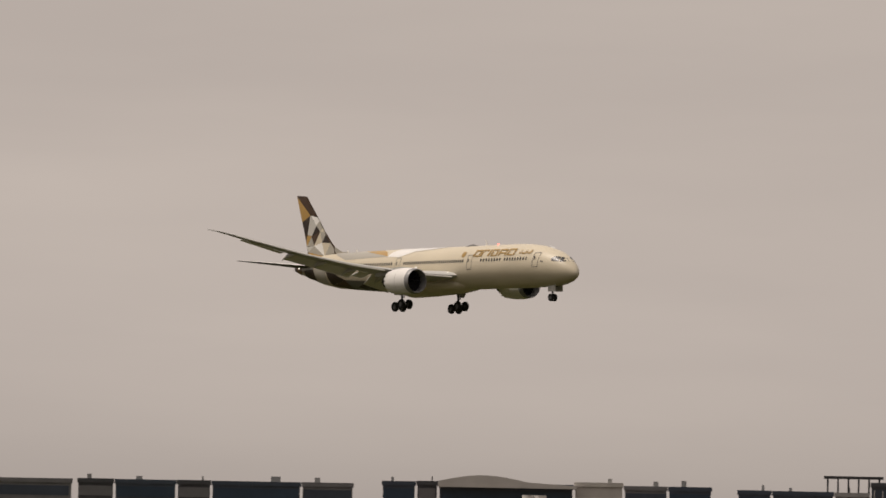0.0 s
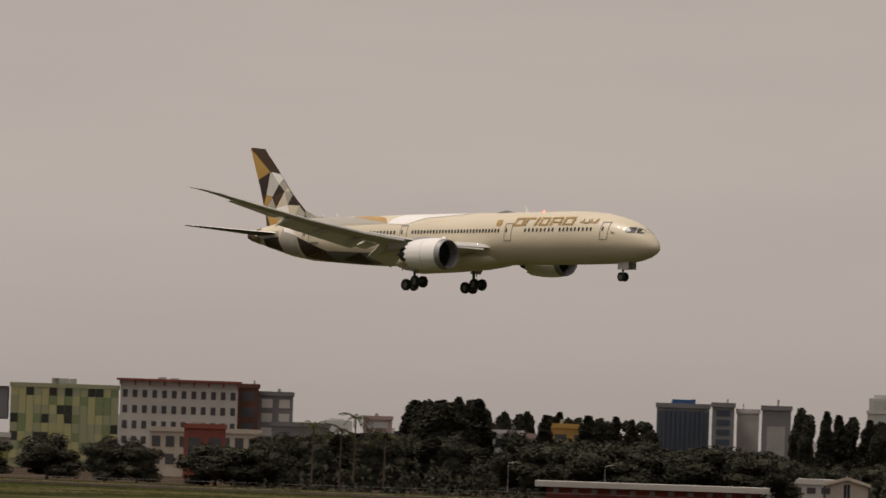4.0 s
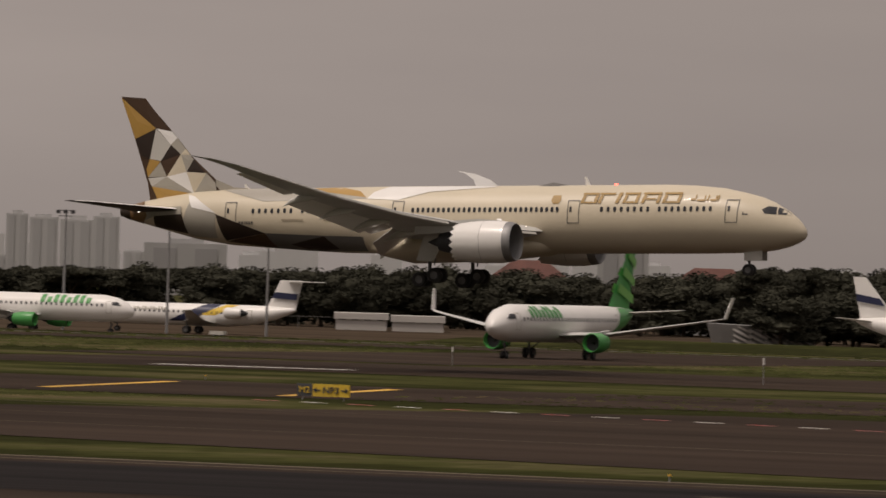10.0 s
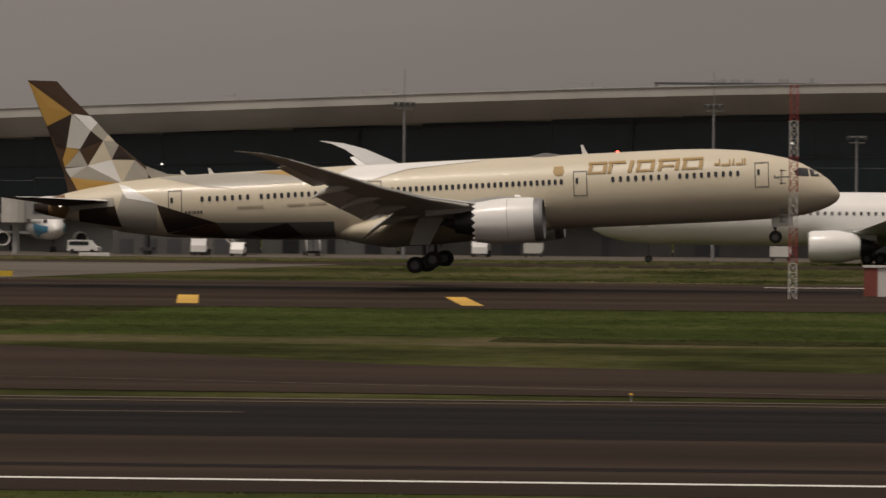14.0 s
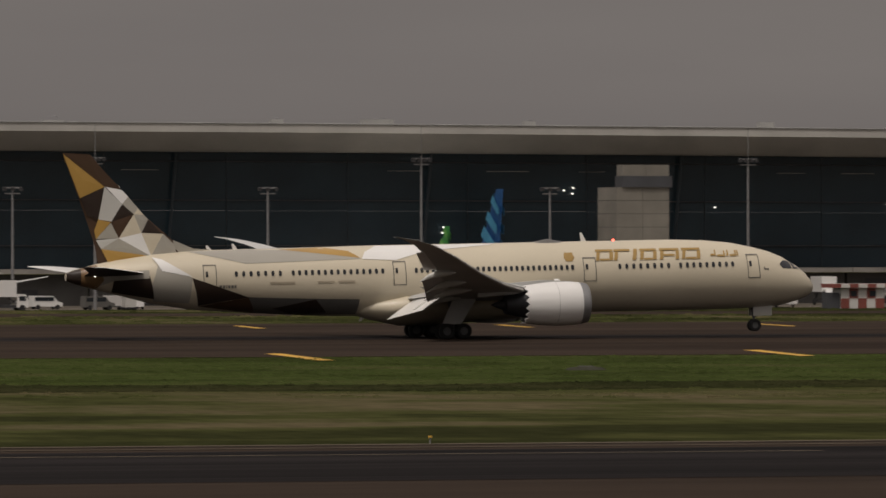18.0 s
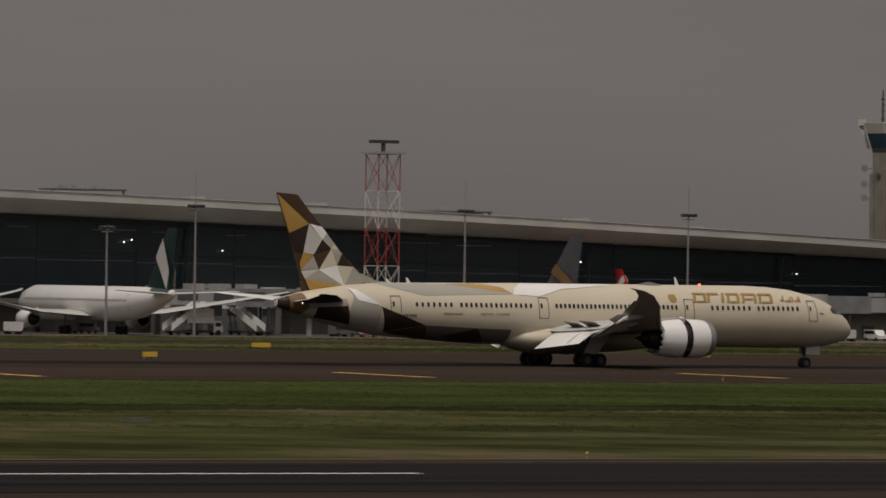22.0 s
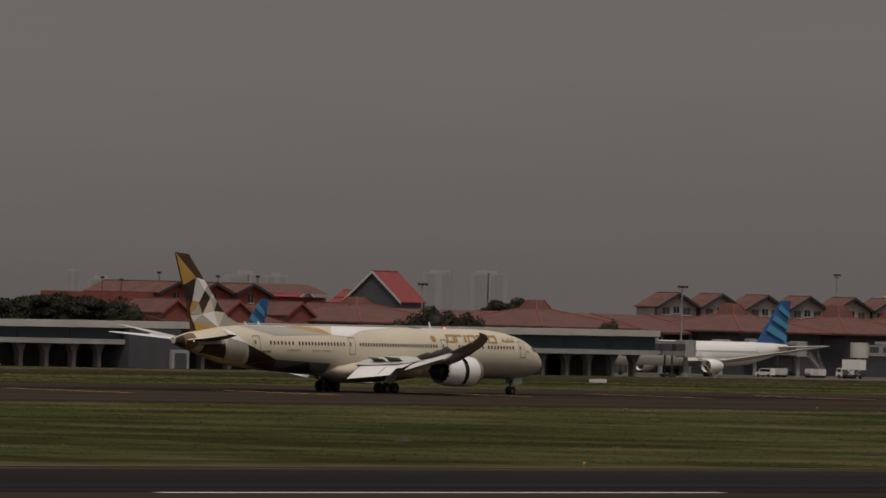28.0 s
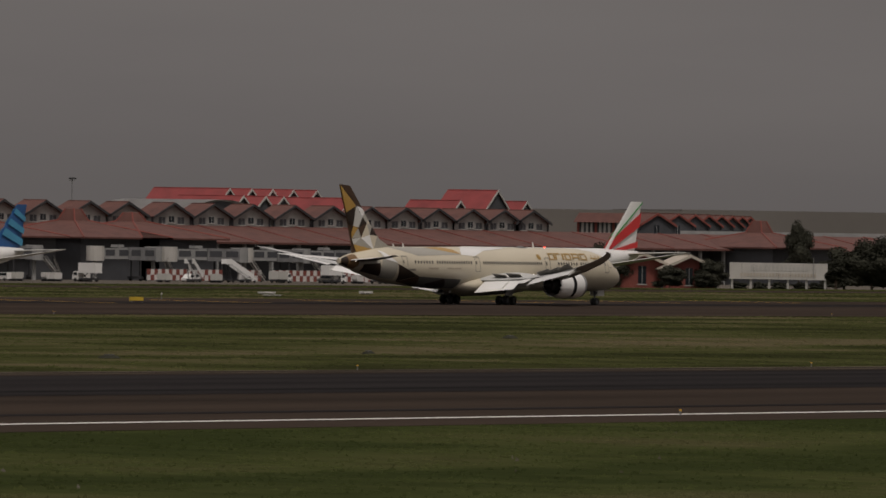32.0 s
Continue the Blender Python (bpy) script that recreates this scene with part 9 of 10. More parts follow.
wood(-31.4, -28.6, -0.21, -0.2, 1500, 1560, 15, ("round",), "leaf_dark", 6, 10)
wood(-29.2, -26.5, -0.17, -0.13, 1420, 1500, 18, ("round",), "leaf_dark", 8, 13)
wood(-27.2, -24.5, -0.06, -0.03, 1440, 1500, 16, ("round", "flat"), "leaf_dark", 12, 18)
wood(-24.9, -22.4, -0.02, 0.03, 1420, 1480, 16, ("round",), "leaf_dark", 12, 18)
wood(-22.3, -20.6, 0.0, 0.05, 1400, 1480, 10, ("round",), "leaf_dark", 12, 18)
wood(-21.0, -18.6, 0.08, 0.14, 1330, 1400, 18, ("round", "flat"), "leaf_dark", 13, 20)
wood(-18.7, -17.1, 0.0, -0.02, 1330, 1400, 9, ("round",), "leaf_dark", 12, 18)
wood(-20.9, -18.5, -0.08, -0.05, 1290, 1320, 14, ("round",), "leaf_dark", 11, 16)


def thicket(name, az0, az1, r0, r1, h, count, seed, gaps=()):
    """A dense band of shrubs: many leaf sprays heaped into uneven mounds."""
    gen = np.random.default_rng(seed)
    az = gen.uniform(az0, az1, count)
    for lo, hi in gaps:
        az = az[(az < lo) | (az > hi)]
    n = len(az)
    a = np.radians(az)
    r = gen.uniform(r0, r1, n)
    mound = 0.62 + 0.22 * np.sin(az * 21.0) + 0.16 * np.sin(az * 57.0 + 1.3)
    z = -1.8 + h * mound * gen.uniform(0.0, 1.0, n) ** 0.7
    c = np.stack([r * np.sin(a), r * np.cos(a), z], 1)
    u = gen.normal(size=(n, 3))
    v = gen.normal(size=(n, 3))
    u *= (gen.uniform(0.35, 0.8, n) / np.linalg.norm(u, axis=1))[:, None]
    v *= (gen.uniform(0.3, 0.6, n) / np.linalg.norm(v, axis=1))[:, None]
    pts = np.stack([c - u, c - v, c + u, c + v], 1).reshape(-1, 3)
    me = bpy.data.meshes.new(name)
    me.from_pydata(pts.tolist(), [], np.arange(4 * n).reshape(-1, 4).tolist())
    me.materials.append(M["leaf_dark"])
    return tagged(new(name, me), "dense dark shrubs along the airfield fence", "shrubs", kind="stuff")


thicket("fence_shrubs", -46.3, -33.6, 1378, 1392, 2.6, 9000, 1, ((-44.1, -42.4), (-36.15, -35.3)))
thicket("wood_shrubs", -46.3, -35.3, 1610, 1640, 7.0, 26000, 2)
thicket("western_shrubs", -31.6, -26.2, 1500, 1520, 3.6, 9000, 3)
thicket("taxiway_shrubs", -27.4, -17.2, 1470, 1490, 7.5, 22000, 4)
for az, el in ((-45.72, 0.06), (-45.42, 0.13), (-45.52, 0.04), (-45.2, 0.0)):
    a = radians(az)
    h = EYE + 1500 * math.tan(radians(el)) + 1.8
    make_palm(Matrix.Translation((1500 * math.sin(a), 1500 * math.cos(a), -1.8)), int(-az * 100), h)


# ---- terminal front and apron clutter ----
def bus(x, y, turn, m, label, length=12.0):
    b = thing("airport_bus", Matrix.Translation((x, y, ground_z(x, y) + 0.03)) @ pose(0, 0, 0, 0, 0, turn), label, "bus", group="airport buses")
    bm = bmesh.new()
    box(bm, -length / 2, length / 2, -1.3, 1.3, 0.35, 3.0)
    bmesh.ops.bevel(bm, geom=bm.edges[:], offset=0.18, segments=2, affect="EDGES")
    body = part("body", bm, m, b, smooth=True)
    n = int(length / 2)
    for s in (-1.32, 1.32):
        for i in range(n):
            bm = bmesh.new()
            xx = -length / 2 + 0.5 + (length - 1.2) * i / n
            box(bm, xx, xx + (length - 1.6) / n, s - 0.02, s + 0.02, 1.45, 2.55)
            part("side_window", bm, "window_glass", b)
        for xx in (-length * 0.3, length * 0.32):
            bm = bmesh.new()
            rod(bm, (xx, s * 0.9, 0.48), (xx, s * 1.01, 0.48), 0.48, sides=12)
            part("wheel", bm, "tyre_rubber", b)
    for s in (-1, 1):
        bm = bmesh.new()
        box(bm, s * (length / 2 + 0.01) - 0.02, s * (length / 2 + 0.01) + 0.02, -1.1, 1.1, 1.2, 2.6)
        part("windscreen", bm, "window_glass", b)
    bm = bmesh.new()
    box(bm, -1.6, 1.2, -0.8, 0.8, 3.0, 3.25)
    part("roof_unit", bm, "pale_grey_paint", b)
    return b


def truck(x, y, turn, cab, load, label, high=False):
    t = thing("service_truck", Matrix.Translation((x, y, ground_z(x, y) + 0.03)) @ pose(0, 0, 0, 0, 0, turn), label, "truck", group="service vehicles")
    bm = bmesh.new()
    loft(bm, [[(px, s * 1.1, pz) for px, pz in ((1.9, 0.5), (3.6, 0.5), (3.6, 1.4), (3.2, 2.35), (1.9, 2.35))] for s in (-1, 1)])
    cabob = part("cab", bm, cab, t)
    for s in (-1.12, 1.12):
        bm = bmesh.new()
        box(bm, 2.2, 3.2, s - 0.02, s + 0.02, 1.45, 2.1)
        part("cab_window", bm, "window_glass", cabob)
        for xx in (-1.8, 2.7):
            bm = bmesh.new()
            rod(bm, (xx, s * 0.82, 0.45), (xx, s * 1.03, 0.45), 0.45, sides=12)
            part("wheel", bm, "tyre_rubber", t)
    z = 2.0 if high else 0.9
    bm = bmesh.new()
    box(bm, -3.2, 1.8, -1.2, 1.2, z, z + (2.3 if high else 1.9))
    part("load_box", bm, load, t)
    bm = bmesh.new()
    box(bm, -3.2, 3.4, -0.9, 0.9, 0.45, 0.85)
    if high:
        for k in (-2.6, 0.6):
            rod(bm, (k, -0.8, 0.7), (k + 1.8, -0.8, 2.0), 0.09)
            rod(bm, (k + 1.8, -0.8, 0.7), (k, -0.8, 2.0), 0.09)
    part("chassis", bm, "dark_steel", t)
    return t


def van(x, y, turn, m, label):
    t = thing("service_van", Matrix.Translation((x, y, ground_z(x, y) + 0.03)) @ pose(0, 0, 0, 0, 0, turn), label, "van", group="service vehicles")
    bm = bmesh.new()
    loft(bm, [[(px, s * 0.92, pz) for px, pz in ((-2.3, 0.4), (2.3, 0.4), (2.3, 0.95), (1.5, 1.15), (0.9, 1.9), (-2.2, 1.95))] for s in (-1, 1)])
    body = part("body", bm, m, t)
    for s in (-0.94, 0.94):
        for x0, x1 in ((-2.0, 0.95),):
            bm = bmesh.new()
            box(bm, x0, x1, s - 0.015, s + 0.015, 1.2, 1.75)
            part("side_window", bm, "window_glass", body)
        for xx in (-1.5, 1.5):
            bm = bmesh.new()
            rod(bm, (xx, s * 0.82, 0.34), (xx, s * 1.02, 0.34), 0.34, sides=12)
            part("wheel", bm, "tyre_rubber", t)
    return t


def dolly(x, y, turn, m, label):
    t = thing("baggage_cart", Matrix.Translation((x, y, ground_z(x, y) + 0.03)) @ pose(0, 0, 0, 0, 0, turn), label, "cart", group="baggage carts")
    bm = bmesh.new()
    loft(bm, [[(px, s * 0.75, pz) for px, pz in ((-1.4, 0.55), (1.0, 0.55), (1.4, 1.0), (1.4, 2.0), (-1.4, 2.0))] for s in (-1, 1)])
    part("container", bm, m, t)
    bm = bmesh.new()
    box(bm, -1.6, 1.6, -0.8, 0.8, 0.38, 0.54)
    rod(bm, (1.6, 0, 0.45), (2.4, 0, 0.4), 0.06)
    for xx in (-1.1, 1.1):
        rod(bm, (xx, -0.8, 0.2), (xx, 0.8, 0.2), 0.2, sides=10)
    part("deck", bm, "dark_steel", t)
    return t


def airstairs(x, y, turn, label="white passenger stairs on a truck"):
    t = thing("passenger_stairs", Matrix.Translation((x, y, ground_z(x, y) + 0.03)) @ pose(0, 0, 0, 0, 0, turn), label, "stairs", group="passenger stairs")
    bm = bmesh.new()
    for k in range(14):
        box(bm, -4 + 0.5 * k, -3.4 + 0.5 * k, -0.9, 0.9, 0.75 + 0.26 * k, 0.83 + 0.26 * k)
    box(bm, 3.0, 4.6, -0.95, 0.95, 4.3, 4.4)
    part("steps", bm, "steel_grey", t)
    for s in (-0.95, 0.95):
        bm = bmesh.new()
        loft(bm, [[(-4.1, s, 0.7), (-4.1, s + 0.05, 0.7), (-4.1, s + 0.05, 1.9), (-4.1, s, 1.9)], [(3.1, s, 4.35), (3.1, s + 0.05, 4.35), (3.1, s + 0.05, 5.5), (3.1, s, 5.5)], [(4.6, s, 4.35), (4.6, s + 0.05, 4.35), (4.6, s + 0.05, 5.5), (4.6, s, 5.5)]])
        part("side_panel", bm, "white_paint", t)
        for xx in (-2.2, 2.4):
            bm = bmesh.new()
            rod(bm, (xx, s * 0.8, 0.4), (xx, s, 0.4), 0.4, sides=12)
            part("wheel", bm, "tyre_rubber", t)
    bm = bmesh.new()
    box(bm, -3.5, 3.2, -0.8, 0.8, 0.4, 0.75)
    rod(bm, (2.6, 0.5, 0.7), (3.6, 0.5, 4.3), 0.1)
    rod(bm, (2.6, -0.5, 0.7), (3.6, -0.5, 4.3), 0.1)
    part("chassis", bm, "dark_steel", t)
    return t


def scatter(proto, spots):
    """Copies of a vehicle at further places: x, y and heading."""
    for x, y, turn in spots:
        copy_thing(proto, Matrix.Translation((x, y, ground_z(x, y) + 0.03)) @ pose(0, 0, 0, 0, 0, turn))


rnd = random.Random(31)
wb = bus(354, 1092, -90, "white_paint", "white airport bus parked nose out")
scatter(wb, [(354 + 4.1 * k, 1092, -90) for k in range(1, 7)])
copy_thing(wb, Matrix.Translation((-255, 1150, -1.75)))
wt = truck(-250, 1128, 8, "white_paint", "pale_grey_paint", "white service truck with a box body")
ct = truck(508, 1110, 180, "white_paint", "white_paint", "white catering truck with a raised body", True)
rt = truck(909, 1036, 0, "red_paint", "red_paint", "red service truck on the apron")
gv = van(-222, 1120, 0, "white_paint", "small white service van")
rv = van(578, 1118, 180, "red_paint", "small red service van")
dv = van(590, 1120, 0, "dark_grey_paint", "small dark service van")
bc = dolly(-240, 1132, 0, "pale_grey_paint", "silver baggage container on a cart")
wc = dolly(-236, 1132, 0, "banner_white", "white baggage container on a cart")
st = airstairs(700, 1106, 60)
for proto, n in ((wt, 9), (ct, 7), (gv, 13), (rv, 4), (dv, 8), (bc, 26), (wc, 16)):
    spots = []
    for k in range(n):
        x = rnd.uniform(-240, 870) if rnd.random() < 0.8 else rnd.uniform(480, 880)
        spots.append((x, rnd.uniform(1100, 1134), rnd.choice((0, 180, 10, -12, 90, -90))))
    scatter(proto, spots)
for proto, n in ((wt, 2), (gv, 4), (dv, 3), (bc, 13), (wc, 7), (ct, 2)):
    scatter(proto, [(rnd.uniform(810, 1040), rnd.uniform(1028, 1042), rnd.choice((0, 180, 8))) for k in range(n)])
for proto, n in ((wt, 4), (gv, 4), (dv, 3), (bc, 9), (wc, 7), (ct, 2)):
    scatter(proto, [(rnd.uniform(1060, 1230), rnd.uniform(1062, 1090), rnd.choice((0, 180, 8))) for k in range(n // 2)])
    scatter(proto, [(rnd.uniform(1380, 1600), rnd.uniform(1122, 1142), rnd.choice((0, 180, 8, 90))) for k in range(n // 2 + 1)])
for proto, n in ((wt, 3), (gv, 5), (dv, 3), (ct, 2), (bc, 5), (wc, 5)):
    scatter(proto, [(rnd.uniform(165, 300), rnd.uniform(1058, 1098), rnd.choice((0, 180, 8, 90))) for k in range(n)])
for proto, n in ((wt, 2), (gv, 4), (rv, 4), (ct, 2), (wc, 4)):
    scatter(proto, [(rnd.uniform(10, 125), rnd.uniform(1020, 1090), rnd.choice((0, 180, 8, 90))) for k in range(n)])
scatter(bc, [(770 + 9.5 * k + rnd.uniform(-3, 3), rnd.uniform(1088, 1112), rnd.choice((0, 8, 172))) for k in range(12)])
scatter(rv, [(842, 1100, 0), (868, 1104, 180)])
scatter(st, [(745, 1100, 120), (655, 1118, 100), (640, 1112, 20), (1448, 1128, 200), (1470, 1132, 170), (530, 1120, 40), (790, 1085, 60), (-100, 1118, 100)])
scatter(gv, [(-395 + 9 * k, 1240, 0) for k in range(4)])

# ground-floor walls, slab and gates of the main terminal
floor_1 = thing("terminal_podium", pose(0, 0, 0), "grey terminal ground floor with dark service doors", "podium", kind="structure")
for k in range(56):
    x = -250 + 20 * k
    bm = bmesh.new()
    box(bm, x, x + 19.6, 1149.2, 1150.6, -1.8, 2.9)
    part("wall_panel", bm, "tower_concrete" if x > 690 else "wall_grey" if k % 7 == 0 or k < 6 else "podium_wall", floor_1)
    bm = bmesh.new()
    box(bm, x, x + 19.9, 1146.5, 1152, 3.0, 3.7)
    part("slab_edge", bm, "concrete", floor_1)
    for dx in (3, 9.5, 15):
        if rnd.random() < 0.45:
            bm = bmesh.new()
            w = rnd.choice((1.2, 2.4, 3.6))
            box(bm, x + dx, x + dx + w, 1149.0, 1149.3, -1.75, rnd.choice((0.6, 1.4, 2.0)))
            part("service_door", bm, "wall_dark", floor_1)
for x, y, turn, length in ((-262, 1112, 0, 22), (-140, 1112, 0, 24), (96, 1118, 180, 18), (214, 1118, 0, 18), (360, 1112, 0, 14), (425, 1112, 180, 16), (300, 1118, 0, 16), (512, 1108, 0, 18), (575, 1122, 0, 16), (640, 1118, 0, 26), (664, 1122, 0, 16), (790, 1122, 180, 18), (855, 1122, 0, 16), (836, 1052, 0, 18), (900, 1052, 0, 16), (960, 1052, 180, 18)):
    jet_bridge(x, y, turn, length, 4.4)
for x, y, z in ((-262, 1095, 1.4), (-120, 1124, 3.0), (505, 1126, 3.4), (660, 1130, 3.6), (440, 1130, 3.2), (205, 1126, 3.0)):
    g = thing("gate_house", Matrix.Translation((x, y, ground_z(x, y))), "pale gate building with dark openings", "gate building", group="gate buildings")
    bm = bmesh.new()
    box(bm, -9, 9, 0, 12, 0, z + 3.4)
    part("wall", bm, "podium_wall", g)
    bm = bmesh.new()
    box(bm, -9.5, 9.5, -0.5, 12, z + 3.4, z + 3.8)
    part("roof_slab", bm, "roof_grey", g)
    for k in range(5):
        bm = bmesh.new()
        box(bm, -8 + 3.4 * k, -6 + 3.4 * k, -0.06, 0.1, 0, 2.2)
        part("door", bm, "wall_dark", g)
        bm = bmesh.new()
        box(bm, -8.2 + 3.4 * k, -5.8 + 3.4 * k, -0.06, 0.1, 3.2, 5.2)
        part("window", bm, "window_glass", g)
    for k in range(3):
        bm = bmesh.new()
        box(bm, -7 + 5 * k, -4.5 + 5 * k, 2, 5, z + 3.8, z + 4.8)
        part("roof_unit", bm, "wall_grey", g)
# west hall: grassy bank, terrace on columns, pier with its bridge
bm = bmesh.new()
loft(bm, [[(x, 955, ground_z(0, 955) - 0.2), (x, 984, 0.15), (x, 1029, 0.2), (x, 1029, -2), (x, 955, -3)] for x in (-420, -240)])
tagged(part("forecourt_bank", bm, "grass"), "low grass bank before the west hall", "bank", kind="structure")
bm = bmesh.new()
box(bm, -345, -256, 992, 1029, 0.1, 0.24)
tagged(part("forecourt", bm, "apron_concrete"), "pale concrete forecourt of the west hall", "forecourt", kind="structure")
terr = thing("hall_terrace", pose(0, 0, 0), "pale terrace on columns before the west hall", "terrace")
bm = bmesh.new()
box(bm, -315.5, -256, 1019, 1029.5, 6.3, 7.0)
part("deck", bm, "pale_concrete", terr)
bm = bmesh.new()
box(bm, -313.8, -256, 1020, 1029, 5.2, 6.28)
part("beam", bm, "concrete", terr)
for z in (7.35, 7.7):
    bm = bmesh.new()
    rod(bm, (-316, 1019.2, z), (-256, 1019.2, z), 0.07, sides=6)
    part("rail", bm, "white_paint", terr)
for k in range(24):
    bm = bmesh.new()
    rod(bm, (-315.8 + 2.55 * k, 1019.2, 7.0), (-315.8 + 2.55 * k, 1019.2, 7.7), 0.05, sides=5)
    part("rail_post", bm, "white_paint", terr)
for x in (-314, -300.2, -290.6, -279, -268, -257.5):
    bm = bmesh.new()
    box(bm, x - 0.75, x + 0.75, 1019.6, 1021.2, 0.2, 5.2)
    part("column", bm, "concrete", terr)
for x0, x1 in ((-313, -301.2), (-299.2, -291.5), (-289.6, -280), (-278, -269), (-267, -258.4)):
    bm = bmesh.new()
    box(bm, x0, x1, 1026, 1026.3, 0.2, 5.1)
    part("opening", bm, "window_glass", terr)
    bm = bmesh.new()
    box(bm, x0, x1, 1025.7, 1026.0, 4.2, 4.35)
    part("transom", bm, "steel_grey", terr)
bm = bmesh.new()
curl = [(-317.6 + 3.4 * math.cos(math.radians(a)) - 0.2, 7.9 + 2.3 * math.sin(math.radians(a))) for a in range(130, 281, 15)]
curl_in = [(-317.6 + 2.3 * math.cos(math.radians(a)) + 0.4, 7.9 + 1.3 * math.sin(math.radians(a))) for a in range(130, 281, 15)]
loft(bm, [[(x + 2.4, y, z) for x, z in curl + curl_in[::-1]] for y in (1018.5, 1029)])
part("curled_end", bm, "pale_concrete", terr, "pale curled end wall")
pier = thing("bridge_pier", Matrix.Translation((-322.5, 1000, 0.2)), "pale concrete bridge pier with dark doorways", "pier")
for k in range(6):
    for x0, x1 in ((-4.6, -1.9), (-1.85, 2.2), (2.25, 4.1)):
        if x0 == -1.85 and k in (0, 1, 3, 4):
            continue
        bm = bmesh.new()
        box(bm, x0, x1, 0, 7, 1.22 * k, 1.22 * k + 1.19)
        part("concrete_panel", bm, "concrete", pier)
for z0, z1, m in ((0, 2.45, "wall_dark"), (3.66, 6.08, "window_glass")):
    bm = bmesh.new()
    box(bm, -1.85, 2.2, 0.5, 0.7, z0, z1)
    part("doorway", bm, m, pier)
for x, h in ((-3.6, 8.6), (-2.4, 9.2), (0.6, 8.4)):
    bm = bmesh.new()
    rod(bm, (x, 2, 7.2), (x, 2, h), 0.12, sides=6)
    part("vent_pipe", bm, "steel_grey", pier)
bm = bmesh.new()
rod(bm, (-2.3, -0.4, 0), (-2.3, -0.4, 9.6), 0.2, sides=8)
part("downpipe", bm, "steel_grey", pier)
span = thing("access_bridge", pose(0, 0, 0), "dark glazed access bridge with a blue band", "bridge")
bm = bmesh.new()
loft(bm, [[(x, 1002, z), (x, 1005, z), (x, 1005, z + 0.35), (x, 1002, z + 0.35)] for x, z in ((-344, 3.1), (-327.2, 4.2))])
part("floor_beam", bm, "steel_grey", span)
bm = bmesh.new()
loft(bm, [[(x, 1002.2, z + 0.4), (x, 1004.8, z + 0.4), (x, 1004.8, z + 2.1), (x, 1002.2, z + 2.1)] for x, z in ((-344, 3.1), (-327.2, 4.2))])
part("glazing", bm, "blue_glass", span)
bm = bmesh.new()
loft(bm, [[(x, 1001.9, z + 2.15), (x, 1005.1, z + 2.15), (x, 1005.1, z + 2.4), (x, 1001.9, z + 2.4)] for x, z in ((-344, 3.1), (-327.2, 4.2))])
part("roof", bm, "wall_grey", span)
for k in range(9):
    x, z = -344 + 2.1 * k, 3.1 + 0.1375 * k
    bm = bmesh.new()
    box(bm, x - 0.08, x + 0.08, 1002.0, 1002.2, z + 0.35, z + 2.15)
    part("mullion", bm, "steel_grey", span)
bm = bmesh.new()
rod(bm, (-343, 1003.5, 0), (-343, 1003.5, 3.2), 0.4, sides=8)
part("support", bm, "steel_grey", span)
for bx, by, m, length, lab in ((-309.2, 1000, "white_paint", 11.6, "long white airport bus with dark windows"), (-299.6, 1004, "white_paint", 8.0, "white airport bus with dark windows"), (-293.6, 1001, "green_paint", 7.5, "green and white airport bus")):
    ob = bus(bx, by, 0, m, lab, length)
    ob.matrix_basis = Matrix.Translation((bx, by, 0.27))
# stair tower in front of the glass
g = thing("stair_tower", Matrix.Translation((360.0, 1105, -1.8)), "pale concrete stair tower before the glass hall", "tower")
for x0, x1, y1, z0, h in ((-1.6, 6.5, 9, 0, 17.6), (-0.6, 6.5, 3, 19.2, 20.9)):
    n = 9 if z0 == 0 else 1
    for k in range(n):
        for xa, xb in ((x0, (x0 + x1) / 2 - 0.02), ((x0 + x1) / 2 + 0.02, x1)):
            bm = bmesh.new()
            box(bm, xa, xb, 0, y1, z0 + (h - z0) * k / n, z0 + (h - z0) * (k + 1) / n - 0.05)
            part("concrete_panel", bm, "tower_concrete", g)
bm = bmesh.new()
box(bm, -0.8, 6.9, -0.3, 3.2, 17.55, 19.2)
part("dark_band", bm, "wall_dark", g)
# plant on the roof
for k in range(34):
    x = -120 + 27 * k + rnd.uniform(-8, 8)
    u = thing("roof_plant", Matrix.Translation((x, 1152 + rnd.uniform(0, 6), vault(x) + 0.3)), "small pale plant unit on the terminal roof", "roof unit", group="roof plant units")
    bm = bmesh.new()
    l = rnd.uniform(0.8, 3.0)
    box(bm, -l, l, -1, 1, -0.3, rnd.uniform(0.25, 0.9))
    part("casing", bm, "wall_grey", u)
    bm = bmesh.new()
    rod(bm, (l * 0.5, 0, 0.2), (l * 0.5, 0, 1.1), 0.05)
    rod(bm, (-l * 0.5, -0.3, 0.8), (l * 0.5, -0.3, 0.9), 0.05)
    part("pipe", bm, "steel_grey", u)

# ---- things on the airfield ----
def striped_box(x, y, w, h, label="red and white striped equipment cabin"):
    b = thing("equipment_cabin", Matrix.Translation((x, y, 0.03)), label, "cabin", group="equipment cabins")
    bm = bmesh.new()
    box(bm, -w / 2, w / 2, -1.2, 1.2, 0, h)
    part("body", bm, "banner_white", b)
    n = 5
    for k in range(0, n, 2):
        bm = bmesh.new()
        box(bm, -w / 2 + w * k / n, -w / 2 + w * (k + 1) / n, -1.24, -1.17, 0.02, h - 0.08)
        part("stripe", bm, "wall_red", b)
    bm = bmesh.new()
    box(bm, -w / 2 - 0.1, w / 2 + 0.1, -1.35, 1.3, h - 0.06, h + 0.08)
    part("roof", bm, "banner_white", b)


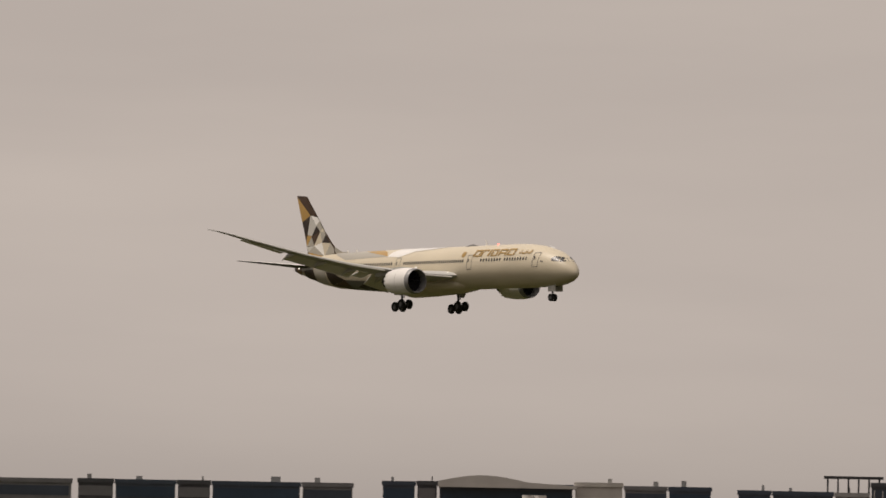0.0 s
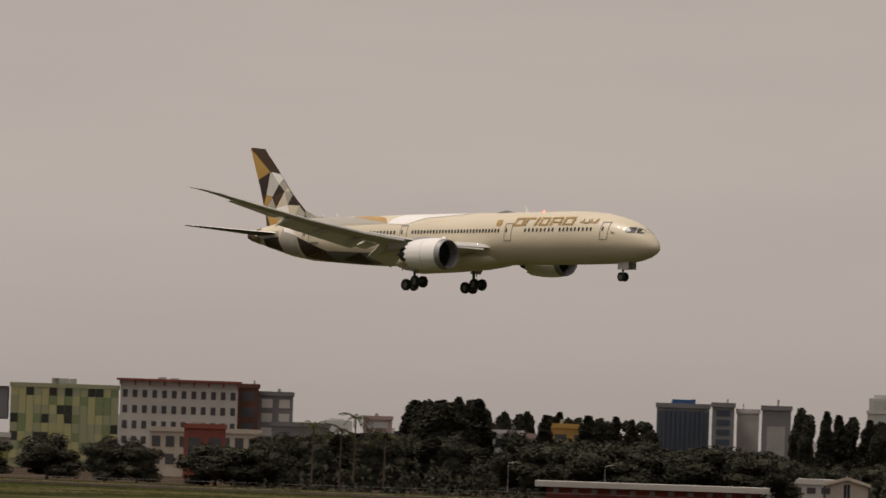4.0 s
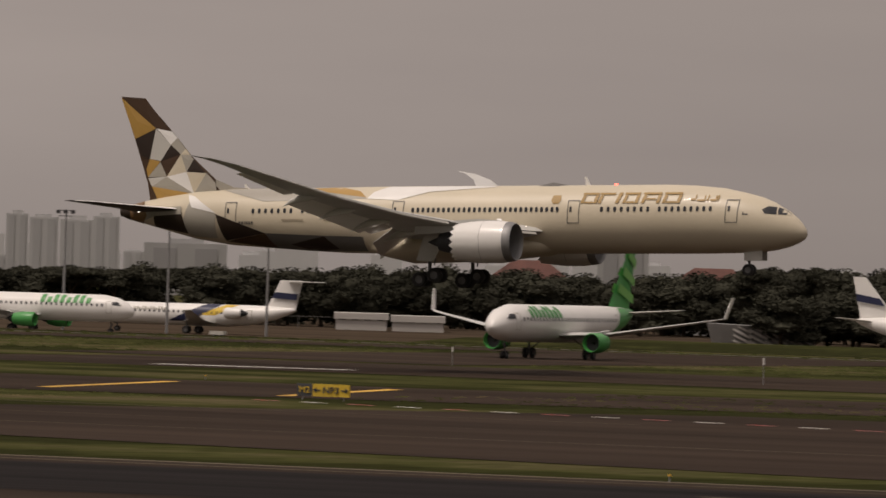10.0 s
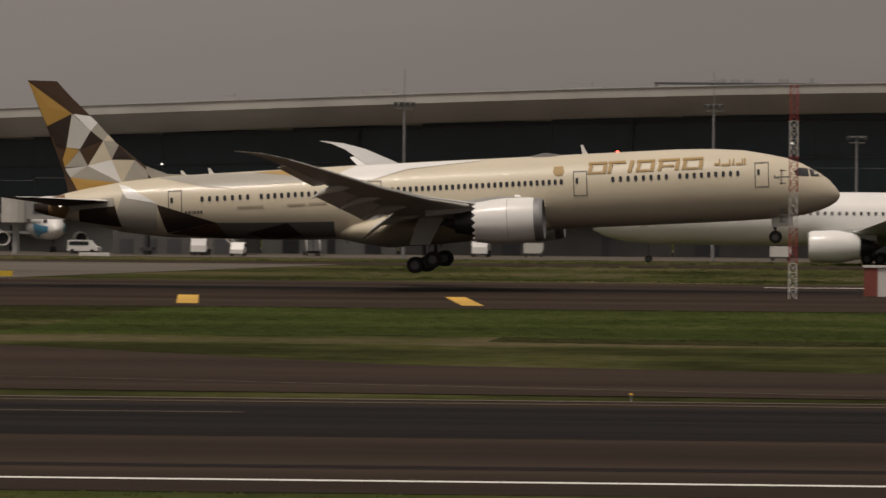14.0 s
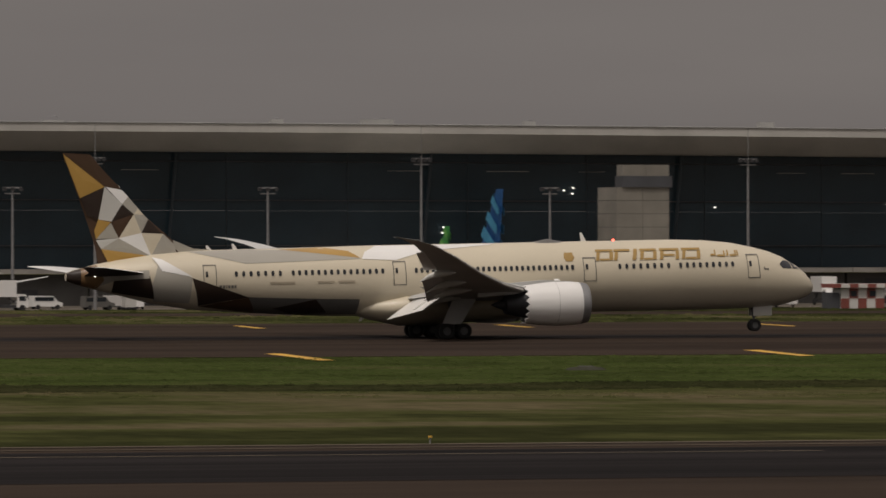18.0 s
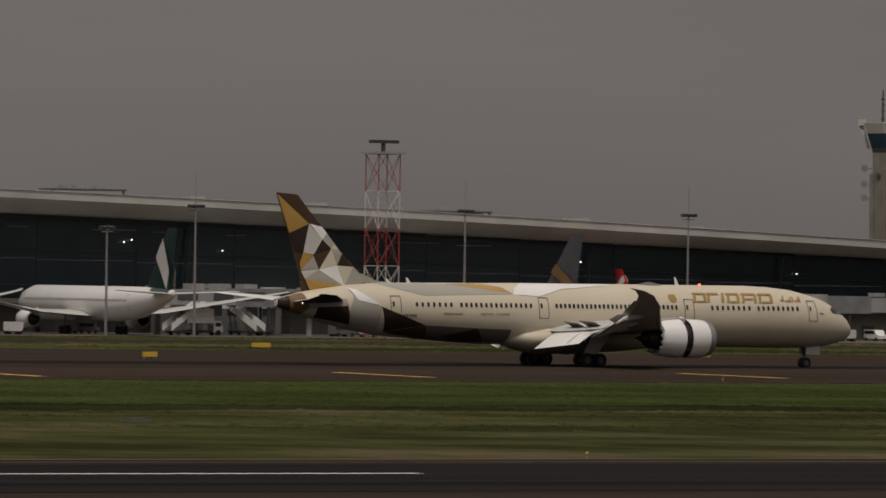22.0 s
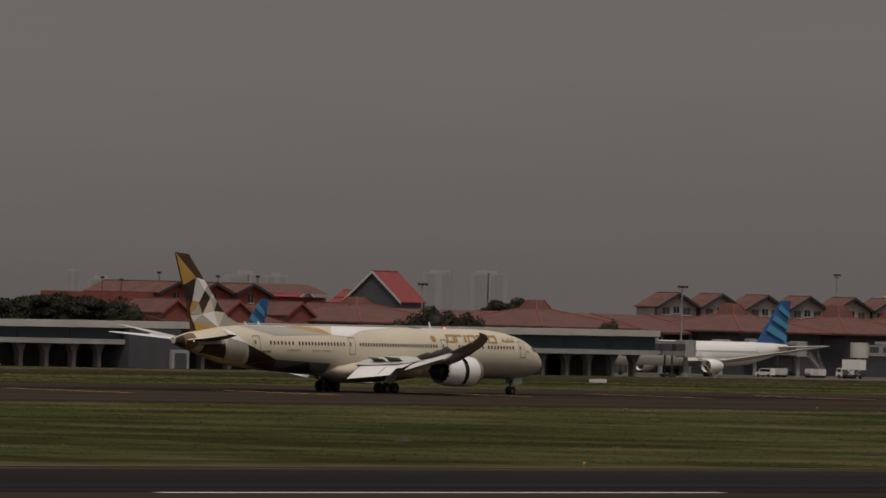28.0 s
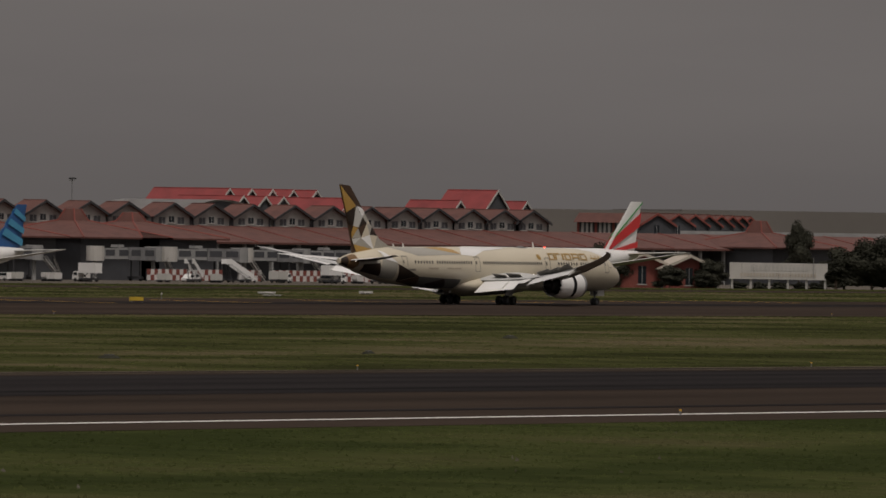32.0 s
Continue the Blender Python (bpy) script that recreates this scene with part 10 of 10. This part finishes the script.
def chequered_cabin(x, y):
    b = thing("chequered_cabin", Matrix.Translation((x, y, ground_z(x, y) + 0.03)), "red and white chequered equipment cabin with a flat roof", "cabin")
    bm = bmesh.new()
    box(bm, -2.75, 2.75, -1.5, 1.5, 0, 2.45)
    body = part("body", bm, "banner_white", b)
    for i in range(5):
        for j in range(2):
            if (i + j) % 2 == 0:
                bm = bmesh.new()
                box(bm, -2.75 + 1.1 * i, -1.65 + 1.1 * i, -1.54, -1.48, 0.02 + 1.2 * j, 1.2 + 1.2 * j)
                part("chequer", bm, "wall_red", body)
    for dx in (-1.1, 1.3):
        bm = bmesh.new()
        box(bm, dx - 0.4, dx + 0.4, -1.58, -1.5, 1.45, 2.1)
        part("window", bm, "window_glass", body)
    for i in range(7):
        bm = bmesh.new()
        box(bm, -4.0 + 1.12 * i, -2.88 + 1.12 * i, -2.0, 2.0, 2.47, 2.95)
        part("roof_panel", bm, "banner_white" if i % 2 else "wall_red", b)
    bm = bmesh.new()
    box(bm, -4.3, -2.85, -1.4, 0.8, 0, 1.9)
    part("generator", bm, "wall_dark", b, "dark generator unit beside the cabin")


chequered_cabin(320, 893)
striped_box(-527, 650, 5.4, 2.3)
striped_box(-9.7, 640, 5.5, 2.4)


def barrier(x, y, length, h, m="pale_concrete", label="weathered concrete barrier block"):
    b = thing("concrete_block", Matrix.Translation((x, y, ground_z(x, y))), label, "concrete block", group="concrete blocks")
    n = max(1, int(length / 3))
    for k in range(n):
        bm = bmesh.new()
        x0, x1 = -length / 2 + length * k / n, -length / 2 + length * (k + 1) / n - 0.06
        prism(bm, [(x0, 0.15), (x1, 0.15), (x1, h), (x0, h)], -0.5, 0.5)
        part("block", bm, m, b)
        for xx in (x0 + 0.35, x1 - 0.65):
            bm = bmesh.new()
            box(bm, xx, xx + 0.35, -0.45, 0.45, 0, 0.2)
            part("foot", bm, "dark_concrete", b)


barrier(-127, 441, 5.2, 1.15)
barrier(-131.7, 530, 3.3, 0.85)
for x, y, l, h, m in ((-108, 757, 4.0, 0.85, "banner_white"), (-104.5, 778, 2.1, 0.75, "banner_white"), (-112, 957, 3.8, 0.7, "banner_white"), (437, 860, 2.9, 0.65, "banner_white"), (823, 746, 1.9, 0.45, "banner_white"), (928, 793, 3.0, 0.7, "banner_white"), (997, 762, 3.4, 0.4, "banner_white"), (-150, 1010, 2.6, 0.6, "banner_white"), (-222, 800, 2.4, 0.5, "banner_white"), (-505, 850, 2.6, 0.5, "banner_white"), (-420, 905, 2.0, 0.6, "pale_concrete"), (200, 850, 2.2, 0.5, "banner_white"), (320, 800, 2.4, 0.45, "banner_white"), (963, 735, 3.6, 0.25, "banner_white"), (1034, 770, 2.4, 0.5, "banner_white"), (-700, 700, 3.0, 0.8, "pale_concrete"), (-640, 760, 2.0, 0.6, "banner_white"), (640, 850, 2.6, 0.5, "banner_white")):
    barrier(x, y, l, h, m, "low white marker block on the grass" if m == "banner_white" else "weathered concrete barrier block")


def wording(body, size, width, x, y, z, material_name, parent, name="lettering", label=""):
    """Words as a thin mesh that faces the airfield."""
    cu = bpy.data.curves.new(name, "FONT")
    cu.body, cu.size, cu.extrude, cu.align_x, cu.align_y = body, size, 0.03, "CENTER", "CENTER"
    tmp = new(name + "_curve", cu)
    bpy.context.view_layer.update()
    me = bpy.data.meshes.new_from_object(tmp.evaluated_get(bpy.context.evaluated_depsgraph_get()))
    bpy.data.objects.remove(tmp)
    xs = [v.co.x for v in me.vertices]
    k = width / (max(xs) - min(xs)) if width else 1.0
    for v in me.vertices:
        v.co = Vector((v.co.x * k, -v.co.z, v.co.y))
    me.materials.append(M[material_name])
    ob = new(name, me)
    ob.parent = parent
    ob.matrix_basis = Matrix.Translation((x, y, z))
    return tagged(ob, label)


def taxi_sign(x, y, w, h, split, label, words=()):
    s = thing("taxiway_sign", Matrix.Translation((x, y, ground_z(x, y))), label, "sign", group="taxiway signs")
    bm = bmesh.new()
    box(bm, -w / 2 + w * split, w / 2, -0.1, 0.1, 0.25, 0.25 + h)
    part("yellow_panel", bm, "yellow_paint", s)
    if split:
        bm = bmesh.new()
        box(bm, -w / 2, -w / 2 + w * split - 0.02, -0.1, 0.1, 0.25, 0.25 + h)
        part("black_panel", bm, "wall_dark", s)
    for xx in (-w * 0.4, w * 0.4):
        bm = bmesh.new()
        rod(bm, (xx, 0, 0), (xx, 0, 0.3), 0.05)
        part("leg", bm, "steel_grey", s)
    for body, xx, width, m in words:
        wording(body, h * 0.75, width, xx, -0.14, 0.25 + h / 2, m, s, "sign_lettering")


taxi_sign(-221.2, 494, 3.9, 0.85, 0.3, "yellow and black taxiway direction sign", (("M2", -1.38, 0.75, "yellow_paint"), ("NP3", 0.6, 1.15, "wall_dark")))
sgn = [o for o in scene.objects if o.name.startswith("taxiway_sign")][0]
for s, xx in ((-1, -0.4), (1, 1.58)):
    bm = bmesh.new()
    box(bm, xx - 0.2, xx + 0.2, -0.15, -0.11, 0.64, 0.72)
    loft(bm, [[(xx + s * 0.32, y, 0.68), (xx + s * 0.08, y, 0.86), (xx + s * 0.08, y, 0.50)] for y in (-0.15, -0.11)])
    part("sign_arrow", bm, "wall_dark", sgn)
for x, y, w, split in ((-188, 738, 4.4, 0.3), (-175, 727, 2.2, 0.35), (540, 735, 2.9, 0), (478, 717, 1.4, 0), (458, 778, 2.4, 0), (391, 686, 1.6, 0), (-246.5, 345, 1.5, 0), (-243, 353, 1.5, 0), (-241, 364, 1.5, 0), (836, 661, 2.8, 0), (-90, 700, 1.4, 0), (-500, 700, 1.6, 0), (-330, 640, 1.5, 0), (1120, 700, 1.2, 0), (1150, 720, 1.6, 0), (-440, 800, 2.2, 0)):
    taxi_sign(x, y, w, 0.5, split, "small yellow taxiway sign" if not split else "yellow and black taxiway sign")


def marker(x, y, h, m, label, r=0.06):
    p = thing("marker_post", Matrix.Translation((x, y, ground_z(x, y))), label, "marker post", group="marker posts")
    bm = bmesh.new()
    rod(bm, (0, 0, 0), (0, 0, h * 0.8), r * 0.7, sides=6)
    part("stem", bm, "steel_grey", p)
    bm = bmesh.new()
    rod(bm, (0, 0, h * 0.75), (0, 0, h), r * 1.6, r * 1.3, 8)
    part("lamp_cap", bm, m, p)
    return p


em = marker(-80, 326.5, 0.36, "marking_yellow", "small yellow runway edge light", 0.055)
for k in range(26):
    x = -700 + 57 * k
    copy_thing(em, Matrix.Translation((x, 328.3, 0)))
    copy_thing(em, Matrix.Translation((x + 20, 236.8, 0)))
    if k % 2:
        copy_thing(em, Matrix.Translation((x * 1.4, 562, 0)))
for x, y, h in ((-151, 801, 2.6), (-159, 833, 2.4), (63, 596, 1.2), (4.1, 665, 1.6), (-245, 640, 2.4), (-300, 700, 1.8), (680, 690, 1.2), (-560, 690, 1.0), (-470, 640, 0.9), (886, 696, 0.9), (1160, 705, 1.0)):
    marker(x, y, h, "banner_white", "slim white marker post", 0.07)
# drains, covers and clods
for x, y, w, d in ((127, 244, 3.2, 0.8), (456, 363, 1.6, 1.2), (440, 395, 1.4, 1.0), (500, 372, 1.0, 0.8), (-150, 470, 3.4, 1.0), (-300, 590, 4.0, 1.0), (30, 340, 3.0, 0.8), (230, 405, 2.2, 1.0), (330, 470, 1.6, 1.2), (345, 472, 1.4, 1.0), (600, 430, 1.6, 1.0), (-60, 336, 2.0, 0.8), (-420, 500, 3.0, 1.0), (160, 500, 2.4, 1.0)):
    c = thing("drain_cover", Matrix.Translation((x, y, 0.02)), "dark low drain mound in the grass", "drain", group="drains")
    bm = bmesh.new()
    loft(bm, [[(w / 2 * q * math.cos(a), d / 2 * q * math.sin(a), z) for a in [2 * math.pi * i / 10 for i in range(10)]] for q, z in ((1.25, 0), (1.0, 0.16), (0.5, 0.24))])
    part("mound", bm, "leaf_dark", c, smooth=True)
    bm = bmesh.new()
    box(bm, -w * 0.2, w * 0.2, -d * 0.2, d * 0.2, 0.2, 0.29)
    part("cover", bm, "dark_concrete", c)

# low fence and pipe rail along the taxiway edge, and the perimeter fence
fence = thing("perimeter_fence", pose(0, 0, 0), "thin grey wire fence along the perimeter", "fence", kind="structure")
for k in range(90):
    az = -56 + 0.36 * k
    a = radians(az)
    r = 1385
    bm = bmesh.new()
    rod(bm, (r * math.sin(a), r * math.cos(a), -1.85), (r * math.sin(a), r * math.cos(a), 0.5), 0.06, sides=5)
    part("post", bm, "dark_concrete", fence)
    a2 = radians(az + 0.36)
    for z in (0.3,):
        bm = bmesh.new()
        rod(bm, (r * math.sin(a), r * math.cos(a), z), (r * math.sin(a2), r * math.cos(a2), z), 0.035, sides=4)
        part("wire", bm, "dark_concrete", fence)


# ---- grass, in tufts ----
def blade_material(name, dark, fresh, dry):
    m = bpy.data.materials.new(name)
    m.use_nodes = True
    n, l = m.node_tree.nodes, m.node_tree.links
    b = n["Principled BSDF"]
    b.inputs["Roughness"].default_value = 0.9
    b.inputs["Specular IOR Level"].default_value = 0.0
    geo = n.new("ShaderNodeNewGeometry")
    ramp = n.new("ShaderNodeValToRGB")
    e = ramp.color_ramp.elements
    e[0].position, e[0].color = 0.0, (*dark, 1)
    e[1].position, e[1].color = 1.0, (*dry, 1)
    mid = e.new(0.6)
    mid.color = (*fresh, 1)
    l.new(geo.outputs["Random Per Island"], ramp.inputs["Fac"])
    l.new(ramp.outputs["Color"], b.inputs["Base Color"])
    M[name] = m


blade_material("seed_heads", (0.10, 0.09, 0.06), (0.17, 0.155, 0.12), (0.26, 0.24, 0.20))


def tufts(name, material_name, label, count, xr, yr, size, seed, keep=None, wide=3.0):
    gen = np.random.default_rng(seed)
    x = gen.uniform(xr[0], xr[1], count)
    y = gen.uniform(yr[0], yr[1], count)
    ok = np.abs(np.arctan2(x, y)) < radians(61)
    # clumps: tufts gather where two slow waves meet
    wave = np.sin(x * 0.19 + 1.7 * np.sin(y * 0.09)) + np.sin(y * 0.21 + 1.6 * np.sin(x * 0.093) + 1.2 * np.sin(x * 0.027)) + gen.uniform(-2.6, 2.6, count)
    ok &= wave > -1.1
    if keep is not None:
        ok &= keep(x, y)
    x, y = x[ok], y[ok]
    n = len(x)
    h = size * gen.uniform(0.45, 1.25, n)
    w = h * gen.uniform(wide * 0.6, wide * 1.4, n)
    a = gen.uniform(-0.5, 0.5, n)
    z = np.where(y > 900, -0.2, 0.0)
    c, s = np.cos(a) * w, np.sin(a) * w
    # a ragged strip of blades: two feet and five tips and dips
    rim = [(-1, 0), (1, 0), (0.85, 0.62), (0.5, 0.45), (0.15, 1.0), (-0.3, 0.5), (-0.75, 0.8)]
    pts = []
    for u, k in rim:
        jig = gen.uniform(-0.16, 0.16, n) if k else 0.0
        pts.append(np.stack([x + c * (u + jig), y + s * (u + jig), z - 0.02 + h * k * gen.uniform(0.75, 1.2, n)], 1))
    v = np.stack(pts, 1).reshape(-1, 3)
    me = bpy.data.meshes.new(name)
    me.from_pydata(v.tolist(), [], np.arange(7 * n).reshape(-1, 7).tolist())
    me.materials.append(M[material_name])
    ob = new(name, me)
    return tagged(ob, label, "grass", kind="stuff")


off_taxiway = lambda x, y: ~((x > -228) & (x < -100 + (490 - y) * 3.2) & (y > 327) & (y < 500)) & ~((x < -225) & (y > 490))
in_verge = lambda x, y: (x > -60) & (x < 420) & (y > verge_edge(x))
in_ditch = lambda x, y: (x > -30) & (x < 330) & (y <= verge_edge(x)) & (y > ditch_edge(x))
tufts("near_grass", "turf_blades", "rough green grass tufts beside the runway", 90000, (-400, 400), (120, 227), 0.15, 1, None, 1.6)
tufts("near_seed_heads", "seed_heads", "pale seed heads among the grass", 2600, (-400, 400), (120, 222), 0.20, 2, lambda x, y: np.sin(x * 0.21 + np.sin(y * 0.2) * 2) + np.sin(y * 0.5) > 0.9, 0.5)
tufts("middle_grass", "grass_blades", "rough green grass tufts between the runways", 120000, (-1000, 1000), (329, 558), 0.13, 3, lambda x, y: off_taxiway(x, y) & ~in_verge(x, y) & ~in_ditch(x, y))
tufts("verge_grass", "verge_blades", "fresh green grass tufts on the verge", 30000, (-60, 420), (450, 558), 0.12, 5, in_verge)
tufts("ditch_grass", "damp_blades", "dark grass tufts in the ditch", 9000, (-30, 330), (434, 466), 0.12, 6, in_ditch)
tufts("far_grass", "grass_blades", "rough green grass tufts beyond the runway", 60000, (-1300, 1400), (708, 920), 0.2, 4, lambda x, y: ((y < 836) | (y > 868)) & ~((x > 40) & (x < 640) & (y < 766)) & ((y < 921) | (y > 937)) & ~((x > -156) & (x < -68) & (y < 842)) & ~((x > -347) & (x < -298) & (y < 842)))


# tyre smoke left behind where the wheels touch down
def smoke_material():
    m = bpy.data.materials.new("tyre_smoke")
    m.use_nodes = True
    n, l = m.node_tree.nodes, m.node_tree.links
    b = n["Principled BSDF"]
    b.inputs["Base Color"].default_value = (0.55, 0.54, 0.54, 1)
    b.inputs["Roughness"].default_value, b.inputs["Specular IOR Level"].default_value = 1.0, 0.0
    co, noise, mr = n.new("ShaderNodeTexCoord"), n.new("ShaderNodeTexNoise"), n.new("ShaderNodeMapRange")
    noise.inputs["Scale"].default_value, noise.inputs["Detail"].default_value = 1.6, 4.0
    l.new(co.outputs["Object"], noise.inputs["Vector"])
    mr.inputs["From Min"].default_value, mr.inputs["From Max"].default_value = 0.38, 0.75
    mr.inputs["To Min"].default_value, mr.inputs["To Max"].default_value = 0.0, 0.30
    l.new(noise.outputs["Fac"], mr.inputs["Value"])
    l.new(mr.outputs["Result"], b.inputs["Alpha"])
    return m


M["tyre_smoke"] = smoke_material()
PUFFS = []


def smoke_puff(x, y, size, start):
    rnd = random.Random(int(x * 10))
    bm = bmesh.new()
    for k in range(int(10 + 8 * size)):
        c = Vector((rnd.gauss(0, 0.8), rnd.uniform(-0.6, 0.6), rnd.gauss(0, 0.26))) * size
        r = rnd.uniform(0.22, 0.5) * size
        turn = rnd.uniform(-0.7, 0.7)
        bm.faces.new([bm.verts.new((c.x + 1.5 * r * math.cos(a) * math.cos(turn), c.y + r * math.cos(a) * math.sin(turn), c.z + r * 0.8 * math.sin(a))) for a in [2 * math.pi * j / 9 for j in range(9)]])
    puff = part("smoke_puff", bm, "tyre_smoke")
    tagged(puff, "thin pale puff of tyre smoke over the runway", "smoke", "tyre smoke puffs")
    PUFFS.append((puff, x, y, size, start))


for k in range(20):
    smoke_puff(89.0 + 1.05 * k, RUNWAY_Y - 4.5 + 9.0 * (k % 2), 1.0 + 0.3 * math.sin(k * 2.3), 16.22 + 1.05 * k / 62)
for k in range(9):
    smoke_puff(141.0 + 1.05 * k, RUNWAY_Y - 4.5 + 9.0 * (k % 2), 0.65 + 0.15 * math.sin(k * 1.9), 17.1 + 0.95 * k / 62)


# ---- movement ----
def motions():
    walk(landing, LANDING)
    # the green-tailed jet rolls along the taxiway
    roll = lambda t: TAXIING_BASE @ Matrix.Translation((5.2 * (t - 9.2), 0, 0))
    walk(TAXIING, [(0.0, roll(0)), (16.0, roll(16)), (32.0, roll(32))])
    # another green-tailed jet rolls up to the holding line
    base = NOSE_ON.matrix_basis.copy()
    ahead = lambda d: base @ Matrix.Translation((d, 0, 0))
    walk(NOSE_ON, [(0.0, ahead(-92)), (5.0, ahead(-47)), (10.0, ahead(0)), (12.5, ahead(22)), (16.0, ahead(36)), (20.0, ahead(40)), (32.0, ahead(40))])
    for ob in SLEEVES:
        walk(ob, [(0.0, pose(0, 0, 0)), (18.3, pose(0, 0, 0)), (19.2, pose(-0.72, 0, 0)), (32.0, pose(-0.72, 0, 0))])
    for ob, y in BOGIES:
        hung, down = pose(0, y, -0.15, 0, -14, 0), pose(0, y, 0.68)
        walk(ob, [(0.0, hung), (14.5, hung), (16.0, pose(0, y, 0.28, 0, -4, 0)), (16.5, pose(0, y, 0.40, 0, 0, 0)), (18.0, down), (32.0, down)])
    for ob, side in WINGS:
        flex = lambda deg: pose(0, side * 2.2, 3.45, side * deg, 0, 0) @ Matrix.Translation((0, -side * 2.2, -3.45))
        bank = [(0.0, 0.5), (4.0, 0.7), (6.0, 1.1), (7.0, 0.6), (8.0, 0.1), (9.0, 0.6), (10.0, 1.0), (11.0, 1.9), (12.0, 1.2), (13.0, 0.5), (14.5, -0.7)]
        if side > 0:
            bank = [(0.0, 0.2), (7.0, -0.4), (8.0, 1.4), (9.0, 1.0), (11.0, 1.1), (12.0, 1.6), (14.5, 1.7)]
        walk(ob, [(t, flex(d)) for t, d in bank] + [(17.0, flex(1.3 if side < 0 else -0.6)), (18.0, flex(-1.6)), (19.0, flex(-3.3)), (20.0, flex(-3.9)), (32.0, flex(-4.0))])
    for ob, x, y, size, start in PUFFS:
        low, out = pose(x - 1.0, y, -1.6 * size), pose(x, y, 0.55 * size)
        walk(ob, [(0.0, low), (start, low), (start + 0.2, out), (start + 1.5, pose(x + 1.2, y, 1.0 * size)), (32.0, pose(x + 6.0, y, 1.6 * size))])
    for ob, hinge in SPOILERS:
        up = hinge @ pose(0, 0, 0, 0, 32, 0)
        walk(ob, [(0.0, hinge), (16.6, hinge), (17.4, up), (32.0, up)])


motions()
